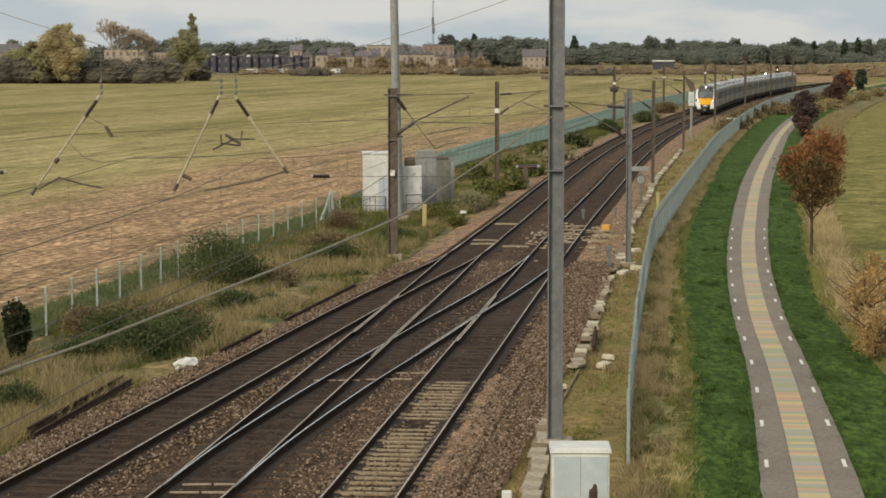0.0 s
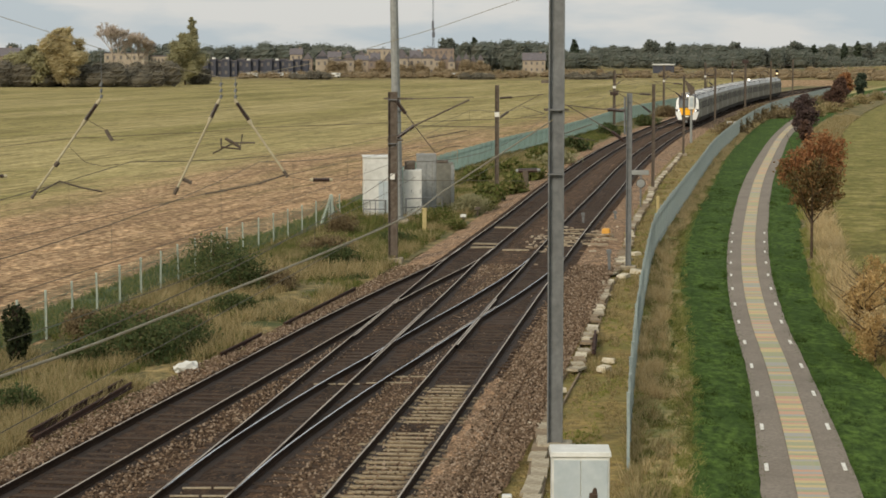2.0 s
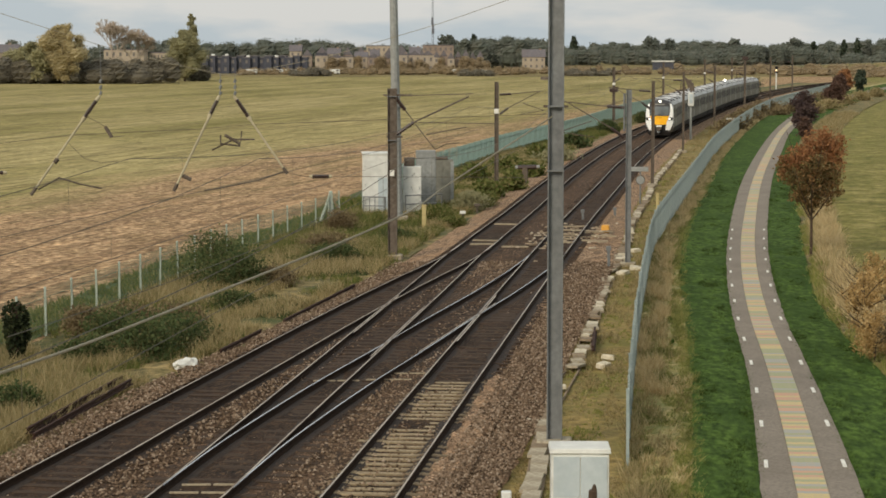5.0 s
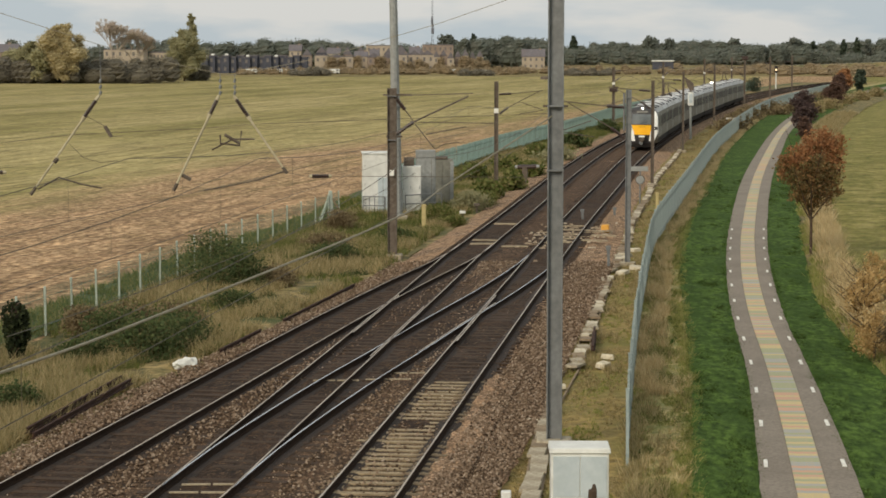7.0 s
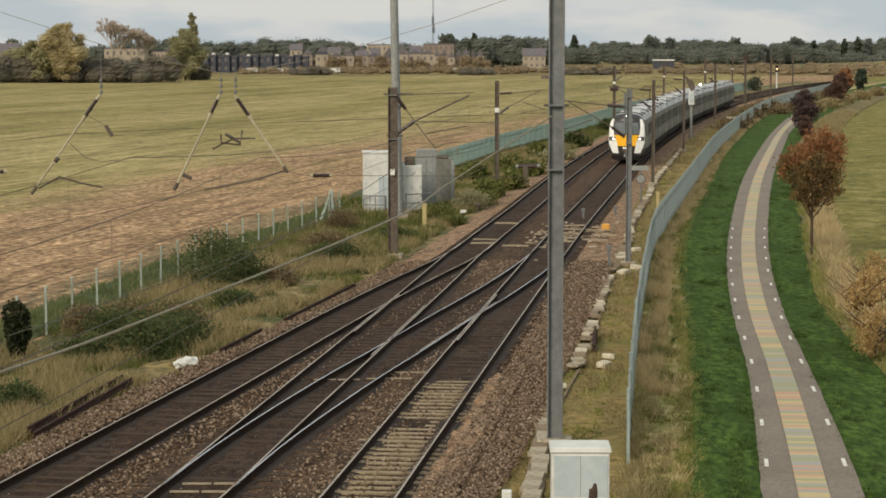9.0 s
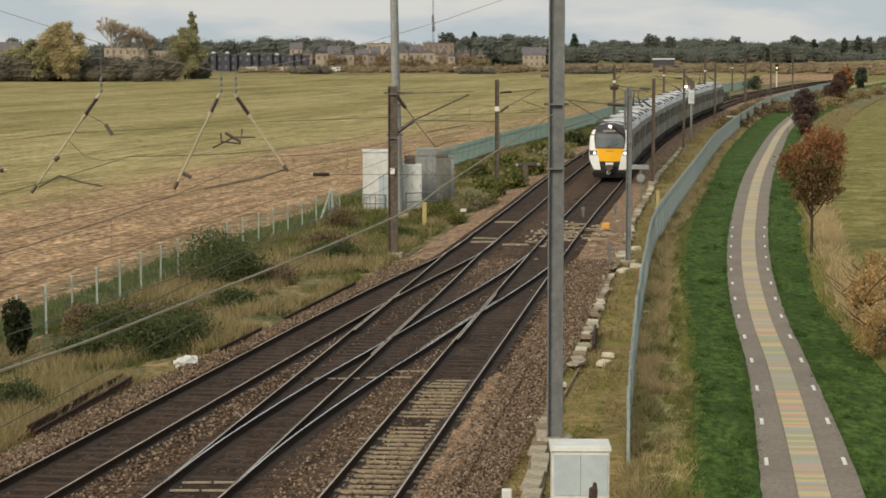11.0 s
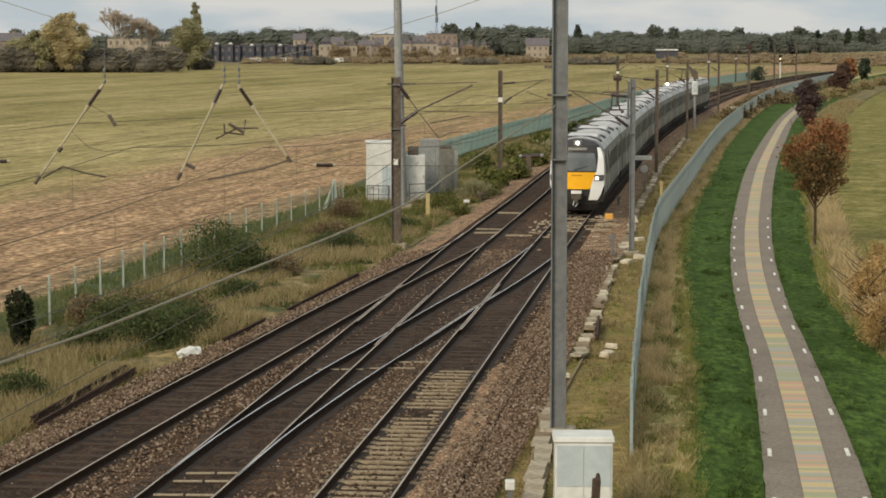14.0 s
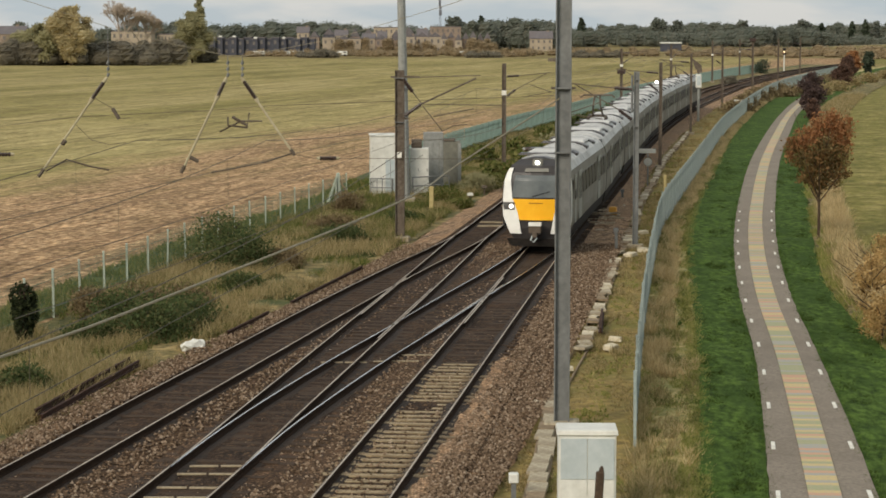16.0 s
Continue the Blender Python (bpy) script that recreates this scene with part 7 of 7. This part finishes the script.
def cab(ob, y1):
    # dark core of the nose
    g, us = Geo(), [-1, -0.8, -0.5, -0.2, 0.2, 0.5, 0.8, 1]
    zs = [0.5, 0.95, 1.35, 1.8, 2.3, 2.85, 3.2, 3.48, 3.66, 3.80]
    for z in zs:
        w = half_width(z) * float(np.interp(z, (0.5, 1.35), (0.76, 1.0)))
        row = [(half_width(z), y1)] + [(u * w * 0.985, nose_y(u * w, z) - 0.03) for u in reversed(us)] + [(-half_width(z), y1)]
        for x, y in row:
            g.v.append((x, y, z))
    n = 10
    for r in range(len(zs) - 1):
        for i in range(n - 1):
            g.f.append((r * n + i, r * n + i + 1, (r + 1) * n + i + 1, (r + 1) * n + i))
    top = (len(zs) - 1) * n
    g.f.append(tuple(top + i for i in range(n)))
    g.f.append(tuple(range(n - 1, -1, -1)))
    g.mi = [0] * len(g.f)
    part("nose", g, M["train_black"], ob, "black cab nose", smooth=False)
    for s in (-1, 1):
        # white cheeks that wrap round the corners
        face_patch(ob, "cheek", s * 0.46, s * 0.83, 0.72, 1.50, 0.05, M["train_white"], "white painted cheek", taper=(s * 0.06, s * 0.16), nu=5)
        face_patch(ob, "cheek", s * 0.52, s * 0.99, 1.50, 2.12, 0.05, M["train_white"], "white painted cheek", taper=(s * 0.16, 0.0), nu=5)
        face_patch(ob, "cheek", s * 0.70, s * 0.985, 2.12, 3.38, 0.03, M["train_white"], "white painted cheek", taper=(s * 0.14, 0.0), nu=4, nz=10)
        lp = face_patch(ob, "headlight", s * 0.63, s * 0.96, 1.70, 2.00, 0.07, M["lamp_housing"], "dark grey headlight housing", taper=(s * 0.0, s * 0.03), nu=4, nz=3)
        x = s * 1.02
        part("lens", Geo().tube((x, nose_y(x, 1.84) + 0.04, 1.84), (x, nose_y(x, 1.84) + 0.11, 1.84), 0.095, n=12), M["lamp_side"], lp, "lit headlight lens")
        # side of the cab with its door
        side = Geo()
        m = 8
        for k in range(m + 1):
            z = 0.95 + (3.2 - 0.95) * k / m
            w = half_width(z)
            yf = nose_y(w, z)
            for y in (y1 - 0.02, yf - 0.55, yf - 0.02):
                side.v.append((s * (w + 0.012), y, z))
        for k in range(m):
            side.f += [(k * 3, k * 3 + 1, k * 3 + 4, k * 3 + 3), (k * 3 + 1, k * 3 + 2, k * 3 + 5, k * 3 + 4)]
            side.mi += [0, 1]
        part("cab_side", side, [M["train_grey"], M["train_white"]], ob, "grey cab side with white corner")
        part("cab_window", Geo().box((s * 1.40, y1 + 0.55, 2.45), (0.03, 0.55, 0.8)), M["train_glass"], ob)
        part("cab_door", Geo().box((s * 1.40, y1 - 0.5, 2.0), (0.02, 0.62, 2.0)), M["train_door"], ob)
    face_patch(ob, "yellow_panel", -0.56, 0.56, 1.36, 2.14, 0.035, M["train_yellow"], "yellow warning panel", taper=(-0.15, 0.15), nu=10)
    face_patch(ob, "lower_lip", -0.46, 0.46, 1.28, 1.37, 0.04, M["train_yellow"], "yellow lower lip", taper=(-0.10, 0.10), nu=8, nz=3)
    ws = face_patch(ob, "windscreen", -0.72, 0.72, 2.20, 3.10, 0.02, M["screen_glass"], "grey tinted windscreen", taper=(0.05, -0.05), nu=10)
    part("wiper", Geo().tube((0.15, nose_y(0.15, 2.25) + 0.06, 2.25), (-0.55, nose_y(-0.55, 2.5) + 0.05, 2.45), 0.015), M["black"], ws)
    face_patch(ob, "destination_display", -0.40, 0.40, 3.24, 3.38, 0.04, M["display"], "unlit grey destination display", nu=6, nz=2)
    hl = part("lamp_housing", Geo().box((0, nose_y(0, 3.58) - 0.02, 3.60), (0.42, 0.3, 0.30)), M["train_grey"], ob, "centre lamp housing", bevel=0.04)
    part("bezel", Geo().box((0, nose_y(0, 3.58) + 0.13, 3.60), (0.30, 0.05, 0.27)), M["pale_steel"], hl, "pale grey lamp surround", bevel=0.02)
    part("lens", Geo().tube((0, nose_y(0, 3.58) + 0.12, 3.60), (0, nose_y(0, 3.58) + 0.20, 3.60), 0.085, n=14), M["lamp_white"], hl, "lit centre lamp")
    face_patch(ob, "small_badge", -0.20, 0.20, 1.96, 2.0, 0.05, M["badge"], "faint brown bar on the yellow panel", nu=4, nz=2)
    # coupler and skirt
    y = HALF
    c = part("coupler", Geo().box((0, y + 0.25, 0.95), (0.5, 0.6, 0.34)).tube((0, y + 0.4, 0.72), (0, y + 0.62, 0.72), 0.12, n=10), M["brown_steel"], ob, "steel coupler", bevel=0.02)
    part("coupler_cover", Geo().box((0, y + 0.42, 1.15), (0.52, 0.3, 0.14)), M["train_white"], c)
    part("hose", Geo().path([(0.1, y + 0.5, 0.7), (0.16, y + 0.55, 0.5), (0.05, y + 0.5, 0.42), (-0.1, y + 0.5, 0.6)], 0.03, n=6), M["grey_box"], c)
    sk = Geo()
    for z, w, o in ((0.20, 1.05, 0.0), (0.52, 1.22, 0.12)):
        for i in range(9):
            x = -w + 2 * w * i / 8
            sk.v += [(x, y + 0.05 + o - 0.30 * (x / 1.4) ** 2, z), (x, y - 0.10 + o - 0.30 * (x / 1.4) ** 2, z)]
    for i in range(8):
        a, b = i * 2, 18 + i * 2
        sk.f += [(a, a + 2, b + 2, b), (a + 1, b + 1, b + 3, a + 3), (b, b + 2, b + 3, b + 1), (a, a + 1, a + 3, a + 2)]
    sk.mi = [0] * len(sk.f)
    part("obstacle_deflector", sk, M["train_under"], ob, "dark grey obstacle deflector")


CARS = [carriage("leading carriage with white and yellow cab front", front=True)]
for number in range(1, 8):
    CARS.append(carriage("grey passenger carriage with pale roof", panto=number in (1, 6), dome=number == 5))


class Way:
    """The path of the train over the ground, by distance run."""

    def __init__(self):
        ys = np.arange(620.0, 30.0, -0.5)
        xs = []
        for y in ys:
            k = min(1.0, max(0.0, (y - 88.0) / 6.0))
            xs.append((TRACK_B(y) * k + ROUTE_Y(y) * (1 - k) if y < 96 else TRACK_B(y)) - 0.10 + 0.17 * math.exp(-(((y - 106) / 9) ** 2)))
        self.p = np.stack([np.array(xs), ys], 1)
        self.s = np.concatenate([[0], np.cumsum(np.hypot(*np.diff(self.p, axis=0).T))])

    def at(self, s):
        return Vector((np.interp(s, self.s, self.p[:, 0]), np.interp(s, self.s, self.p[:, 1]), 0))

    def run(self, y):
        return float(np.interp(-y, -self.p[:, 1], self.s))


def motions():
    """The train rounds the bend and takes the turnout."""
    way = Way()
    front = Line((0.0, 283.0), (2.5, 245.5), (4.0, 224.3), (6.0, 198.2), (7.5, 179.8), (9.0, 163.2), (11.0, 140.0), (12.5, 122.5), (14.0, 106.2), (16.0, 84.9))
    for i, car in enumerate(CARS):
        rows = []
        for k in range(33):
            t = k * 0.5
            nose = way.run(front(t)) - i * CAR
            mid = nose - 0.2 - HALF
            a, b = way.at(mid + 6.9), way.at(mid - 6.9)
            d = (a - b).normalized()
            c = (a + b) / 2
            rows.append((t, pose(c.x, c.y, 0.0, 0, 0, math.degrees(math.atan2(-d.x, d.y)))))
        walk(car, rows)


motions()
